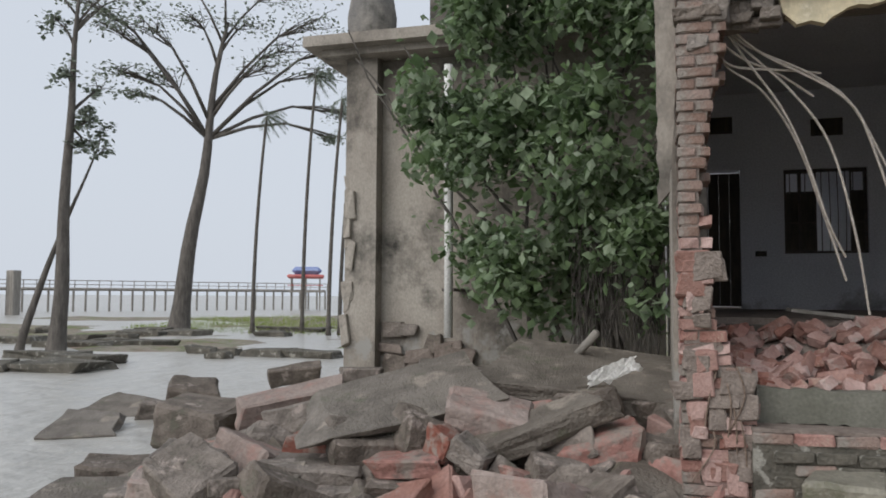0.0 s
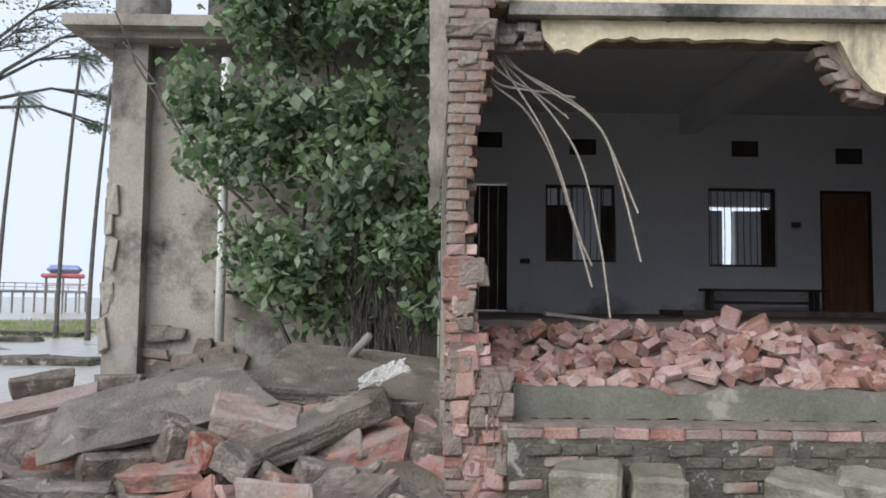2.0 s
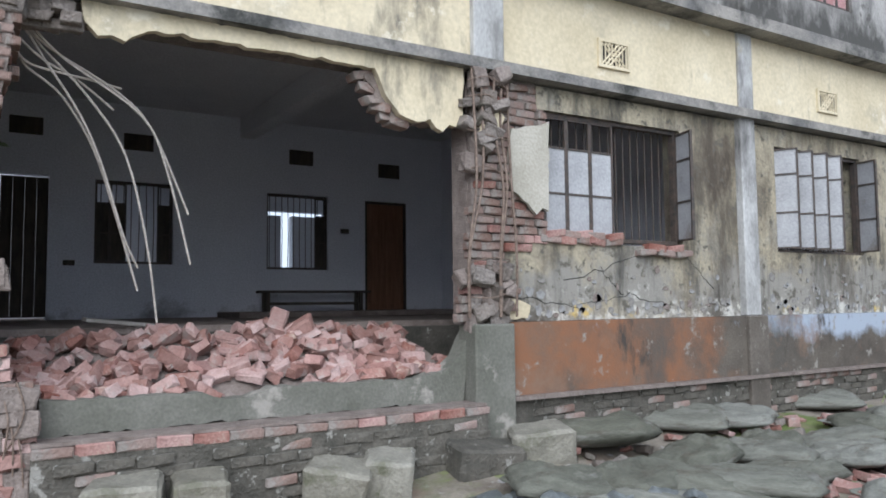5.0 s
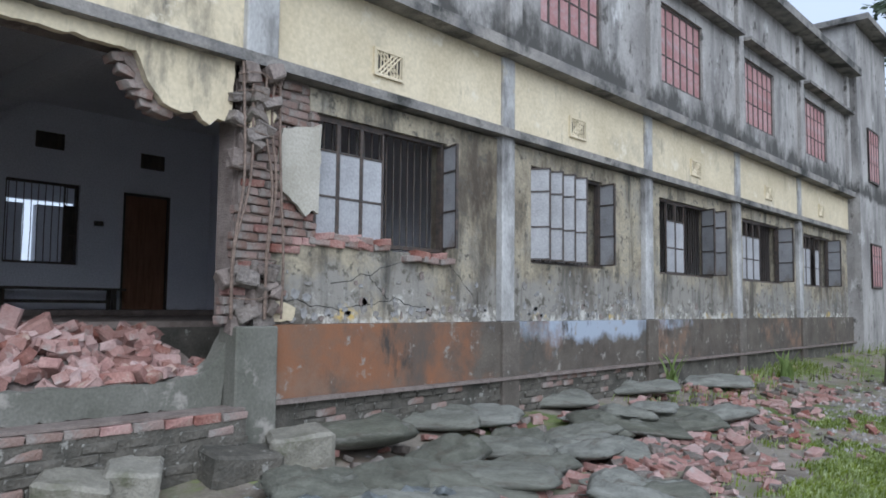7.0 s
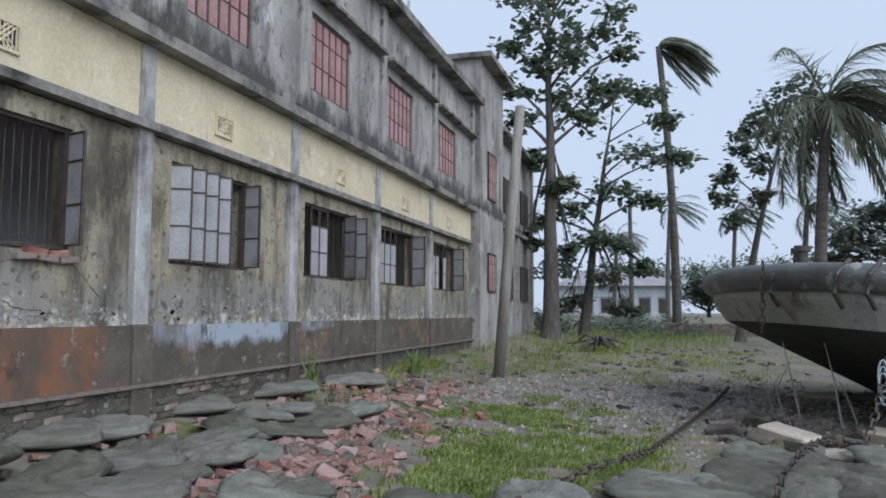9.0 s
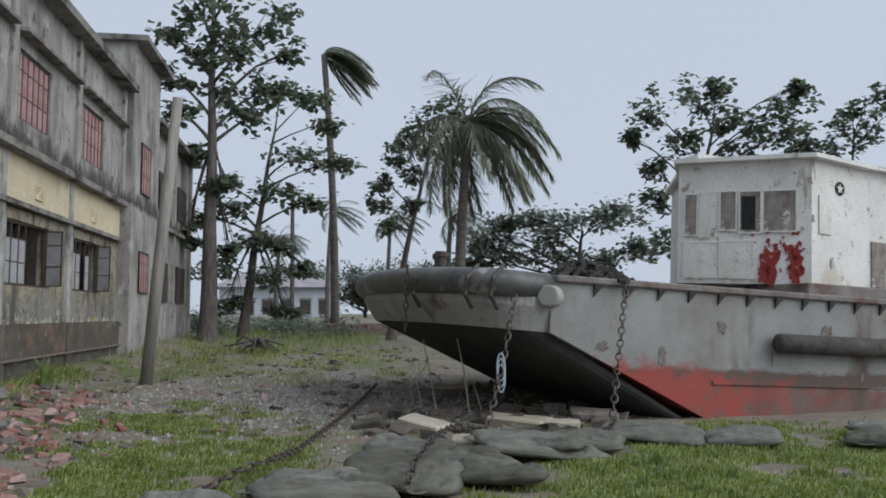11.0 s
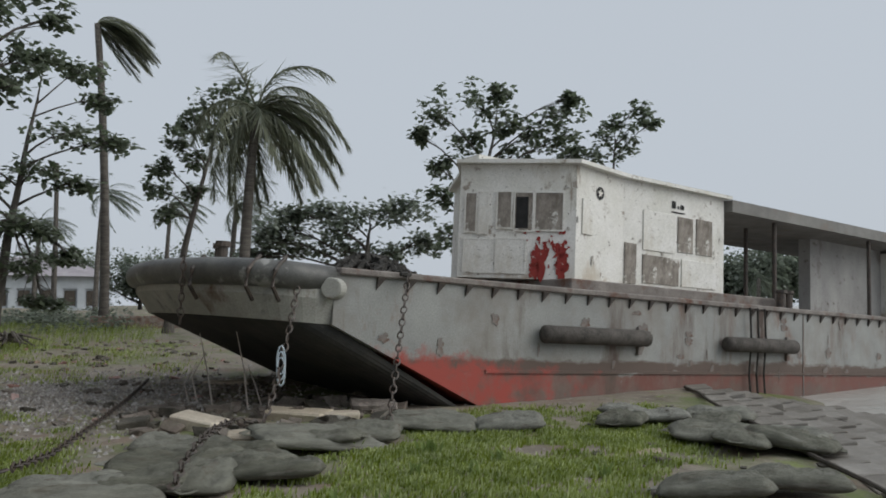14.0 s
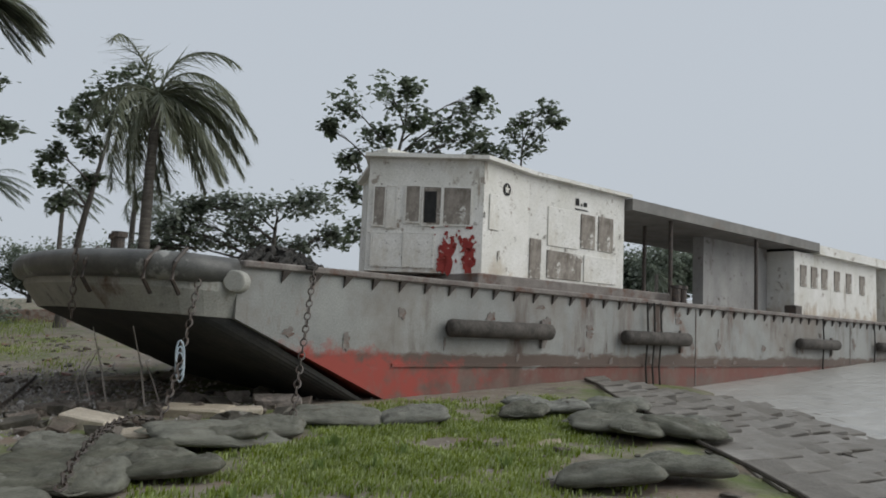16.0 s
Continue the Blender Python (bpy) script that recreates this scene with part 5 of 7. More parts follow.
for az, dist, hgt, fl, sd in ((-90.2, 62, 9.0, 3.0, 41), (-94.6, 60, 8.3, 3.2, 42), (-99.0, 44, 6.6, 2.8, 43), (-86.5, 66, 7.0, 3.0, 44), (-136.5, 60, 5.5, 3.0, 45)):
    x, y = polar(az, dist)
    palm("coconut_palm", x, y, "distant coconut palm in the wind", hgt, 0.17, (0.1, -0.3), 16, fl, sd, WIND * 0.7, "coconut palms", M["leaf_far"], leaf_step=0.09)
crown_tree(-94.9, 35, "bushy tree leaning in the wind behind the boat", 5.0, 0.2, 1.9,
           crown_plan(415, 582, 0.0257, [(510, 165, 34), (470, 195, 34), (440, 215, 28), (500, 215, 34), (535, 190, 28), (425, 255, 26), (400, 300, 26), (395, 340, 24), (455, 285, 26), (482, 250, 28), (408, 380, 20), (455, 335, 18), (540, 230, 24)]),
           0.28, 51, M["leaf_tree"], fill=13, leaves=15, flat=0.9, limbs=0.6)
crown_tree(-108.2, 40, "broad low tree with a flat crown behind the bow", 2.6, 0.28, 0.6,
           crown_plan(740, 575, 0.0294, [(600, 400, 50), (680, 368, 48), (760, 375, 56), (830, 362, 46), (862, 420, 42), (640, 430, 56), (560, 450, 48), (720, 435, 56), (800, 440, 46), (700, 400, 50), (620, 370, 34), (580, 420, 40)]),
           0.34, 53, M["leaf_far"], fill=20, leaves=16, flat=0.42, limbs=0.35)
crown_tree(-115.2, 36, "wind-tossed tree with clumped leaves behind the wheelhouse", 5.0, 0.24, 2.0,
           crown_plan(905, 588, 0.0265, [(865, 190, 42), (948, 172, 42), (930, 240, 36), (1000, 212, 36), (1045, 238, 36), (1095, 198, 32), (1088, 250, 34), (872, 290, 26), (880, 350, 30), (888, 425, 32), (1010, 275, 30), (1122, 268, 24), (985, 165, 22), (840, 235, 18), (1110, 172, 16)]),
           0.34, 61, M["leaf_tree"], fill=13, leaves=15, flat=0.9, limbs=0.7, wind=0.3)
crown_tree(-126.2, 37, "slender tree with a wind-torn leaf tuft behind the cabin", 6.0, 0.16, 0.6,
           crown_plan(1190, 586, 0.0272, [(1188, 240, 26), (1216, 266, 26), (1246, 190, 22), (1258, 216, 24), (1178, 275, 22), (1232, 240, 24), (1276, 220, 14), (1205, 215, 18)]),
           0.28, 64, M["leaf_tree"], fill=10, leaves=12, flat=0.9, limbs=0.8, wind=0.3)
for az, dist, hgt, sd in ((-137.5, 70, 6.0, 71), (-140.5, 75, 6.2, 72), (-143.5, 80, 6.0, 73), (-134.5, 75, 5.5, 74), (-97, 90, 7, 75), (-93, 95, 7, 76), (-88.5, 95, 7, 77)):
    x, y = polar(az, dist)
    tree("tree", x, y, "distant rounded tree in the rain", hgt, 2.0, 0.25, (0, 0), 7, None, 0.55, 9, sd, M["leaf_far"], spread=1.0, depth=2, blen=0.6, sub=3, bare=0.0, z=0.6)
for az, dist, hgt, r0, lab in ((-87.7, 48, 9.0, 0.13, "bare dark trunk without a crown"),):
    x, y = polar(az, dist)
    p = thing("dead_trunk", pose(x, y, height(x, y) - 0.1), lab, "tree trunk")
    part("trunk", tube(bmesh.new(), [(0, 0, 0), (0.05, 0, hgt / 2), (0.0, 0.05, hgt)], [r0 * 1.2, r0, r0 * 0.8], 8), M["bark"], p)
x, y = 17.2, 3.65
p = thing("leaning_pole", pose(x, y, height(x, y) - 0.2), "leaning grey wooden pole in the yard", "pole")
part("shaft", tube(bmesh.new(), [(0, 0, 0), (0.10, -0.22, 3.0), (0.12, -0.5, 6.35)], [0.13, 0.125, 0.11], 10), M["timber"], p, smooth=True)

# ---- broken masonry ----
def brick_mesh(name, mat, seed, size=(0.24, 0.115, 0.07), rough=0.10, half=False):
    r = random.Random(seed)
    sx, sy, sz = size
    if half:
        sx *= 0.55
    bm = boxed(-sx / 2, sx / 2, -sy / 2, sy / 2, -sz / 2, sz / 2)
    bmesh.ops.bevel(bm, geom=bm.edges[:], offset=0.008, segments=1, affect="EDGES")
    for v in bm.verts:
        v.co += Vector((r.uniform(-1, 1), r.uniform(-1, 1), r.uniform(-1, 1))) * rough * sz
    return mesh_from(name, bm, mat)


BRICKS = [brick_mesh("brick", M["brick"], k, half=k > 4) for k in range(7)]
OLD = [brick_mesh("brick", M["brick_old"], 10 + k, half=k > 4) for k in range(7)]
DARK = [brick_mesh("brick", M["brick_old"] if k == 2 else M["mossy_masonry"], 40 + k) for k in range(5)]
RUB = [brick_mesh("brick", M["brick_rubble"], 20 + k, rough=0.2, half=k > 3) for k in range(8)]
rb = random.Random(99)


def course_wall(base, x0, x1, y, z0, courses, meshes, step=0.083, length=0.25, lose=0.0, uneven=0.02):
    """Brick courses laid with recessed joints; base carries them."""
    for c in range(courses):
        x = x0 + (0.12 if c % 2 else 0.0)
        while x < x1 - 0.05:
            if rb.random() >= lose:
                m = meshes[rb.randint(0, 4)]
                piece("brick", m, base, pose(x + length / 2, y + 0.055 + rb.uniform(-uneven, uneven), z0 + step * (c + 0.5), rb.uniform(-2, 2), rb.uniform(-1.5, 1.5), rb.uniform(-3, 3)))
            x += length


# foundation below the plinth: mossy bricks in mortar
fnd = thing("foundation_wall", pose(0, 0, 0), "mossy brick foundation below the plinth, mortar washed out", "wall", kind="structure")
part("mortar_core", boxed(4.36, 24.0, FRONT - 0.075, FRONT + 0.2, 0.0, 0.655), M["mossy_masonry"], fnd)
course_wall(fnd, 4.38, 12.4, FRONT - 0.09, 0.16, 6, DARK, lose=0.25, uneven=0.02)
low = thing("low_wall", pose(0, 0, 0), "broken low front wall with a brick ledge and grey plaster", "wall", kind="structure")
part("mortar_core", boxed(0.5, 3.98, FRONT - 0.285, FRONT + 0.1, 0.05, 0.60), M["mossy_masonry"], low)
course_wall(low, 0.5, 3.98, FRONT - 0.30, 0.06, 6, DARK, lose=0.35, uneven=0.02)
x = 0.5
while x < 3.9:
    piece("brick", BRICKS[rb.randint(0, 4)] if rb.random() < 0.6 else OLD[rb.randint(0, 4)], low, pose(x + 0.12, FRONT - 0.24, 0.625, rb.uniform(-2, 2), rb.uniform(-2, 2), rb.uniform(-4, 4)))
    x += 0.25
part("ledge_cap", boxed(0.5, 3.98, FRONT - 0.27, FRONT + 0.02, 0.662, 0.685), M["mortar"], low)


def ragged_plate(pts, y0, y1, jag=0.016):
    """A plate with the given outline, its edges broken by small teeth."""
    bm = bmesh.new()
    fine = []
    for (xa, za), (xb, zb) in zip(pts, pts[1:] + pts[:1]):
        n = max(1, int(math.hypot(xb - xa, zb - za) / 0.06))
        for k in range(n):
            j = 0.0 if k == 0 else jag
            x, z = xa + (xb - xa) * k / n, za + (zb - za) * k / n
            fine.append((x + j * noise.noise(Vector((x * 31, z * 31, 1))), z + 1.6 * j * noise.noise(Vector((x * 27, z * 27, 7)))))
    pts = fine
    a = [bm.verts.new((x, y0, z)) for x, z in pts]
    b = [bm.verts.new((x, y1, z)) for x, z in pts]
    bm.faces.new(a)
    bm.faces.new(b[::-1])
    n = len(pts)
    for i in range(n):
        bm.faces.new((a[i], b[i], b[(i + 1) % n], a[(i + 1) % n]))
    return bm


top = [(0.55, 0.686)] + [(3.9, 0.686), (3.98, 1.30), (3.93, 1.22), (3.86, 1.08), (3.74, 0.98), (3.55, 0.93), (3.3, 0.90)]
top += [(3.3 - k * 0.19, 0.915 + 0.022 * noise.noise(Vector((k * 0.9, 0, 0))) - (0.06 if k in (7, 8) else 0)) for k in range(1, 14)] + [(0.56, 0.93)]
part("plaster_upstand", ragged_plate(top, FRONT - 0.02, FRONT + 0.16), M["plaster_moss"], low, "greenish grey plaster with a broken top edge")

# torn corner pillar of bricks
pil = thing("torn_pillar", pose(0, 0, 0), "torn brick corner pillar with toothed broken edge", "pillar", kind="structure")
EDGE = [(0.30, 0.50), (0.70, 0.55), (0.95, 0.49), (1.19, 0.37), (1.43, 0.28), (1.63, 0.29), (1.96, 0.22), (2.38, 0.22), (2.67, 0.25), (2.92, 0.31), (3.13, 0.35), (3.51, 0.37), (4.7, 0.36)]


def edge_at(z):
    for (z0, e0), (z1, e1) in zip(EDGE, EDGE[1:]):
        if z <= z1:
            return e0 + (e1 - e0) * max(0.0, (z - z0) / (z1 - z0))
    return 0.36


core = bmesh.new()
prof = [(0.10 - 0.03 * min(1, z / 2), edge_at(z) - 0.05, z) for z in [0.05 + 0.15 * k for k in range(32)]]
ringsv = []
for a, b, z in prof:
    ringsv.append([core.verts.new((a + 0.0, FRONT - 0.172, z)), core.verts.new((b + 0.02, FRONT - 0.172, z)), core.verts.new((b + 0.02, FRONT + 0.3, z)), core.verts.new((a + 0.0, FRONT + 0.3, z))])
for r, q in zip(ringsv, ringsv[1:]):
    for k in range(4):
        core.faces.new((r[k], r[(k + 1) % 4], q[(k + 1) % 4], q[k]))
core.faces.new(ringsv[0][::-1])
core.faces.new(ringsv[-1])
part("mortar_core", core, M["mortar"], pil)
z, c = 0.12, 0
while z < 4.55:
    e = edge_at(z) + rb.uniform(-0.022, 0.025)
    left = 0.05 + rb.uniform(-0.008, 0.008)
    reds = z < 2.2
    for yy in (FRONT - 0.12, FRONT + 0.02, FRONT + 0.16):
        ee = e + rb.uniform(-0.014, 0.014)
        x = left
        k = 0
        while x < ee - 0.03:
            w = 0.24 if (c + k) % 2 else 0.125
            w = min(w, max(0.09, ee - x))
            src = (BRICKS if rb.random() < (0.3 if reds else 0.05) else RUB[:4] if reds and rb.random() < 0.5 else OLD)[rb.randint(0, 3)]
            m = pose(x + w / 2, yy + rb.uniform(-0.012, 0.012), z + 0.036, rb.uniform(-2, 2), rb.uniform(-2, 2), rb.uniform(-3, 3)) @ Matrix.Diagonal((w / 0.25, 1.15, 0.98, 1))
            piece("brick", src, pil, m)
            x += w + 0.008
            k += 1
    z += 0.080
    c += 1
part("plaster_skin", ragged_plate([(-0.08, 2.2), (0.0, 2.3), (0.035, 2.8), (0.055, 3.3), (0.08, 4.7), (-0.10, 4.7), (-0.09, 3.4)], FRONT - 0.05, FRONT + 0.05), M["old_wall"], pil, "hanging skin of grey plaster")
rr = random.Random(4)
for k in range(30):
    zz = rr.uniform(0.3, 1.9)
    ch = part("mortar_lump", chunk(rr.uniform(0.1, 0.22), 0.12, rr.uniform(0.08, 0.2), 300 + k, 0.2, 1), M["mortar"] if k % 2 else M["brick_rubble"], pil)
    ch.location = (rr.uniform(0.1, edge_at(zz)), FRONT - 0.17, zz)
for k in range(14):
    zz = rr.uniform(3.3, 4.3)
    ch = part("concrete_lump", chunk(rr.uniform(0.1, 0.2), 0.14, rr.uniform(0.08, 0.16), 340 + k, 0.2, 1), M["concrete"], pil)
    ch.location = (rr.uniform(0.12, 0.5), FRONT - 0.14, zz)


def bar(pts, r=0.011, name="reinforcing_bar", parent=None, mat="rebar"):
    """A bent bar, smoothed through its points."""
    P = [Vector(p) for p in pts]
    out = []
    for i in range(len(P) - 1):
        p0, p1, p2, p3 = P[max(i - 1, 0)], P[i], P[i + 1], P[min(i + 2, len(P) - 1)]
        for k in range(5):
            t = k / 5
            out.append(0.5 * (2 * p1 + (p2 - p0) * t + (2 * p0 - 5 * p1 + 4 * p2 - p3) * t * t + (3 * p1 - p0 - 3 * p2 + p3) * t ** 3))
    out.append(P[-1])
    return part(name, tube(bmesh.new(), out, r, 6), M[mat], parent)


bars = thing("bent_rebar", pose(0, 0, 0), "pale bent reinforcing bars hanging from the broken beam", "rebar")
for line in (((0.40, 3.55), (0.5, 3.42), (0.86, 3.08), (1.14, 2.68), (1.32, 2.01), (1.42, 1.42)), ((0.38, 3.3), (0.44, 3.23), (0.68, 3.07), (0.91, 2.72), (1.09, 2.23), (1.27, 1.67)),
             ((0.40, 3.5), (0.55, 3.30), (0.80, 2.95), (0.97, 2.6), (1.14, 2.1), (1.27, 1.85)),
             ((0.42, 3.5), (0.59, 3.38), (1.04, 3.16), (1.32, 2.92), (1.63, 2.28)), ((0.45, 3.5), (0.68, 3.32), (1.23, 2.99), (1.44, 2.6), (1.65, 1.88)), ((0.4, 3.38), (0.55, 3.29), (0.77, 3.21), (1.04, 3.04)), ((0.38, 3.28), (0.5, 3.24), (0.86, 3.22), (1.09, 3.21))):
    bar([(x, FRONT + 0.12 + 0.10 * k, z) for k, (x, z) in enumerate(line)], 0.0095, parent=bars)
for k in range(6):
    x0, z0 = rr.uniform(0.15, 0.45), rr.uniform(0.5, 1.1)
    bar([(x0, FRONT - 0.2, z0 + 0.25), (x0 + rr.uniform(-0.06, 0.06), FRONT - 0.24, z0 + 0.05), (x0 + rr.uniform(-0.1, 0.1), FRONT - 0.22, z0 - 0.2)], 0.006, parent=pil, mat="rust_bar")

# broken lintel beam over the opening
lb = thing("broken_beam", pose(0, 0, 0), "yellow plastered beam over the opening, broken along its underside", "beam", kind="structure")
part("beam_core", boxed(0.42, 4.0, FRONT + 0.02, FRONT + 0.24, 3.56, BAND + 0.015), M["concrete"], lb)
pts = [(0.75, 3.685), (0.77, 3.53), (0.86, 3.44), (0.95, 3.46), (1.04, 3.43), (1.14, 3.50), (1.19, 3.53), (1.25, 3.545), (3.02, 3.545), (3.05, 3.49), (3.12, 3.33), (3.22, 3.22), (3.33, 3.15), (3.43, 3.13), (3.56, 3.17), (3.62, 3.10), (3.69, 3.07), (3.76, 3.14), (3.83, 3.13), (3.90, 3.20), (3.92, 3.685)]
part("plaster_face", ragged_plate(pts, FRONT - 0.055, FRONT + 0.018), M["plaster_yellow"], lb, "yellow plaster, ragged edge")
part("brick_edge", ragged_plate([(2.92, 3.66), (2.97, 3.45), (3.06, 3.38), (3.04, 3.28), (3.16, 3.22), (3.22, 3.14), (3.42, 3.12), (3.6, 3.14), (3.95, 3.18), (3.95, 3.66)], FRONT + 0.02, FRONT + 0.2, 0.03), M["mortar"], lb)
for k, (bx, bz) in enumerate(((2.95, 3.5), (3.0, 3.4), (3.06, 3.3), (3.13, 3.24), (3.2, 3.17), (3.3, 3.13), (3.9, 3.2), (3.1, 3.42))):
    ch = part("broken_brick", chunk(0.17, 0.16, 0.075, 385 + k, 0.2, 1), M["brick_old"], lb)
    ch.matrix_basis = pose(bx, FRONT + 0.1, bz, 0, rr.uniform(-14, 14), rr.uniform(-20, 20))
for k in range(9):
    ch = part("concrete_lump", chunk(rr.uniform(0.08, 0.2), 0.1, rr.uniform(0.06, 0.1), 370 + k, 0.2, 1), M["concrete"], lb)
    ch.location = (rr.uniform(0.42, 0.8), FRONT + rr.uniform(-0.08, 0.1), rr.uniform(3.48, 3.62))

# shattered column beside the opening
sc = thing("shattered_column", pose(0, 0, 0), "shattered brick column with bare twisted bars on a grey base", "column", kind="structure")
part("column_base", boxed(3.93, 4.36, FRONT - 0.19, FRONT + 0.1, 0.30, 1.36, bevel=0.015), M["plaster_moss"], sc, "grey cement column base")
part("mortar_core", boxed(3.98, 4.80, FRONT + 0.02, FRONT + 0.26, 1.36, 3.70), M["mortar"], sc)
part("mortar_core", boxed(4.0, 4.34, FRONT - 0.035, FRONT + 0.02, 1.36, 3.70), M["mortar"], sc)
part("column_top", boxed(3.99, 4.33, FRONT - 0.13, FRONT + 0.1, 3.74, SLAB, bevel=0.012), M["column"], sc, "whitewashed column stub")
z, c = 1.38, 0
while z < 3.62:
    x = 3.97 + rb.uniform(-0.03, 0.05) + (0.06 if z > 2.4 else 0) - (0.10 if z < 1.75 else 0)
    end = 4.36 if z < 2.0 else 4.86
    plastered = 2.28 < z < 3.12
    k = 0
    while x < end - 0.04:
        w = 0.24 if (c + k) % 2 else 0.13
        if x > 4.36 and z > 2.0 and x + w > 4.9:
            w = 4.9 - x
        src = (BRICKS if rb.random() < (0.5 if 1.95 < z < 2.2 else 0.10) else OLD)[rb.randint(0, 4)]
        piece("brick", src, sc, pose(x + w / 2, FRONT + (0.0 if x < 4.36 else 0.055) + rb.uniform(-0.03, 0.02), z + 0.036, rb.uniform(-3, 3), rb.uniform(-4, 4), rb.uniform(-5, 5)) @ Matrix.Diagonal((max(0.3, w / 0.25), 1.1, 0.98, 1)))
        x += w + 0.008
        k += 1
    z += 0.081
    c += 1
part("plaster_patch", ragged_plate([(4.42, 2.62), (4.52, 2.55), (4.62, 2.48), (4.72, 2.38), (4.80, 2.45), (4.87, 2.42), (4.89, 3.30), (4.80, 3.25), (4.6, 3.22), (4.44, 3.18), (4.40, 2.9)], FRONT - 0.075, FRONT - 0.04), M["pale_plaster"], sc, "patch of pale yellow plaster")
part("plaster_patch", ragged_plate([(4.02, 3.08), (4.12, 3.02), (4.25, 3.12), (4.30, 3.25), (4.22, 3.33), (4.06, 3.30)], FRONT - 0.16, FRONT - 0.08), M["plaster_yellow"], sc)
part("plaster_patch", ragged_plate([(4.37, 1.39), (4.62, 1.40), (4.66, 1.52), (4.5, 1.58), (4.38, 1.56)], FRONT - 0.035, FRONT - 0.002), M["plaster_yellow"], sc)
for k in range(34):
    zz = rr.choice((rr.uniform(1.35, 1.85), rr.uniform(2.7, 3.7)))
    ch = part("concrete_lump", chunk(rr.uniform(0.07, 0.22), 0.12, rr.uniform(0.06, 0.17), 400 + k, 0.2, 1), M["concrete"] if k % 3 else M["mortar"], sc)
    ch.matrix_basis = pose(rr.uniform(3.9, 4.34), FRONT + rr.uniform(-0.16, -0.05), zz, rr.uniform(-30, 30), rr.uniform(-30, 30), 0)
for x0, lean in ((3.93, -0.07), (4.03, -0.16), (4.20, 0.0), (4.33, 0.05), (4.29, -0.08)):
    bar([(x0 + 0.02, FRONT - 0.13, 3.75), (x0 + rr.uniform(-0.05, 0.03), FRONT - 0.17, 3.2), (x0 + lean * 0.3 + rr.uniform(-0.03, 0.05), FRONT - 0.19, 2.6), (x0 + lean, FRONT - 0.2, 2.0), (x0 + lean + 0.02, FRONT - 0.16, 1.42)], 0.012, parent=sc, mat="rust_bar")
for zz in (1.6, 1.9, 2.35, 2.75, 3.1, 3.4, 3.55):
    bar([(3.9, FRONT - 0.14, zz), (4.1, FRONT - 0.2, zz + rr.uniform(-0.06, 0.06)), (4.34, FRONT - 0.15, zz + rr.uniform(-0.08, 0.08)), (4.36, FRONT, zz)], 0.006, parent=sc, mat="rust_bar")
for k in range(10):
    m = (BRICKS if k % 2 else OLD)[k % 5]
    piece("brick", m, sc, pose(4.95 + (k % 5) * 0.2 + rr.uniform(-0.05, 0.05), FRONT + 0.02, 2.155 + 0.06 * (k // 5), rr.uniform(-6, 6), rr.uniform(-10, 10), rr.uniform(-12, 12)))
for k in range(5):
    piece("brick", (BRICKS if k % 2 else OLD)[k % 5], sc, pose(6.2 + k * 0.14, FRONT - 0.03, 2.06 + 0.05 * (k % 2), rr.uniform(-6, 6), rr.uniform(-6, 6), rr.uniform(-6, 6)))

# heap of fallen bricks in the opening
heap_base = bmesh.new()
nx, ny = 40, 18


def heap_z(x, y):
    t = (y - 6.05) / 1.6
    z = 0.86 + 0.36 * min(1, t * 1.5)
    z += 0.10 * math.exp(-((x - 2.65) / 0.28) ** 2 - ((y - 7.0) / 0.35) ** 2) + 0.10 * noise.noise(Vector((x * 2.2, y * 2.2, 1)))
    return z


hv = [[heap_base.verts.new((0.3 + 3.75 * i / nx, 6.14 + 1.5 * j / ny, heap_z(0.3 + 3.75 * i / nx, 6.14 + 1.5 * j / ny) - 0.05)) for i in range(nx + 1)] for j in range(ny + 1)]
for a, b in zip(hv, hv[1:]):
    for i in range(nx):
        heap_base.faces.new((a[i], a[i + 1], b[i + 1], b[i]))
hp = thing("brick_heap", pose(0, 0, 0), "heap of fallen pinkish bricks filling the broken opening", "brick heap")
part("debris_bed", heap_base, M["mortar"], hp)
for k in range(290):
    x, y = rb.uniform(0.42, 3.95), 6.14 + 1.45 * rb.random() ** 1.4
    src = RUB[rb.randint(0, 7)] if rb.random() < 0.75 else BRICKS[rb.randint(0, 6)]
    m = pose(x, y, heap_z(x, y) + rb.uniform(0.0, 0.05), rb.uniform(-45, 45), rb.uniform(-35, 35), rb.uniform(0, 360)) @ Matrix.Diagonal((rb.uniform(0.8, 1.1), rb.uniform(0.9, 1.3), rb.uniform(0.9, 1.4), 1))
    piece("brick", src, hp, m)
for x, y, dz, s, yw in ((2.62, 6.95, 0.16, 1.5, 20), (2.72, 7.0, 0.27, 1.5, -30), (2.58, 7.1, 0.30, 1.4, 60), (2.85, 6.8, 0.12, 1.4, 10), (0.62, 6.3, 0.14, 1.1, 75)):
    piece("brick", RUB[1], hp, pose(x, y, heap_z(x, y) + 0.75 * dz - 0.11, 25, -30, yw) @ Matrix.Diagonal((s, s, s * 1.1, 1)))
pk = thing("fallen_plank", pose(1.4, 7.7, 1.38, 4, 6, 12), "grey broken board lying on the classroom floor", "plank")
part("board", boxed(-0.4, 0.9, -0.06, 0.06, 0, 0.03), M["timber"], pk)

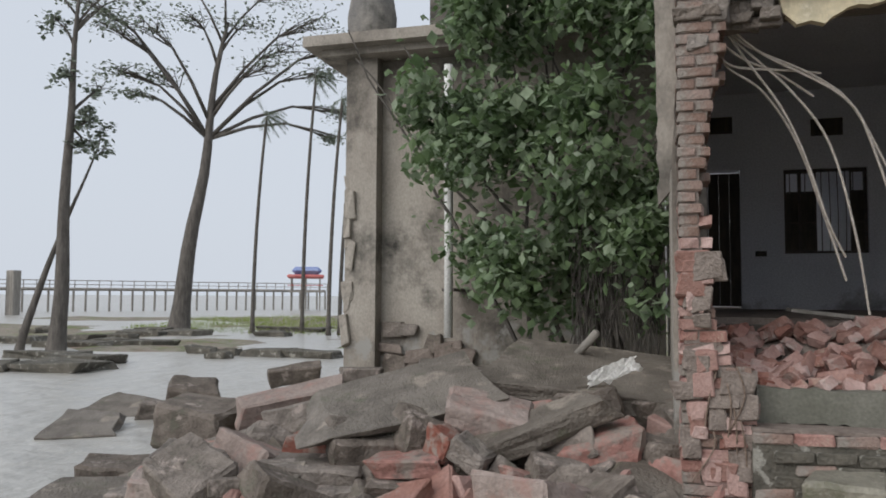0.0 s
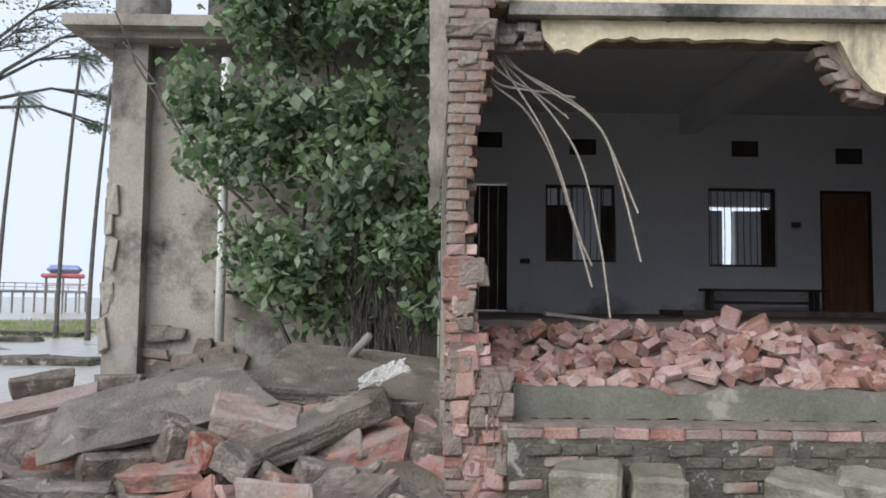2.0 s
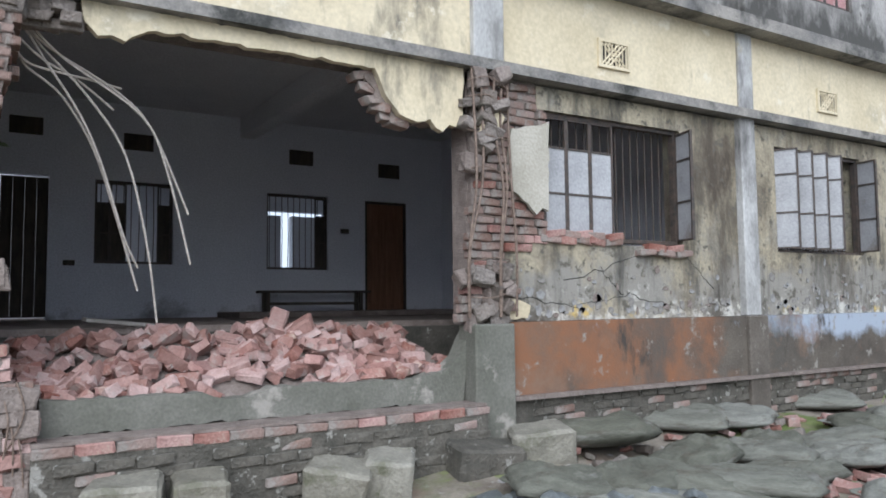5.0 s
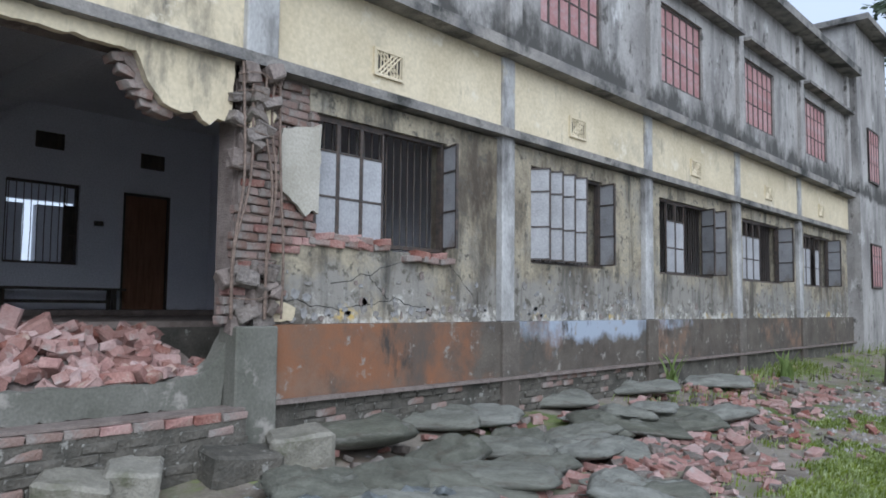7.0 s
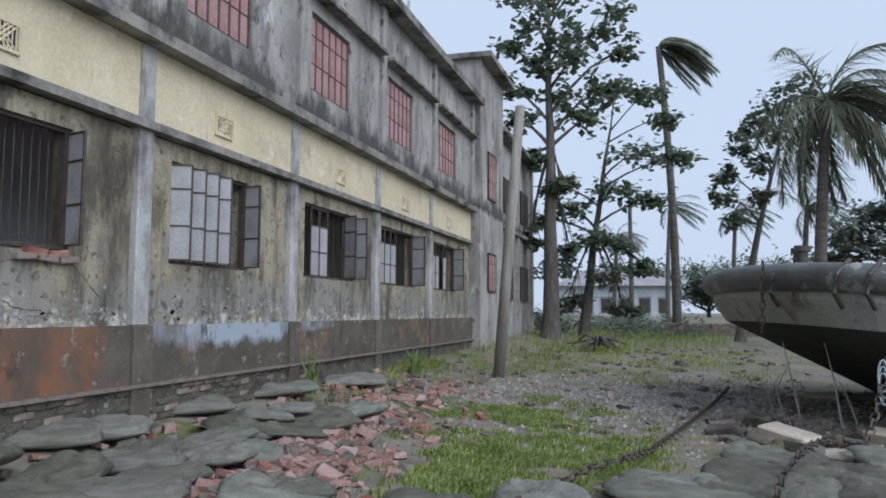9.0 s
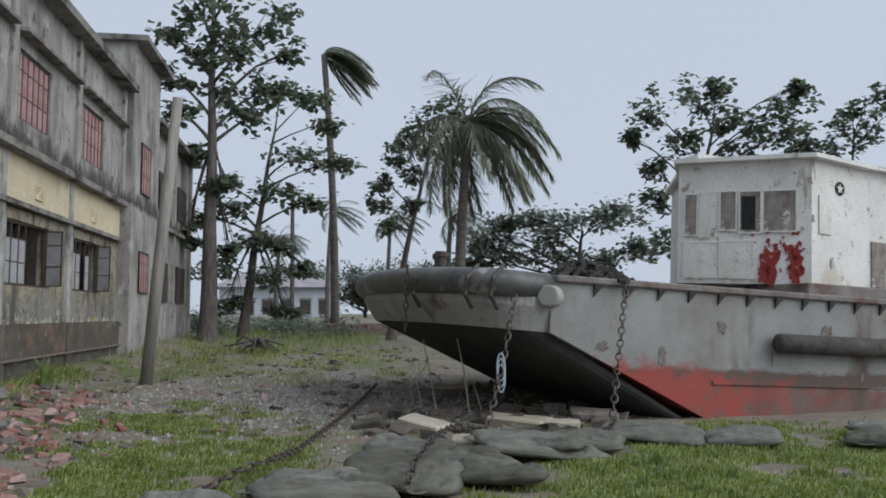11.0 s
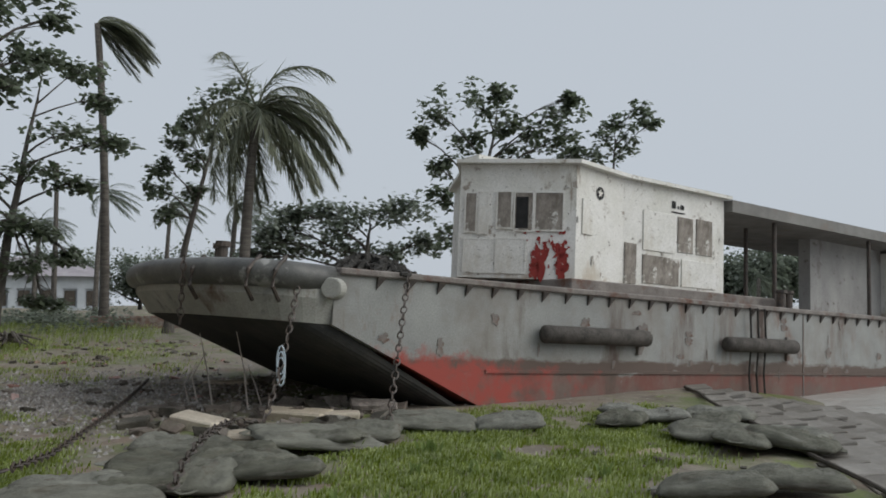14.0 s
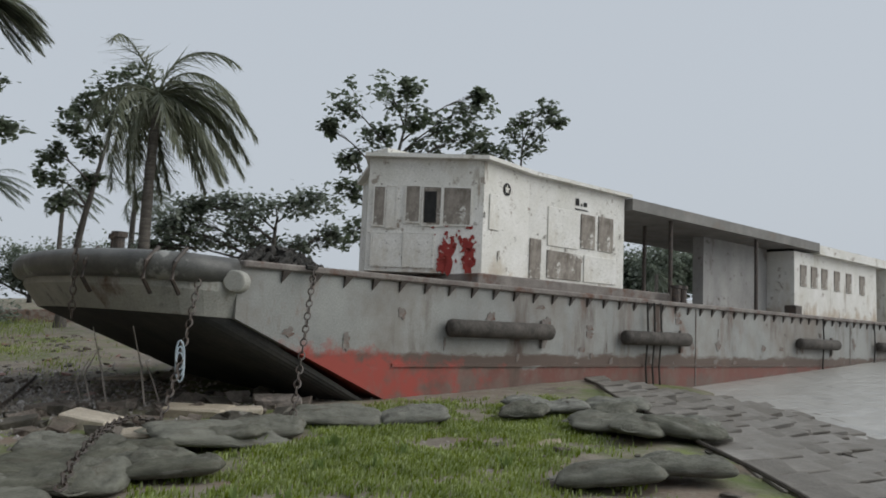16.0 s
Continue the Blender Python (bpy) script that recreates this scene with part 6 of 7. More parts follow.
# rubble of the fallen corner
KIND = {"slab": ("slab", "concrete_slab", "broken wet concrete slab lying tilted on rubble", "slab"), "chunk": ("concrete", "masonry_chunk", "broken grey chunk of masonry", "rubble"),
        "redchunk": ("brick_lump", "brick_chunk", "broken lump of red brickwork", "rubble"), "brickchunk": ("mortar_brick", "brick_chunk", "mortared lump of pinkish brickwork", "rubble"),
        "block": ("mossy_block", "stone_block", "square mossy concrete block before the foundation", "block"), "mossblock": ("mossy_masonry", "stone_block", "dark mossy concrete block", "block"),
        "pale": ("pale_stone", "stone_block", "pale brown stone block near the sandbags", "block")}


def debris(kind, x, y, z, w, d, h, yaw, tx, ty, seed):
    mat, name, label, cat = KIND[kind]
    z -= 0.04
    if kind == "slab":
        bm = chunk(w, d, h, seed, 0.18, 3)
        for v in bm.verts:
            o = 0.10 * noise.noise(Vector((v.co.x * 2.2, v.co.y * 2.2, seed)))
            v.co.x += o
            v.co.y += 0.7 * o
    else:
        if kind in ("block", "mossblock"):
            w, h, z, y, x = w * 0.92, h * 0.98, z + 0.03, y - 0.32, x * 0.945
        bm = chunk(w, d, h, seed, 0.11 if kind in ("block", "pale", "mossblock") else 0.19, 3)
    ob = part(name, bm, M[mat])
    ob.matrix_basis = pose(x, y, z, tx, ty, yaw)
    tagged(ob, label, cat, "rubble of the fallen corner" if cat in ("rubble", "slab") else "blocks along the foundation")
    return ob


debris('slab', -0.74, 7.56, 0.82, 1.78, 1.25, 0.13, 4, 15, 6, 0)
debris('slab', -2.26, 6.52, 0.70, 1.52, 1.13, 0.14, 28, 13, -10, 1)
debris('slab', -2.10, 7.75, 0.76, 0.63, 1.10, 0.12, 21, 11, 4, 2)
debris('slab', -1.02, 6.16, 0.56, 1.35, 0.34, 0.17, 22, 8, -20, 3)
debris('redchunk', -0.52, 6.32, 0.37, 0.58, 0.44, 0.36, 8, 5, -12, 4)
debris('chunk', -0.04, 6.39, 0.33, 0.40, 0.50, 0.37, 20, 0, 0, 5)
debris('brickchunk', -1.45, 6.30, 0.59, 0.69, 0.44, 0.33, 10, 14, 8, 6)
debris('chunk', -1.92, 6.09, 0.51, 0.38, 0.39, 0.29, 46, 10, 20, 7)
debris('chunk', -5.94, 9.11, 0.25, 0.63, 0.55, 0.37, 36, 10, 10, 8)
debris('chunk', -5.39, 8.41, 0.05, 0.93, 0.66, 0.49, 6, 5, 5, 9)
debris('brickchunk', -4.00, 7.93, 0.40, 1.21, 0.44, 0.27, 24, 10, -12, 10)
debris('chunk', -3.14, 6.94, 0.45, 0.87, 0.44, 0.28, 6, -8, -14, 11)
debris('chunk', -0.17, 7.26, 0.61, 0.36, 0.33, 0.22, 26, 5, 0, 12)
debris('chunk', -4.83, 6.31, -0.10, 0.62, 0.55, 0.29, 26, 0, 4, 13)
debris('chunk', -4.29, 6.22, -0.07, 0.54, 0.44, 0.21, 10, 0, -4, 14)
debris('chunk', -4.29, 6.92, 0.05, 0.81, 0.44, 0.20, 34, 0, -14, 15)
debris('chunk', -2.78, 5.86, 0.15, 0.83, 0.55, 0.29, 11, 5, 2, 16)
debris('chunk', -2.36, 5.98, 0.35, 0.50, 0.39, 0.35, 26, 20, 5, 17)
debris('redchunk', -2.91, 6.34, 0.28, 0.49, 0.39, 0.21, 6, 5, 5, 18)
debris('chunk', -3.57, 6.45, 0.15, 0.47, 0.39, 0.22, 31, 5, 10, 19)
debris('redchunk', -1.91, 5.77, 0.33, 0.51, 0.33, 0.15, 11, 5, -4, 20)
debris('chunk', -1.94, 5.73, 0.15, 0.55, 0.44, 0.18, 21, 0, 0, 21)
debris('slab', -4.02, 5.58, -0.07, 1.86, 0.75, 0.16, 21, 7, 2, 22)
debris('slab', -3.00, 5.64, -0.01, 0.72, 0.70, 0.20, 8, 9, 2, 23)
debris('chunk', -2.39, 5.63, 0.07, 0.47, 0.33, 0.18, 28, 4, 0, 24)
debris('redchunk', -1.14, 5.79, 0.15, 0.75, 0.22, 0.13, 22, 4, -5, 25)
debris('slab', -0.43, 5.92, 0.23, 0.79, 0.70, 0.10, 12, 11, 2, 26)
debris('redchunk', 0.15, 6.07, 0.15, 0.77, 0.28, 0.15, 18, 0, 0, 27)
debris('chunk', -1.65, 7.54, 0.81, 0.33, 0.33, 0.19, 28, 0, 0, 28)
debris('chunk', -3.47, 8.74, 0.65, 0.47, 0.33, 0.17, 19, 0, 0, 29)
debris('slab', -8.15, 9.70, -0.35, 0.91, 1.06, 0.16, 26, 11, 3, 30)
debris('slab', -8.86, 11.31, -0.34, 0.94, 1.04, 0.14, 2, 13, 8, 31)
debris('chunk', -7.85, 11.12, -0.30, 0.69, 0.33, 0.28, 36, 4, 4, 32)
debris('chunk', -5.94, 11.92, 0.25, 0.86, 0.33, 0.29, 30, 12, -8, 33)
debris('redchunk', -1.64, 5.88, 0.45, 0.26, 0.28, 0.22, 56, 20, 10, 34)
debris('chunk', -1.44, 5.82, 0.43, 0.30, 0.28, 0.20, -4, 10, 30, 35)
debris('chunk', -1.21, 6.27, 0.45, 0.36, 0.33, 0.23, 31, 30, 10, 36)
debris('chunk', -3.78, 6.25, 0.03, 0.52, 0.44, 0.22, 24, 3, 0, 37)
debris('chunk', -1.52, 5.77, 0.19, 0.38, 0.33, 0.14, 4, 3, 5, 38)
debris('chunk', -0.82, 5.99, 0.29, 0.38, 0.33, 0.22, 26, 4, 10, 39)
debris('block', 1.10, 5.86, 0.29, 0.50, 0.46, 0.32, -17, 0, -2, 40)
debris('block', 1.56, 5.81, 0.29, 0.40, 0.46, 0.32, -9, 0, 3, 41)
debris('block', 2.69, 5.97, 0.23, 0.51, 0.39, 0.32, -26, 12, 10, 42)
debris('block', 3.12, 5.92, 0.25, 0.43, 0.39, 0.30, -28, 12, 8, 43)
debris('block', 4.72, 5.92, 0.30, 0.60, 0.44, 0.37, -24, 8, -5, 44)
debris('mossblock', 4.08, 5.92, 0.22, 0.66, 0.44, 0.33, -4, 8, 5, 45)
debris('redchunk', 2.41, 6.07, 0.07, 0.39, 0.22, 0.13, -19, 4, 6, 46)
debris('redchunk', 4.52, 5.54, 0.05, 0.46, 0.28, 0.19, 6, 5, 5, 47)
debris('redchunk', 4.25, 5.25, 0.07, 0.36, 0.22, 0.16, -18, 5, 5, 48)
debris('redchunk', 5.80, 5.41, 0.07, 0.34, 0.22, 0.14, -38, 5, 5, 49)
debris('redchunk', 4.88, 4.98, 0.05, 0.25, 0.17, 0.12, -68, 5, 5, 50)
debris('pale', 10.46, -1.37, 0.05, 0.64, 0.44, 0.26, -135, 4, 8, 51)
debris('pale', 9.00, -1.64, 0.07, 0.33, 0.33, 0.22, -105, 2, 0, 52)
debris('pale', 10.66, -2.67, 0.05, 0.87, 0.44, 0.24, -125, 3, 2, 53)
debris('pale', 10.44, -3.16, 0.05, 0.55, 0.33, 0.20, -100, 2, 2, 54)
debris('pale', 15.51, -2.49, 0.05, 0.85, 0.33, 0.19, -110, 2, 0, 55)
debris('chunk', 10.82, -3.82, 0.07, 0.58, 0.33, 0.28, -110, 2, 0, 56)
debris('pale', 6.83, -5.30, -0.01, 0.52, 0.28, 0.12, -130, 4, -6, 57)
debris('chunk', 6.38, -5.26, 0.03, 0.13, 0.17, 0.12, -105, 0, 0, 58)
# smaller pieces between
fill = thing("rubble_fill", pose(0, 0, 0), "loose broken bricks and mortar between the slabs", "rubble", kind="stuff")
SMALL = [mesh_from("fragment", chunk(0.22, 0.16, 0.12, 700 + k, 0.22, 1), M["concrete"] if k % 3 else M["brick_rubble"]) for k in range(9)]
for k in range(230):
    x = rb.uniform(-5.2, 0.35)
    y = rb.uniform(5.2, 8.6) if x > -3.5 else rb.uniform(5.5, 9.0)
    s = rb.uniform(0.5, 1.9)
    piece("fragment", SMALL[rb.randint(0, 8)], fill, pose(x, y, height(x, y) + 0.05 * s, rb.uniform(-40, 40), rb.uniform(-40, 40), rb.uniform(0, 360)) @ Matrix.Diagonal((s, s, s * rb.uniform(0.6, 1), 1)))
for k in range(70):
    x = rb.uniform(-5.0, 0.3)
    y = rb.uniform(5.35, 7.4)
    d = rb.uniform(0.22, 0.55)
    kind = rb.choice(("chunk", "chunk", "chunk", "chunk", "redchunk", "brickchunk", "slab", "slab"))
    debris(kind, x, y, height(x, y) + 0.10 + rb.uniform(0, 0.12), d * 1.3, d, d * (0.28 if kind == "slab" else 0.55), rb.uniform(-40, 60), rb.uniform(-24, 24), rb.uniform(-24, 24), 1200 + k)
for k in range(70):
    x, y = rb.uniform(-0.6, 1.6), rb.uniform(4.9, 5.7)
    piece("brick", (BRICKS if rb.random() < 0.6 else RUB)[rb.randint(0, 5)], fill, pose(x, y, height(x, y) + 0.05, rb.uniform(-30, 30), rb.uniform(-30, 30), rb.uniform(0, 360)))
bm = bmesh.new()
n = 14
rv = [[bm.verts.new(((0.42 + 0.14 * noise.noise(Vector((0.3, j * 0.5, 3)))) * (i / n - 0.5), (0.20 + 0.14 * noise.noise(Vector((i * 0.45, 0.2, 8)))) * (j / n - 0.5), 0.035 * noise.noise(Vector((i * 0.5, j * 0.6, 2))) + 0.02 * noise.noise(Vector((i * 1.1, j * 1.0, 5))))) for i in range(n + 1)] for j in range(n + 1)]
for a, b in zip(rv, rv[1:]):
    for i in range(n):
        bm.faces.new((a[i], a[i + 1], b[i + 1], b[i]))
bmesh.ops.solidify(bm, geom=bm.faces[:], thickness=0.008)
rg = part("rag", bm, M["rag"])
rg.matrix_basis = pose(-0.46, 6.72, 0.93, 28, -22, 10)
tagged(rg, "crumpled dirty white cloth on the slab", "cloth")
pp = thing("drain_pipe", pose(-2.73, 9.9, 0), "white plastic drain pipe on the old wall", "pipe")
part("pipe", tube(bmesh.new(), [(0, 0, 1.0), (0.0, 0, 2.4), (-0.02, 0.02, 4.6)], 0.06, 12), M["pipe"], pp, smooth=True)
for z in (1.6, 3.2):
    part("clamp", boxed(-0.08, 0.08, -0.03, 0.8, z, z + 0.04), M["metal_dark"], pp)
pp = thing("pipe_stub", pose(-0.85, 8.0, 1.0, 55, 0, 40), "short grey broken pipe among the rubble", "pipe")
part("pipe", tube(bmesh.new(), [(0, 0, -0.1), (0, 0, 0.34)], 0.04, 10), M["timber"], pp, smooth=True)


# ---- sandbags ----
def bag_mesh(seed):
    """A slumped pillow with pinched, sewn edges and folds that run in from its ends."""
    r = random.Random(seed)
    bm = bmesh.new()
    nu, nv = 30, 20
    o = Vector((r.uniform(0, 40), r.uniform(0, 40), 0))

    def sheet(sign):
        rows = []
        for j in range(nv + 1):
            row = []
            for i in range(nu + 1):
                u, v = -1 + 2 * i / nu, -1 + 2 * j / nv
                edge = max(0.0, (1 - abs(u) ** 5) * (1 - abs(v) ** 4))
                x = 0.5 * u * (1 - 0.07 * v * v) + 0.03 * noise.noise(Vector((u, v * 2, 0)) + o)
                y = 0.5 * v * (1 - 0.10 * u * u) + 0.05 * noise.noise(Vector((u * 2, v, 3)) + o)
                h = edge ** 0.62
                fold = abs(noise.noise(Vector((u * 1.3, v * 5.5, 1)) + o)) * (0.35 + 0.65 * abs(u)) * 0.55 + abs(noise.noise(Vector((u * 4.5, v * 2.0, 6)) + o)) * 0.34
                dent = 0.30 * noise.noise(Vector((u * 1.4, v * 1.4, 2)) + o)
                z = (0.62 * h * (1 - fold) + dent * h) if sign > 0 else -0.3 * h
                row.append(bm.verts.new((x, y, z)))
            rows.append(row)
        for a, b in zip(rows, rows[1:]):
            for i in range(nu):
                bm.faces.new((a[i], a[i + 1], b[i + 1], b[i]))
    sheet(1)
    sheet(-1)
    bmesh.ops.remove_doubles(bm, verts=bm.verts[:], dist=0.0005)
    return mesh_from("sandbag", bm, M["bag"], True)


BAGS = [bag_mesh(k) for k in range(7)]
sm = bmesh.new()
tube(sm, [(-0.46, -0.10, 0.06), (-0.53, -0.03, 0.03), (-0.55, 0.08, 0.0), (-0.49, 0.2, 0.05)], [0.02, 0.035, 0.03, 0.02], 6)
SEAM = mesh_from("tied_end", sm, M["bag"], True)


def sandbag(x, y, w, h, yaw, k):
    ob = new("sandbag", BAGS[k % 7])
    ob.matrix_basis = pose(x, y, height(x, y) + 0.07 + 0.02 * (k % 3), (k * 13 % 15) - 7, (k * 7 % 15) - 7, yaw) @ Matrix.Diagonal((min(1.45, w * 1.12), min(0.95, max(0.62, w * 0.68)), max(0.19, h * 0.85), 1))
    piece("tied_end", SEAM, ob, pose(0, 0, 0))
    tagged(ob, "large grey geotextile sandbag, wet and slumped on the bank", "sandbag", "sandbags")
    return ob


sandbag(4.96, 5.66, 1.55, 0.34, -55.74, 0)
sandbag(6.42, 6.04, 1.26, 0.24, -54.59, 1)
sandbag(5.17, 4.28, 1.19, 0.22, -51.38, 2)
sandbag(8.93, 6.11, 1.32, 0.26, -49.82, 3)
sandbag(8.57, 4.66, 1.33, 0.20, -48.92, 4)
sandbag(6.22, 4.66, 0.83, 0.20, -63.32, 5)
sandbag(4.60, 4.20, 1.19, 0.20, -50.44, 6)
sandbag(5.88, 3.05, 0.84, 0.20, -59.31, 7)
sandbag(3.98, 4.79, 0.70, 0.20, -28.10, 8)
sandbag(6.97, 5.77, 1.10, 0.20, -62.38, 9)
sandbag(7.32, 4.31, 0.97, 0.20, -64.91, 10)
sandbag(10.97, 5.66, 0.98, 0.20, -61.11, 11)
sandbag(10.00, 4.76, 1.11, 0.20, -56.06, 12)
sandbag(5.53, 5.98, 0.70, 0.20, -56.40, 13)
sandbag(10.37, 7.19, 0.91, 0.20, -62.40, 14)
sandbag(13.30, 5.47, 1.04, 0.20, -61.10, 16)
sandbag(8.46, -2.35, 1.44, 0.22, -91.08, 17)
sandbag(8.59, -0.98, 0.93, 0.20, -104.66, 18)
sandbag(7.59, -0.83, 1.09, 0.20, -97.29, 19)
sandbag(7.11, -0.46, 0.81, 0.20, -87.55, 20)
sandbag(6.88, -0.03, 1.12, 0.20, -76.89, 21)
sandbag(7.16, -1.64, 0.73, 0.20, -113.25, 22)
sandbag(9.12, -4.00, 1.00, 0.20, -117.61, 23)
sandbag(8.68, -4.84, 0.78, 0.20, -116.28, 24)
sandbag(6.93, -6.52, 0.95, 0.20, -123.97, 25)
sandbag(6.35, -7.02, 0.70, 0.20, -151.73, 26)
sandbag(8.30, -7.89, 0.82, 0.20, -140.16, 27)
sandbag(5.01, -4.64, 0.82, 0.20, -132.78, 28)
sandbag(4.81, -5.32, 0.70, 0.20, -131.08, 29)
sandbag(8.31, -1.55, 0.70, 0.20, -114.88, 30)
sandbag(8.75, -2.96, 0.79, 0.20, -116.37, 31)
sandbag(5.79, 3.00, 0.83, 0.20, -62.83, 32)
sandbag(6.41, 1.01, 0.70, 0.20, -75.39, 33)
sandbag(7.12, -0.02, 0.86, 0.20, -78.02, 34)
sandbag(5.35, 4.32, 1.27, 0.20, -59.73, 35)
sandbag(6.02, 1.82, 0.70, 0.20, -76.01, 36)
# more bags of the same kind packed between the large ones
rbag = random.Random(5)
for k in range(11):
    x = 4.7 + 0.6 * k + rbag.uniform(-0.2, 0.2)
    sandbag(x, 5.05 + rbag.uniform(-0.25, 0.25) if k % 2 else 4.5 + rbag.uniform(-0.3, 0.3), rbag.uniform(0.75, 1.05), rbag.uniform(0.2, 0.28), rbag.uniform(-40, 40), 40 + k)
for k in range(5):
    sandbag(7.2 + rbag.uniform(-0.6, 2.4), -1.4 + rbag.uniform(-1.1, 0.9), rbag.uniform(0.6, 0.85), rbag.uniform(0.18, 0.24), rbag.uniform(-60, 60), 60 + k)
for k in range(7):
    sandbag(7.0 + rbag.uniform(-0.9, 1.8), -6.9 + rbag.uniform(-0.7, 0.9), rbag.uniform(0.6, 0.9), rbag.uniform(0.18, 0.22), rbag.uniform(-60, 60), 80 + k)
# crumpled sheet near the column
bm = bmesh.new()
n = 22
gv = [[bm.verts.new((1.5 * i / n, 0.9 * j / n, 0.10 * noise.noise(Vector((i * 0.33, j * 0.30, 5))) + 0.05 * noise.noise(Vector((i * 0.9, j * 0.3, 1))) + 0.16)) for i in range(n + 1)] for j in range(n + 1)]
for a, b in zip(gv, gv[1:]):
    for i in range(n):
        bm.faces.new((a[i], a[i + 1], b[i + 1], b[i]))
bmesh.ops.solidify(bm, geom=bm.faces[:], thickness=0.006)
sh = part("plastic_sheet", bm, M["plastic_sheet"], smooth=True)
sh.matrix_basis = pose(3.2, 4.15, -0.02, 0, 0, -6)
tagged(sh, "crumpled grey plastic sheet over the sandbags", "sheet")

# broken brick strewn beside the sandbags
strew = thing("brick_scatter", pose(0, 0, 0), "broken pink and red bricks strewn beside the sandbags", "rubble", kind="stuff")
for k in range(760):
    t = rb.random() ** 1.3
    cx, cy = 6.4 + 9.0 * t, 3.4 + 2.0 * t
    x = cx + rb.gauss(0, 0.6 + 0.5 * t)
    y = cy + rb.gauss(0, 0.5 + 0.3 * t)
    if y > 5.75:
        continue
    s = rb.uniform(0.3, 1.0)
    src = (RUB if rb.random() < 0.5 else BRICKS)[rb.randint(0, 6)] if rb.random() < 0.72 else SMALL[rb.randint(0, 8)]
    piece("brick", src, strew, pose(x, y, height(x, y) + 0.03 * s, rb.uniform(-25, 25), rb.uniform(-25, 25), rb.uniform(0, 360)) @ Matrix.Diagonal((s, s, s, 1)))
for k in range(110):
    x, y = rb.uniform(4.3, 9.5), rb.uniform(3.6, 5.6)
    s = rb.uniform(0.35, 0.95)
    src = (RUB if rb.random() < 0.5 else BRICKS)[rb.randint(0, 6)] if rb.random() < 0.45 else SMALL[rb.randint(0, 8)]
    piece("brick", src, strew, pose(x, y, height(x, y) + 0.05 * s, rb.uniform(-25, 25), rb.uniform(-25, 25), rb.uniform(0, 360)) @ Matrix.Diagonal((s, s, s, 1)))
# pale gravel patch
gm = bmesh.new()
for k in range(6500):
    x, y = rb.gauss(14.0, 2.2), rb.gauss(0.2, 2.0)
    s = rb.uniform(0.012, 0.055)
    z = height(x, y)
    a = rb.uniform(0, 6.28)
    vs = [gm.verts.new((x + s * math.cos(a + q), y + s * math.sin(a + q), z - 0.005)) for q in (0, 1.6, 3.1, 4.8)] + [gm.verts.new((x, y, z + s * 0.8))]
    for q in range(4):
        gm.faces.new((vs[q], vs[(q + 1) % 4], vs[4]))
g = part("gravel", gm, M["gravel"])
tagged(g, "pale gravel and shell chips in the yard", "gravel", kind="stuff")


# ---- grass ----
def in_poly(x, y, poly):
    ins = False
    for (x0, y0), (x1, y1) in zip(poly, poly[1:] + poly[:1]):
        if (y0 > y) != (y1 > y) and x < (x1 - x0) * (y - y0) / (y1 - y0) + x0:
            ins = not ins
    return ins


def grass_patch(name, poly, count, tall, seed, thin=0.0, soft=0.6):
    r = random.Random(seed)
    xs, ys = [p[0] for p in poly], [p[1] for p in poly]
    verts, faces = [], []
    made, tries = 0, 0
    while made < count and tries < count * 8:
        tries += 1
        x, y = r.uniform(min(xs) - soft, max(xs) + soft), r.uniform(min(ys) - soft, max(ys) + soft)
        if not in_poly(x + r.gauss(0, soft * 0.4), y + r.gauss(0, soft * 0.4), poly):
            continue
        if noise.noise(Vector((x * 0.8, y * 0.8, seed))) + 0.5 * noise.noise(Vector((x * 2.6, y * 2.6, seed))) < thin + r.uniform(-0.2, 0.2):
            continue
        made += 1
        z = height(x, y)
        a, hgt = r.uniform(0, 6.28), tall * r.uniform(0.4, 1.3)
        lean = r.uniform(0.2, 0.9) * hgt
        w = 0.006 + 0.006 * r.random()
        ox, oy = math.cos(a) * w, math.sin(a) * w
        lx, ly = -math.sin(a) * lean * 0.6 + 0.1 * lean, math.cos(a) * lean * 0.6 - 0.4 * lean
        i = len(verts)
        verts += [(x - ox, y - oy, z - 0.01), (x + ox, y + oy, z - 0.01), (x + lx * 0.45 + ox * 0.7, y + ly * 0.45 + oy * 0.7, z + hgt * 0.65), (x + lx * 0.45 - ox * 0.7, y + ly * 0.45 - oy * 0.7, z + hgt * 0.65), (x + lx, y + ly, z + hgt * 0.9)]
        faces += [(i, i + 1, i + 2, i + 3), (i + 3, i + 2, i + 4)]
    me = bpy.data.meshes.new(name)
    me.from_pydata(verts, [], faces)
    me.materials.append(M["grass"])
    ob = new(name, me)
    tagged(ob, "wet yellow-green grass in uneven tufts", "grass", kind="stuff")
    return ob


grass_patch("grass", [(5.6, -0.4), (7.6, -1.9), (8.9, -3.5), (10.3, -5.4), (9.4, -8.0), (6.6, -5.9), (4.6, -4.2)], 34000, 0.06, 3, -0.2)
grass_patch("grass", [(5.8, 2.4), (8.4, 2.9), (12.0, 3.7), (14.2, 2.0), (11.0, 0.3), (8.3, 0.25), (6.3, 1.2)], 26000, 0.055, 5, -0.05)
grass_patch("grass", [(16.5, 3.0), (19.0, 5.4), (30.0, 3.0), (27, -3.0), (16.6, -1.8)], 5500, 0.09, 7, 0.05, 1.0)
grass_patch("grass", [(22, 5.4), (36, 5.6), (50, 4), (46, -4), (30, -2)], 6000, 0.30, 9, 0.0, 1.0)
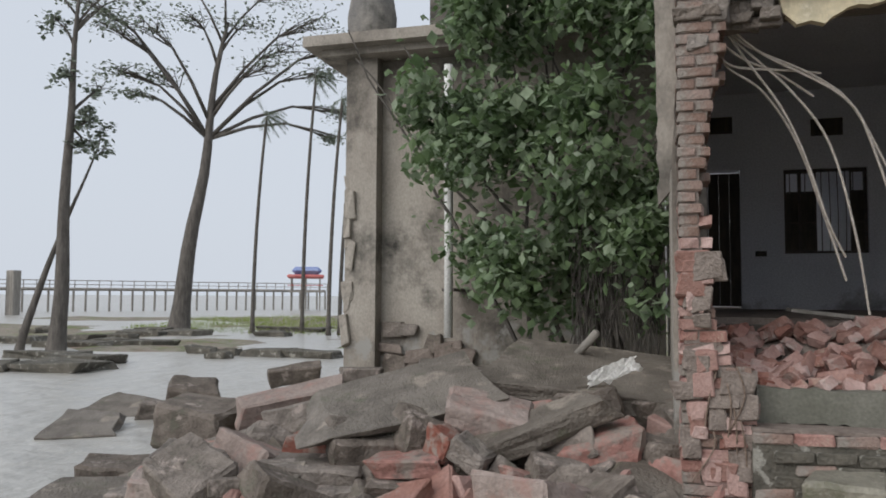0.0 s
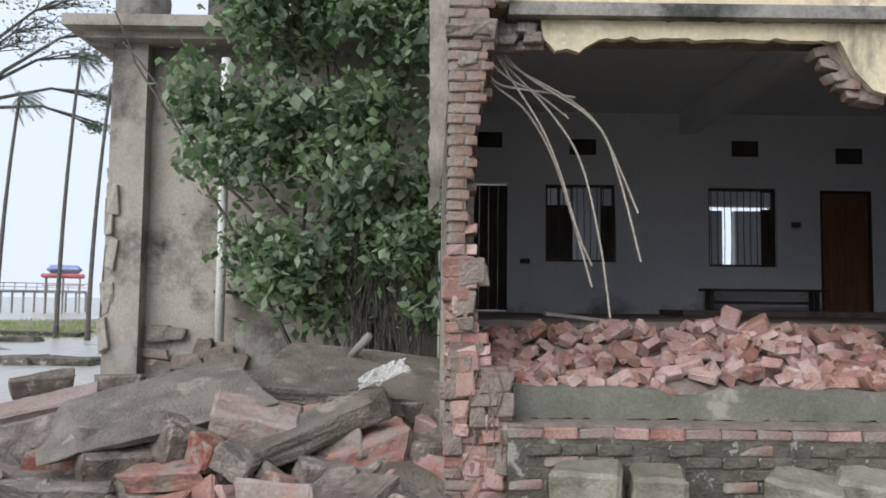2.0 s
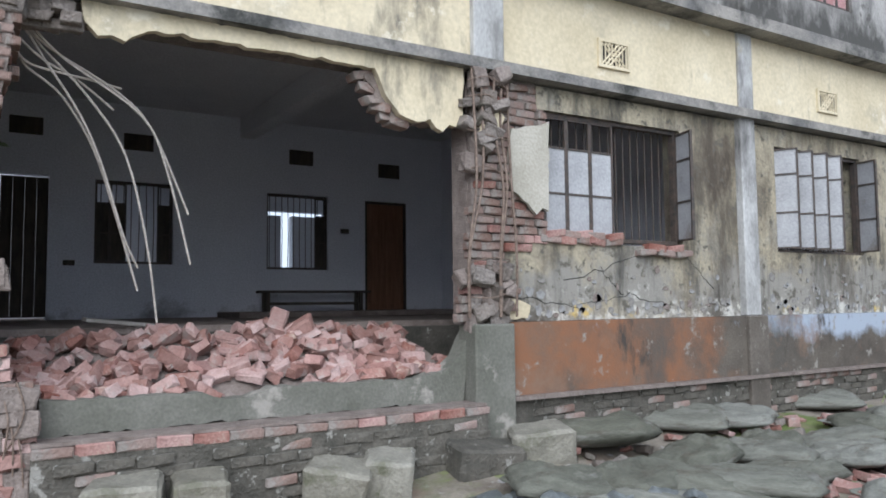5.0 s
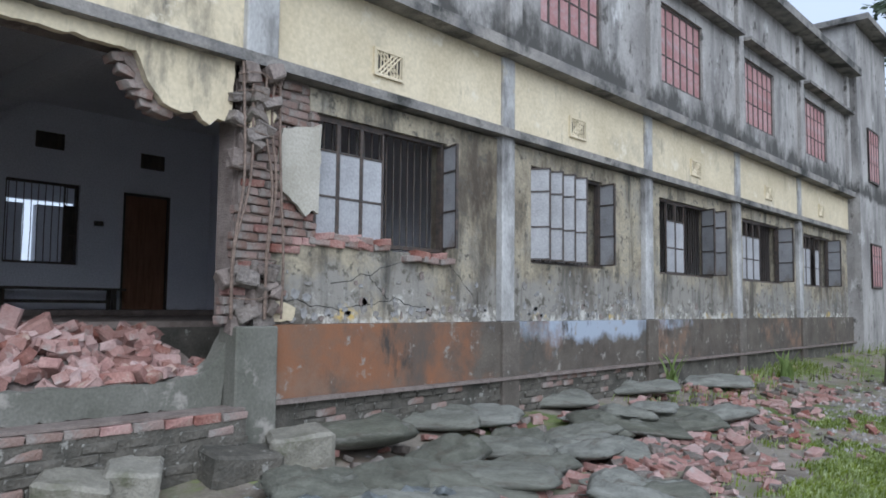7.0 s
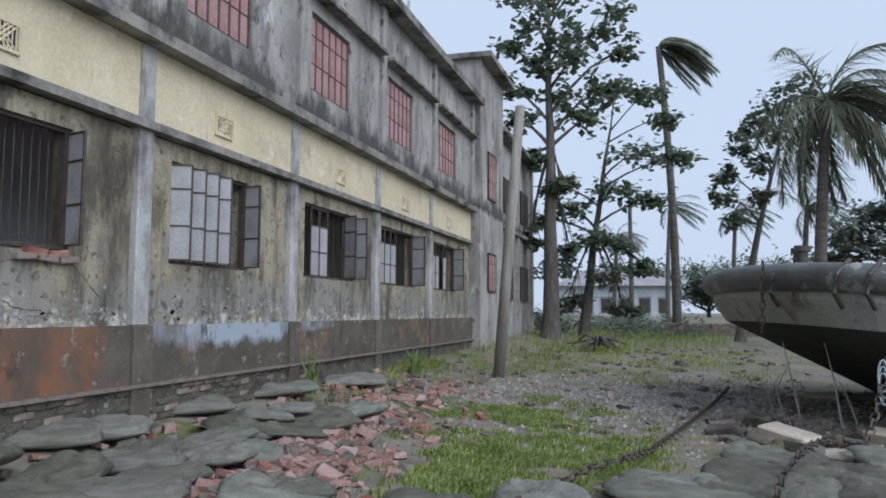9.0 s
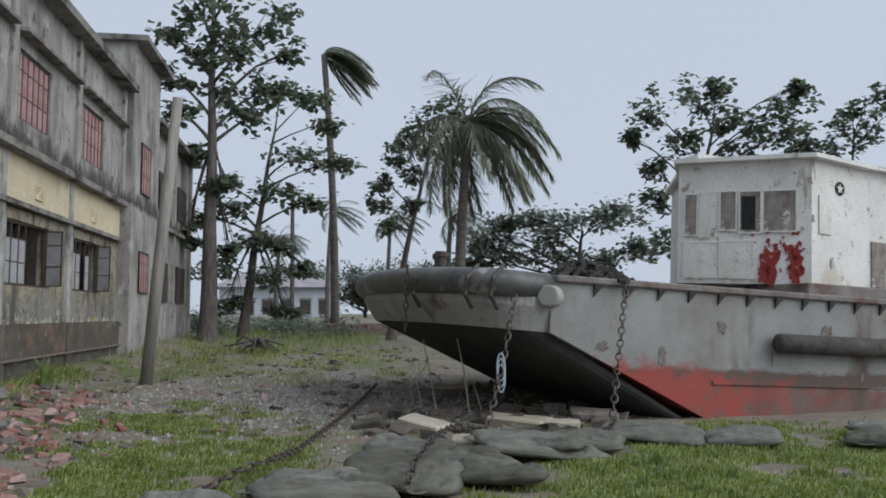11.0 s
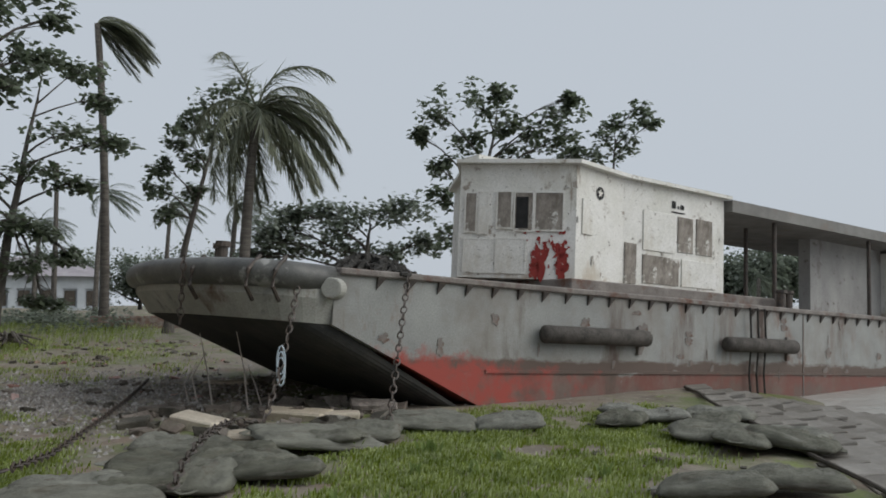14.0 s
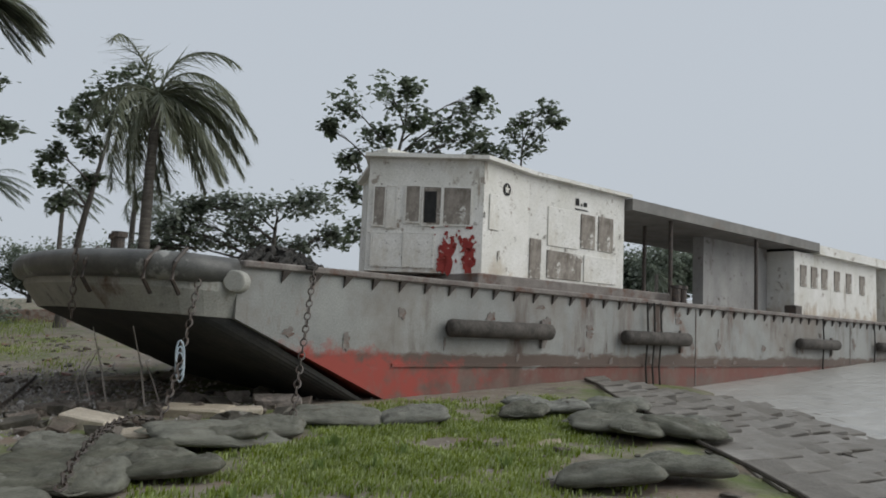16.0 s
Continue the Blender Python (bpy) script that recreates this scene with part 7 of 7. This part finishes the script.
grass_patch("grass", [(-30, 38), (-16, 34), (-13, 40), (-20, 52), (-36, 56)], 9000, 0.25, 11, -0.1, 1.0)
grass_patch("grass", [(9, 4.9), (16, 5.7), (24, 5.6), (24, 5.3), (14, 5.0)], 2500, 0.14, 13, 0.1)


def tuft(x, y, n, tall, label, seed, wide=0.03, spread=0.12):
    r = random.Random(seed)
    base = thing("weed_tuft", pose(x, y, height(x, y)), label, "plant", "weeds by the wall")
    for k in range(n):
        a, l = r.uniform(0, 6.28), tall * r.uniform(0.6, 1.1)
        out = r.uniform(0.15, 0.55) * l
        bx, by = r.gauss(0, spread * 0.4), r.gauss(0, spread * 0.4)
        dx, dy = math.cos(a), math.sin(a)
        bm = bmesh.new()
        prev = None
        for q in range(6):
            t = q / 5
            c = Vector((bx + dx * out * t * t, by + dy * out * t * t, l * (t - 0.25 * t * t)))
            w = wide * (1 - t) ** 0.6 + 0.002
            row = [bm.verts.new(c + Vector((-dy * w, dx * w, 0))), bm.verts.new(c + Vector((0, 0, -w * 0.3))), bm.verts.new(c + Vector((dy * w, -dx * w, 0)))]
            if prev:
                bm.faces.new((prev[0], prev[1], row[1], row[0]))
                bm.faces.new((prev[1], prev[2], row[2], row[1]))
            prev = row
        part("blade", bm, M["blade"], base)
    return base


tuft(16.0, 5.2, 16, 0.75, "tuft of long pale green blades by the wall", 1)
tuft(11.8, 5.6, 12, 0.8, "green arching weed growing from the foundation", 2)
for k in range(10):
    tuft(rb.uniform(5.6, 9.0), rb.uniform(-5.0, -1.6), 9, 0.2, "small leafy weed in the grass", 20 + k, 0.018, 0.1)

# ---- the stone-pitched bank beside the boat ----
rev = thing("revetment", pose(0, 0, 0), "sloping bank paved with wet brown blocks, joints open", "bank", kind="structure")
E1, N1 = Vector((-0.86, 0.51, 0)), Vector((-0.51, -0.86, 0))
PV = [mesh_from("paving_block", chunk(0.48, 0.36, 0.12, 800 + k, 0.06, 1), M["paving"]) for k in range(6)]
for i in range(26):
    for j in range(11):
        p = Vector((11.4, -9.9, 0)) + E1 * (i * 0.50 + (0.25 if j % 2 else 0)) + N1 * (0.35 + j * 0.385)
        if rb.random() < 0.06:
            continue
        h = height(p.x, p.y)
        piece("paving_block", PV[rb.randint(0, 5)], rev, pose(p.x, p.y, h + 0.015 + rb.uniform(-0.02, 0.025), rb.uniform(-4, 4) + 6, rb.uniform(-4, 4), 149 + rb.uniform(-4, 4)))
tl = thing("timber_strip", pose(0, 0, 0), "long dark timber edging laid along the paved bank", "edging")
for j in (0.1, 2.0, 4.4):
    pts = []
    for i in range(14):
        p = Vector((11.4, -9.9, 0)) + E1 * (i * 0.95) + N1 * (j + 0.06 * math.sin(i * 1.7))
        pts.append((p.x, p.y, height(p.x, p.y) + 0.06))
    part("rope_strip", tube(bmesh.new(), pts, 0.022, 6), M["wood_dark"], tl)


# ---- climber over the old wall ----
cl = thing("climber", pose(0, 0, 0), "dense dark green climbing shrub over the old wall", "climber")
POLY = [(-2.75, 6.4), (-2.71, 5.1), (-2.85, 4.41), (-3.2, 3.75), (-2.84, 3.45), (-2.49, 2.83), (-2.6, 2.2), (-2.21, 1.65), (-1.3, 1.42), (-0.31, 1.06), (-0.01, 1.33), (0.02, 6.4)]
rc = random.Random(31)
tips = []
for k in range(12):
    x0 = rc.uniform(-1.6, -0.2)
    p = Vector((x0, rc.uniform(9.3, 9.9), 0.6))
    d = Vector((rc.uniform(-0.5, 0.15), rc.uniform(-0.15, 0.15), 1)).normalized()
    pts = [p.copy()]
    for q in range(14):
        d = (d + Vector((rc.uniform(-0.22, 0.2), rc.uniform(-0.08, 0.08), 0.05))).normalized()
        p = p + d * 0.36
        pts.append(p.copy())
        tips.append(p.copy())
    part("stem", tube(bmesh.new(), pts, [0.028 * (1 - 0.8 * q / 14) + 0.004 for q in range(15)], 5), M["bark"], cl)
lf = bmesh.new()
made = 0
while made < 1500:
    x, z = rc.uniform(-3.3, 0.05), rc.uniform(1.0, 6.4)
    if not in_poly(x + rc.gauss(0, 0.08), z + rc.gauss(0, 0.1), POLY):
        continue
    dens = noise.noise(Vector((x * 1.3, z * 1.3, 4.0)))
    lower = 1.0 if z > 1.9 or x < -1.0 else 0.5
    if dens < -0.15 + rc.uniform(-0.15, 0.15) or rc.random() > lower:
        continue
    y = 8.8 + 0.85 * noise.noise(Vector((x * 1.5, z * 1.5, 9))) + abs(rc.gauss(0, 0.25))
    made += 1
    leaf_quads(lf, Vector((x, y, z)), 8, 0.12, rc.choice((0.10, 0.13, 0.17)), rc, droop=0.55)
part("leaves", lf, M["leaf_vine"], cl)
hang = bmesh.new()
for k in range(150):
    x = rc.uniform(-1.0, -0.05)
    z0 = rc.uniform(1.3, 2.6)
    tube(hang, [(x, 9.0, z0), (x + rc.uniform(-0.1, 0.1), 8.95, z0 - 0.35), (x + rc.uniform(-0.15, 0.15), 8.9, max(0.7, z0 - 0.8))], 0.007, 3)
tagged(part("hanging_twig", hang, M["bark"], cl), kind="stuff")

# ---- far things ----
jt = thing("jetty", pose(0, 0, 0), "long grey jetty on posts across the flooded bank", "jetty")
JA, JB = Vector((*polar(49, 92), 0)), Vector((*polar(24.5, 105), 0))
JD = (JB - JA)
jn = JD.normalized()
jside = Vector((jn.y, -jn.x, 0))


def along(t, off, z):
    p = JA + JD * t + jside * off
    return (p.x, p.y, z)


part("deck_beam", tube(bmesh.new(), [along(k / 20, 0, 2.0) for k in range(21)], 0.17, 4), M["timber"], jt)
part("rail", tube(bmesh.new(), [along(k / 20, 0.5, 2.95) for k in range(21)], 0.05, 4), M["timber"], jt)
part("rail", tube(bmesh.new(), [along(k / 20, 0.5, 2.5) for k in range(21)], 0.04, 4), M["timber"], jt)
for k in range(36):
    part("post", tube(bmesh.new(), [along(k / 35, 0, WATER_Z - 0.5), along(k / 35, 0, 2.0)], 0.12, 6), M["timber"], jt)
    part("rail_post", tube(bmesh.new(), [along(k / 35, 0.5, 2.0), along(k / 35, 0.5, 3.0)], 0.05, 5), M["timber"], jt)
x, y = polar(25.9, 96)
pv = thing("pavilion", pose(x, y, 0.2, 0, 0, 25), "small far pavilion with a red and blue roof on posts", "pavilion")
for dx in (-1.7, 0, 1.7):
    for dy in (-1.4, 1.4):
        part("post", tube(bmesh.new(), [(dx, dy, -1.0), (dx, dy, 3.3)], 0.1, 6), M["timber"], pv)
part("roof", boxed(-2.2, 2.2, -1.9, 1.9, 3.3, 3.75, bevel=0.15), M["far_red"], pv)
part("roof_cap", boxed(-1.7, 1.9, -1.5, 1.5, 3.754, 4.7, bevel=0.45), M["far_blue"], pv)
part("floor", boxed(-2.1, 2.1, -1.8, 1.8, 1.6, 1.75), M["timber"], pv)
part("rail", boxed(-2.1, 2.1, -1.85, -1.8, 2.4, 2.5), M["far_red"], pv)
for az, d in ((46.3, 80), (44.9, 80)):
    x, y = polar(az, d)
    ps = thing("concrete_post", pose(x, y, -1), "grey concrete mooring post standing in the river", "post", "mooring posts")
    part("shaft", boxed(-0.45, 0.45, -0.45, 0.45, 0, 4.6, bevel=0.06), M["timber"], ps)
x, y = polar(-86.6, 85)
fh = thing("far_house", pose(x, y, 0.6, 0, 0, 4), "far house with a low hipped roof, greyed by painted rain haze", "house")
bm = bmesh.new()
box(bm, 0, 0.25, -6, 6, 0, 0.7)
box(bm, 0, 0.25, -6, 6, 2.6, 3.8)
for k in range(7):
    box(bm, 0, 0.25, -6 + k * 2 - 0.35, -6 + k * 2 + 0.35, 0.7, 2.6)
box(bm, 0.26, 7, -6, 6, 0.0, 3.8)
part("wall", bm, M["far_house"], fh)
rf = bmesh.new()
lo = [rf.verts.new(p) for p in ((-0.8, -6.8, 3.8), (7.8, -6.8, 3.8), (7.8, 6.8, 3.8), (-0.8, 6.8, 3.8))]
hi = [rf.verts.new(p) for p in ((3.5, -3.0, 5.8), (3.5, 3.0, 5.8))]
for f in ((lo[0], lo[1], hi[0]), (lo[1], lo[2], hi[1], hi[0]), (lo[2], lo[3], hi[1]), (lo[3], lo[0], hi[0], hi[1]), (lo[3], lo[2], lo[1], lo[0])):
    rf.faces.new(f)
part("roof", rf, M["far_roof"], fh)
for k in range(6):
    part("window", boxed(0.18, 0.24, -5.5 + k * 2, -4.5 + k * 2, 0.9, 2.4), M["wood_dark"], fh)
# low shrubs along the far edge of the yard
sb = random.Random(77)
for k in range(20):
    x, y = polar(sb.uniform(-94, -78.5), sb.uniform(36, 52))
    if y > 5.2 and x < 38:
        continue
    ob = bmesh.new()
    for q in range(26):
        c = Vector((sb.gauss(0, 0.7), sb.gauss(0, 0.7), abs(sb.gauss(0.3, 0.25))))
        leaf_quads(ob, c, 9, 0.16, 0.22, sb, droop=0.0)
    s = part("shrub", ob, M["leaf_far"])
    s.location = (x, y, height(x, y))
    tagged(s, "low ragged green shrub at the edge of the yard", "shrub", "shrubs of the yard")
# stump with roots by the big tree, bare stalks by the bow, low brick wall
x, y = polar(-85.2, 27)
stp = thing("tree_stump", pose(x, y, height(x, y)), "torn brown stump with splayed roots", "stump")
for k in range(22):
    a = sb.uniform(0, 6.28)
    l = sb.uniform(0.4, 1.1)
    part("root", tube(bmesh.new(), [(0, 0, 0.35), (0.4 * l * math.cos(a), 0.4 * l * math.sin(a), sb.uniform(0.2, 0.6)), (l * math.cos(a), l * math.sin(a), sb.uniform(-0.05, 0.3))], [0.07, 0.05, 0.02], 5), M["bark"], stp)
for k, (az, d, hh) in enumerate(((-98.2, 12.5, 1.1), (-97.2, 12.9, 0.8), (-100.6, 12.2, 1.25), (-96.6, 13.2, 0.6), (-101.5, 12.6, 0.6))):
    x, y = polar(az, d)
    stk = thing("dry_stalk", pose(x, y, height(x, y)), "bare pale stalk bent by the wind", "stalk", "dry stalks")
    part("stem", tube(bmesh.new(), [(0, 0, 0), (sb.uniform(-0.1, 0.1), 0.08, hh * 0.5), (0.05, -0.12 if k % 2 else 0.2, hh)], [0.016, 0.012, 0.006], 5), M["rebar"], stk)
x, y = polar(-93.4, 40)
bw = thing("low_brick_wall", pose(x, y, height(x, y) - 0.1, 0, 0, 85), "low dark brick wall at the yard's far side", "wall")
part("wall", boxed(-2.4, 2.4, -0.2, 0.2, 0, 0.7, bevel=0.03), M["brick_old"], bw)
# mud mounds in the flood
rm = random.Random(41)
for az, d, w in [(28.5, 26, 1.6), (31, 26.5, 0.7), (37, 40, 2.0)] + [(rm.uniform(25, 46), rm.uniform(22, 46), rm.uniform(0.7, 2.6)) for k in range(26)]:
    x, y = polar(az, d)
    md = chunk(w, w * 0.6, 0.36, int(az * 7), 0.25, 3)
    o = part("mud_mound", md, M["mossy_masonry"])
    o.location = (x, y, WATER_Z + 0.05)
    tagged(o, "dark clump of mud and weed in the flood water", "mound", "mud mounds")

# broken plaster edge of the old pier
rp = random.Random(15)
pe = thing("pier_damage", pose(0, 0, 0), "knocked-off plaster and bare masonry on the old pier", "damage", kind="structure")
for k in range(9):
    z = rp.uniform(0.2, 3.2)
    c = part("plaster_lump", chunk(rp.uniform(0.08, 0.2), 0.2, rp.uniform(0.15, 0.45), 900 + k, 0.2, 1), M["old_wall"], pe)
    c.matrix_basis = pose(-4.38 + rp.uniform(-0.02, 0.05), OY - 0.06 + rp.uniform(-0.04, 0.04), z, 0, rp.uniform(-8, 8), 0)
for k in range(11):
    z = rp.uniform(0.5, 1.1)
    c = part("plaster_lump", chunk(rp.uniform(0.15, 0.4), 0.14, rp.uniform(0.12, 0.35), 940 + k, 0.2, 1), M["mortar"] if k % 2 else M["concrete"], pe)
    c.matrix_basis = pose(rp.uniform(-3.9, -2.6), OY + 0.08, z, 0, rp.uniform(-8, 8), 0)

# peeling flakes of plaster and old paint above the plinth
def flake(x, z, w, h, seed, mat, parent, y):
    bm = bmesh.new()
    n = 14
    lo, hi = [], []
    for k in range(n):
        a = 2 * math.pi * k / n
        r = 0.75 + 0.4 * noise.noise(Vector((math.cos(a) * 1.3 + seed * 3.1, math.sin(a) * 1.3, seed * 1.7)))
        lo.append(bm.verts.new((w / 2 * math.cos(a) * r, 0, h / 2 * math.sin(a) * r)))
        hi.append(bm.verts.new((w / 2 * math.cos(a) * r * 0.94, -0.007, h / 2 * math.sin(a) * r * 0.94)))
    bm.faces.new(hi[::-1])
    for k in range(n):
        bm.faces.new((lo[k], hi[k], hi[(k + 1) % n], lo[(k + 1) % n]))
    ob = part("flake", bm, M[mat], parent)
    ob.location = (x, y, z)


fl = thing("peeling_plaster", pose(0, 0, 0), "flakes of white, grey and black peeling plaster", "plaster", kind="structure")
rf2 = random.Random(23)
for k in range(210):
    x = rf2.uniform(4.5, 23.6) if k > 110 else rf2.uniform(4.5, 11.7)
    if min(abs(x - c) for c in COLS) < 0.24:
        continue
    z = 1.40 + abs(rf2.gauss(0, 0.22))
    if z > 2.05:
        continue
    flake(x, z, rf2.uniform(0.03, 0.16), rf2.uniform(0.03, 0.15), k, rf2.choice(("column", "column", "ledge", "mortar", "ledge", "column")), fl, FRONT - 0.001)
# cracks running from the broken window corner
cr = thing("wall_crack", pose(0, 0, 0), "dark branching cracks in the plaster below the window", "crack", kind="structure")
for k, (x0, z0, x1, z1) in enumerate(((5.1, 1.75, 6.3, 2.05), (4.5, 1.6, 5.3, 1.5), (5.3, 1.5, 6.0, 1.62), (6.0, 1.62, 6.6, 1.5), (5.6, 1.88, 5.9, 1.6), (6.75, 2.1, 7.3, 1.7))):
    pts = [(x0 + (x1 - x0) * t / 9, FRONT - 0.002, z0 + (z1 - z0) * t / 9 + rf2.uniform(-0.03, 0.03)) for t in range(10)]
    part("crack", tube(bmesh.new(), pts, [rf2.uniform(0.002, 0.005) for _ in pts], 4), M["black_paint"], cr)

# litter of the yard: stones, broken brick and dark clods
lt = thing("yard_litter", pose(0, 0, 0), "small stones, brick bits and clods strewn over the yard", "litter", kind="stuff")
CLOD = [mesh_from("clod", chunk(0.2, 0.16, 0.1, 980 + k, 0.25, 1), M["mossy_masonry"] if k % 2 else M["concrete"]) for k in range(5)]
for k in range(300):
    x, y = rf2.uniform(9.5, 30), rf2.uniform(-3.2, 5.4)
    s = rf2.uniform(0.25, 1.0)
    src = CLOD[rf2.randint(0, 4)] if rf2.random() < 0.7 else RUB[rf2.randint(0, 7)]
    piece("clod", src, lt, pose(x, y, height(x, y) + 0.015, rf2.uniform(-20, 20), rf2.uniform(-20, 20), rf2.uniform(0, 360)) @ Matrix.Diagonal((s, s, s * 0.8, 1)))
for k in range(90):
    x, y = rf2.uniform(9.2, 13.0), rf2.uniform(-4.4, -0.6)
    s = rf2.uniform(0.5, 2.0)
    piece("clod", CLOD[rf2.randint(0, 4)], lt, pose(x, y, height(x, y) + 0.02, rf2.uniform(-20, 20), rf2.uniform(-20, 20), rf2.uniform(0, 360)) @ Matrix.Diagonal((s, s, s * 0.8, 1)))
for k in range(60):
    x, y = rf2.uniform(4.2, 9.5), rf2.uniform(-9.0, -4.6)
    s = rf2.uniform(0.2, 0.8)
    piece("clod", CLOD[rf2.randint(0, 4)], lt, pose(x, y, height(x, y) + 0.01, 0, 0, rf2.uniform(0, 360)) @ Matrix.Diagonal((s, s, s * 0.7, 1)))
# worn spots on the cabin walls
for k in range(34):
    splash(FA, FB, rf2.uniform(0.1, 2.35), rf2.uniform(2.3, 4.1), rf2.uniform(0.03, 0.14), rf2.uniform(0.03, 0.2), 60 + k, "worn_spot", "cabin_patch", 0.014)
for k in range(40):
    splash(FC, FD, rf2.uniform(0.1, 3.2), rf2.uniform(2.3, 3.9), rf2.uniform(0.03, 0.18), rf2.uniform(0.03, 0.22), 120 + k, "worn_spot", "cabin_patch", 0.014)
# rusty scabs on the hull
for k in range(46):
    s0 = rf2.uniform(-1.8, 18)
    splash((-2.55, 0), (LEN, 0), s0 + 2.55, rf2.uniform(0.5, 1.75), rf2.uniform(0.05, 0.35), rf2.uniform(0.1, 0.5), 200 + k, "rust_scab", "deck_steel", 0.006)
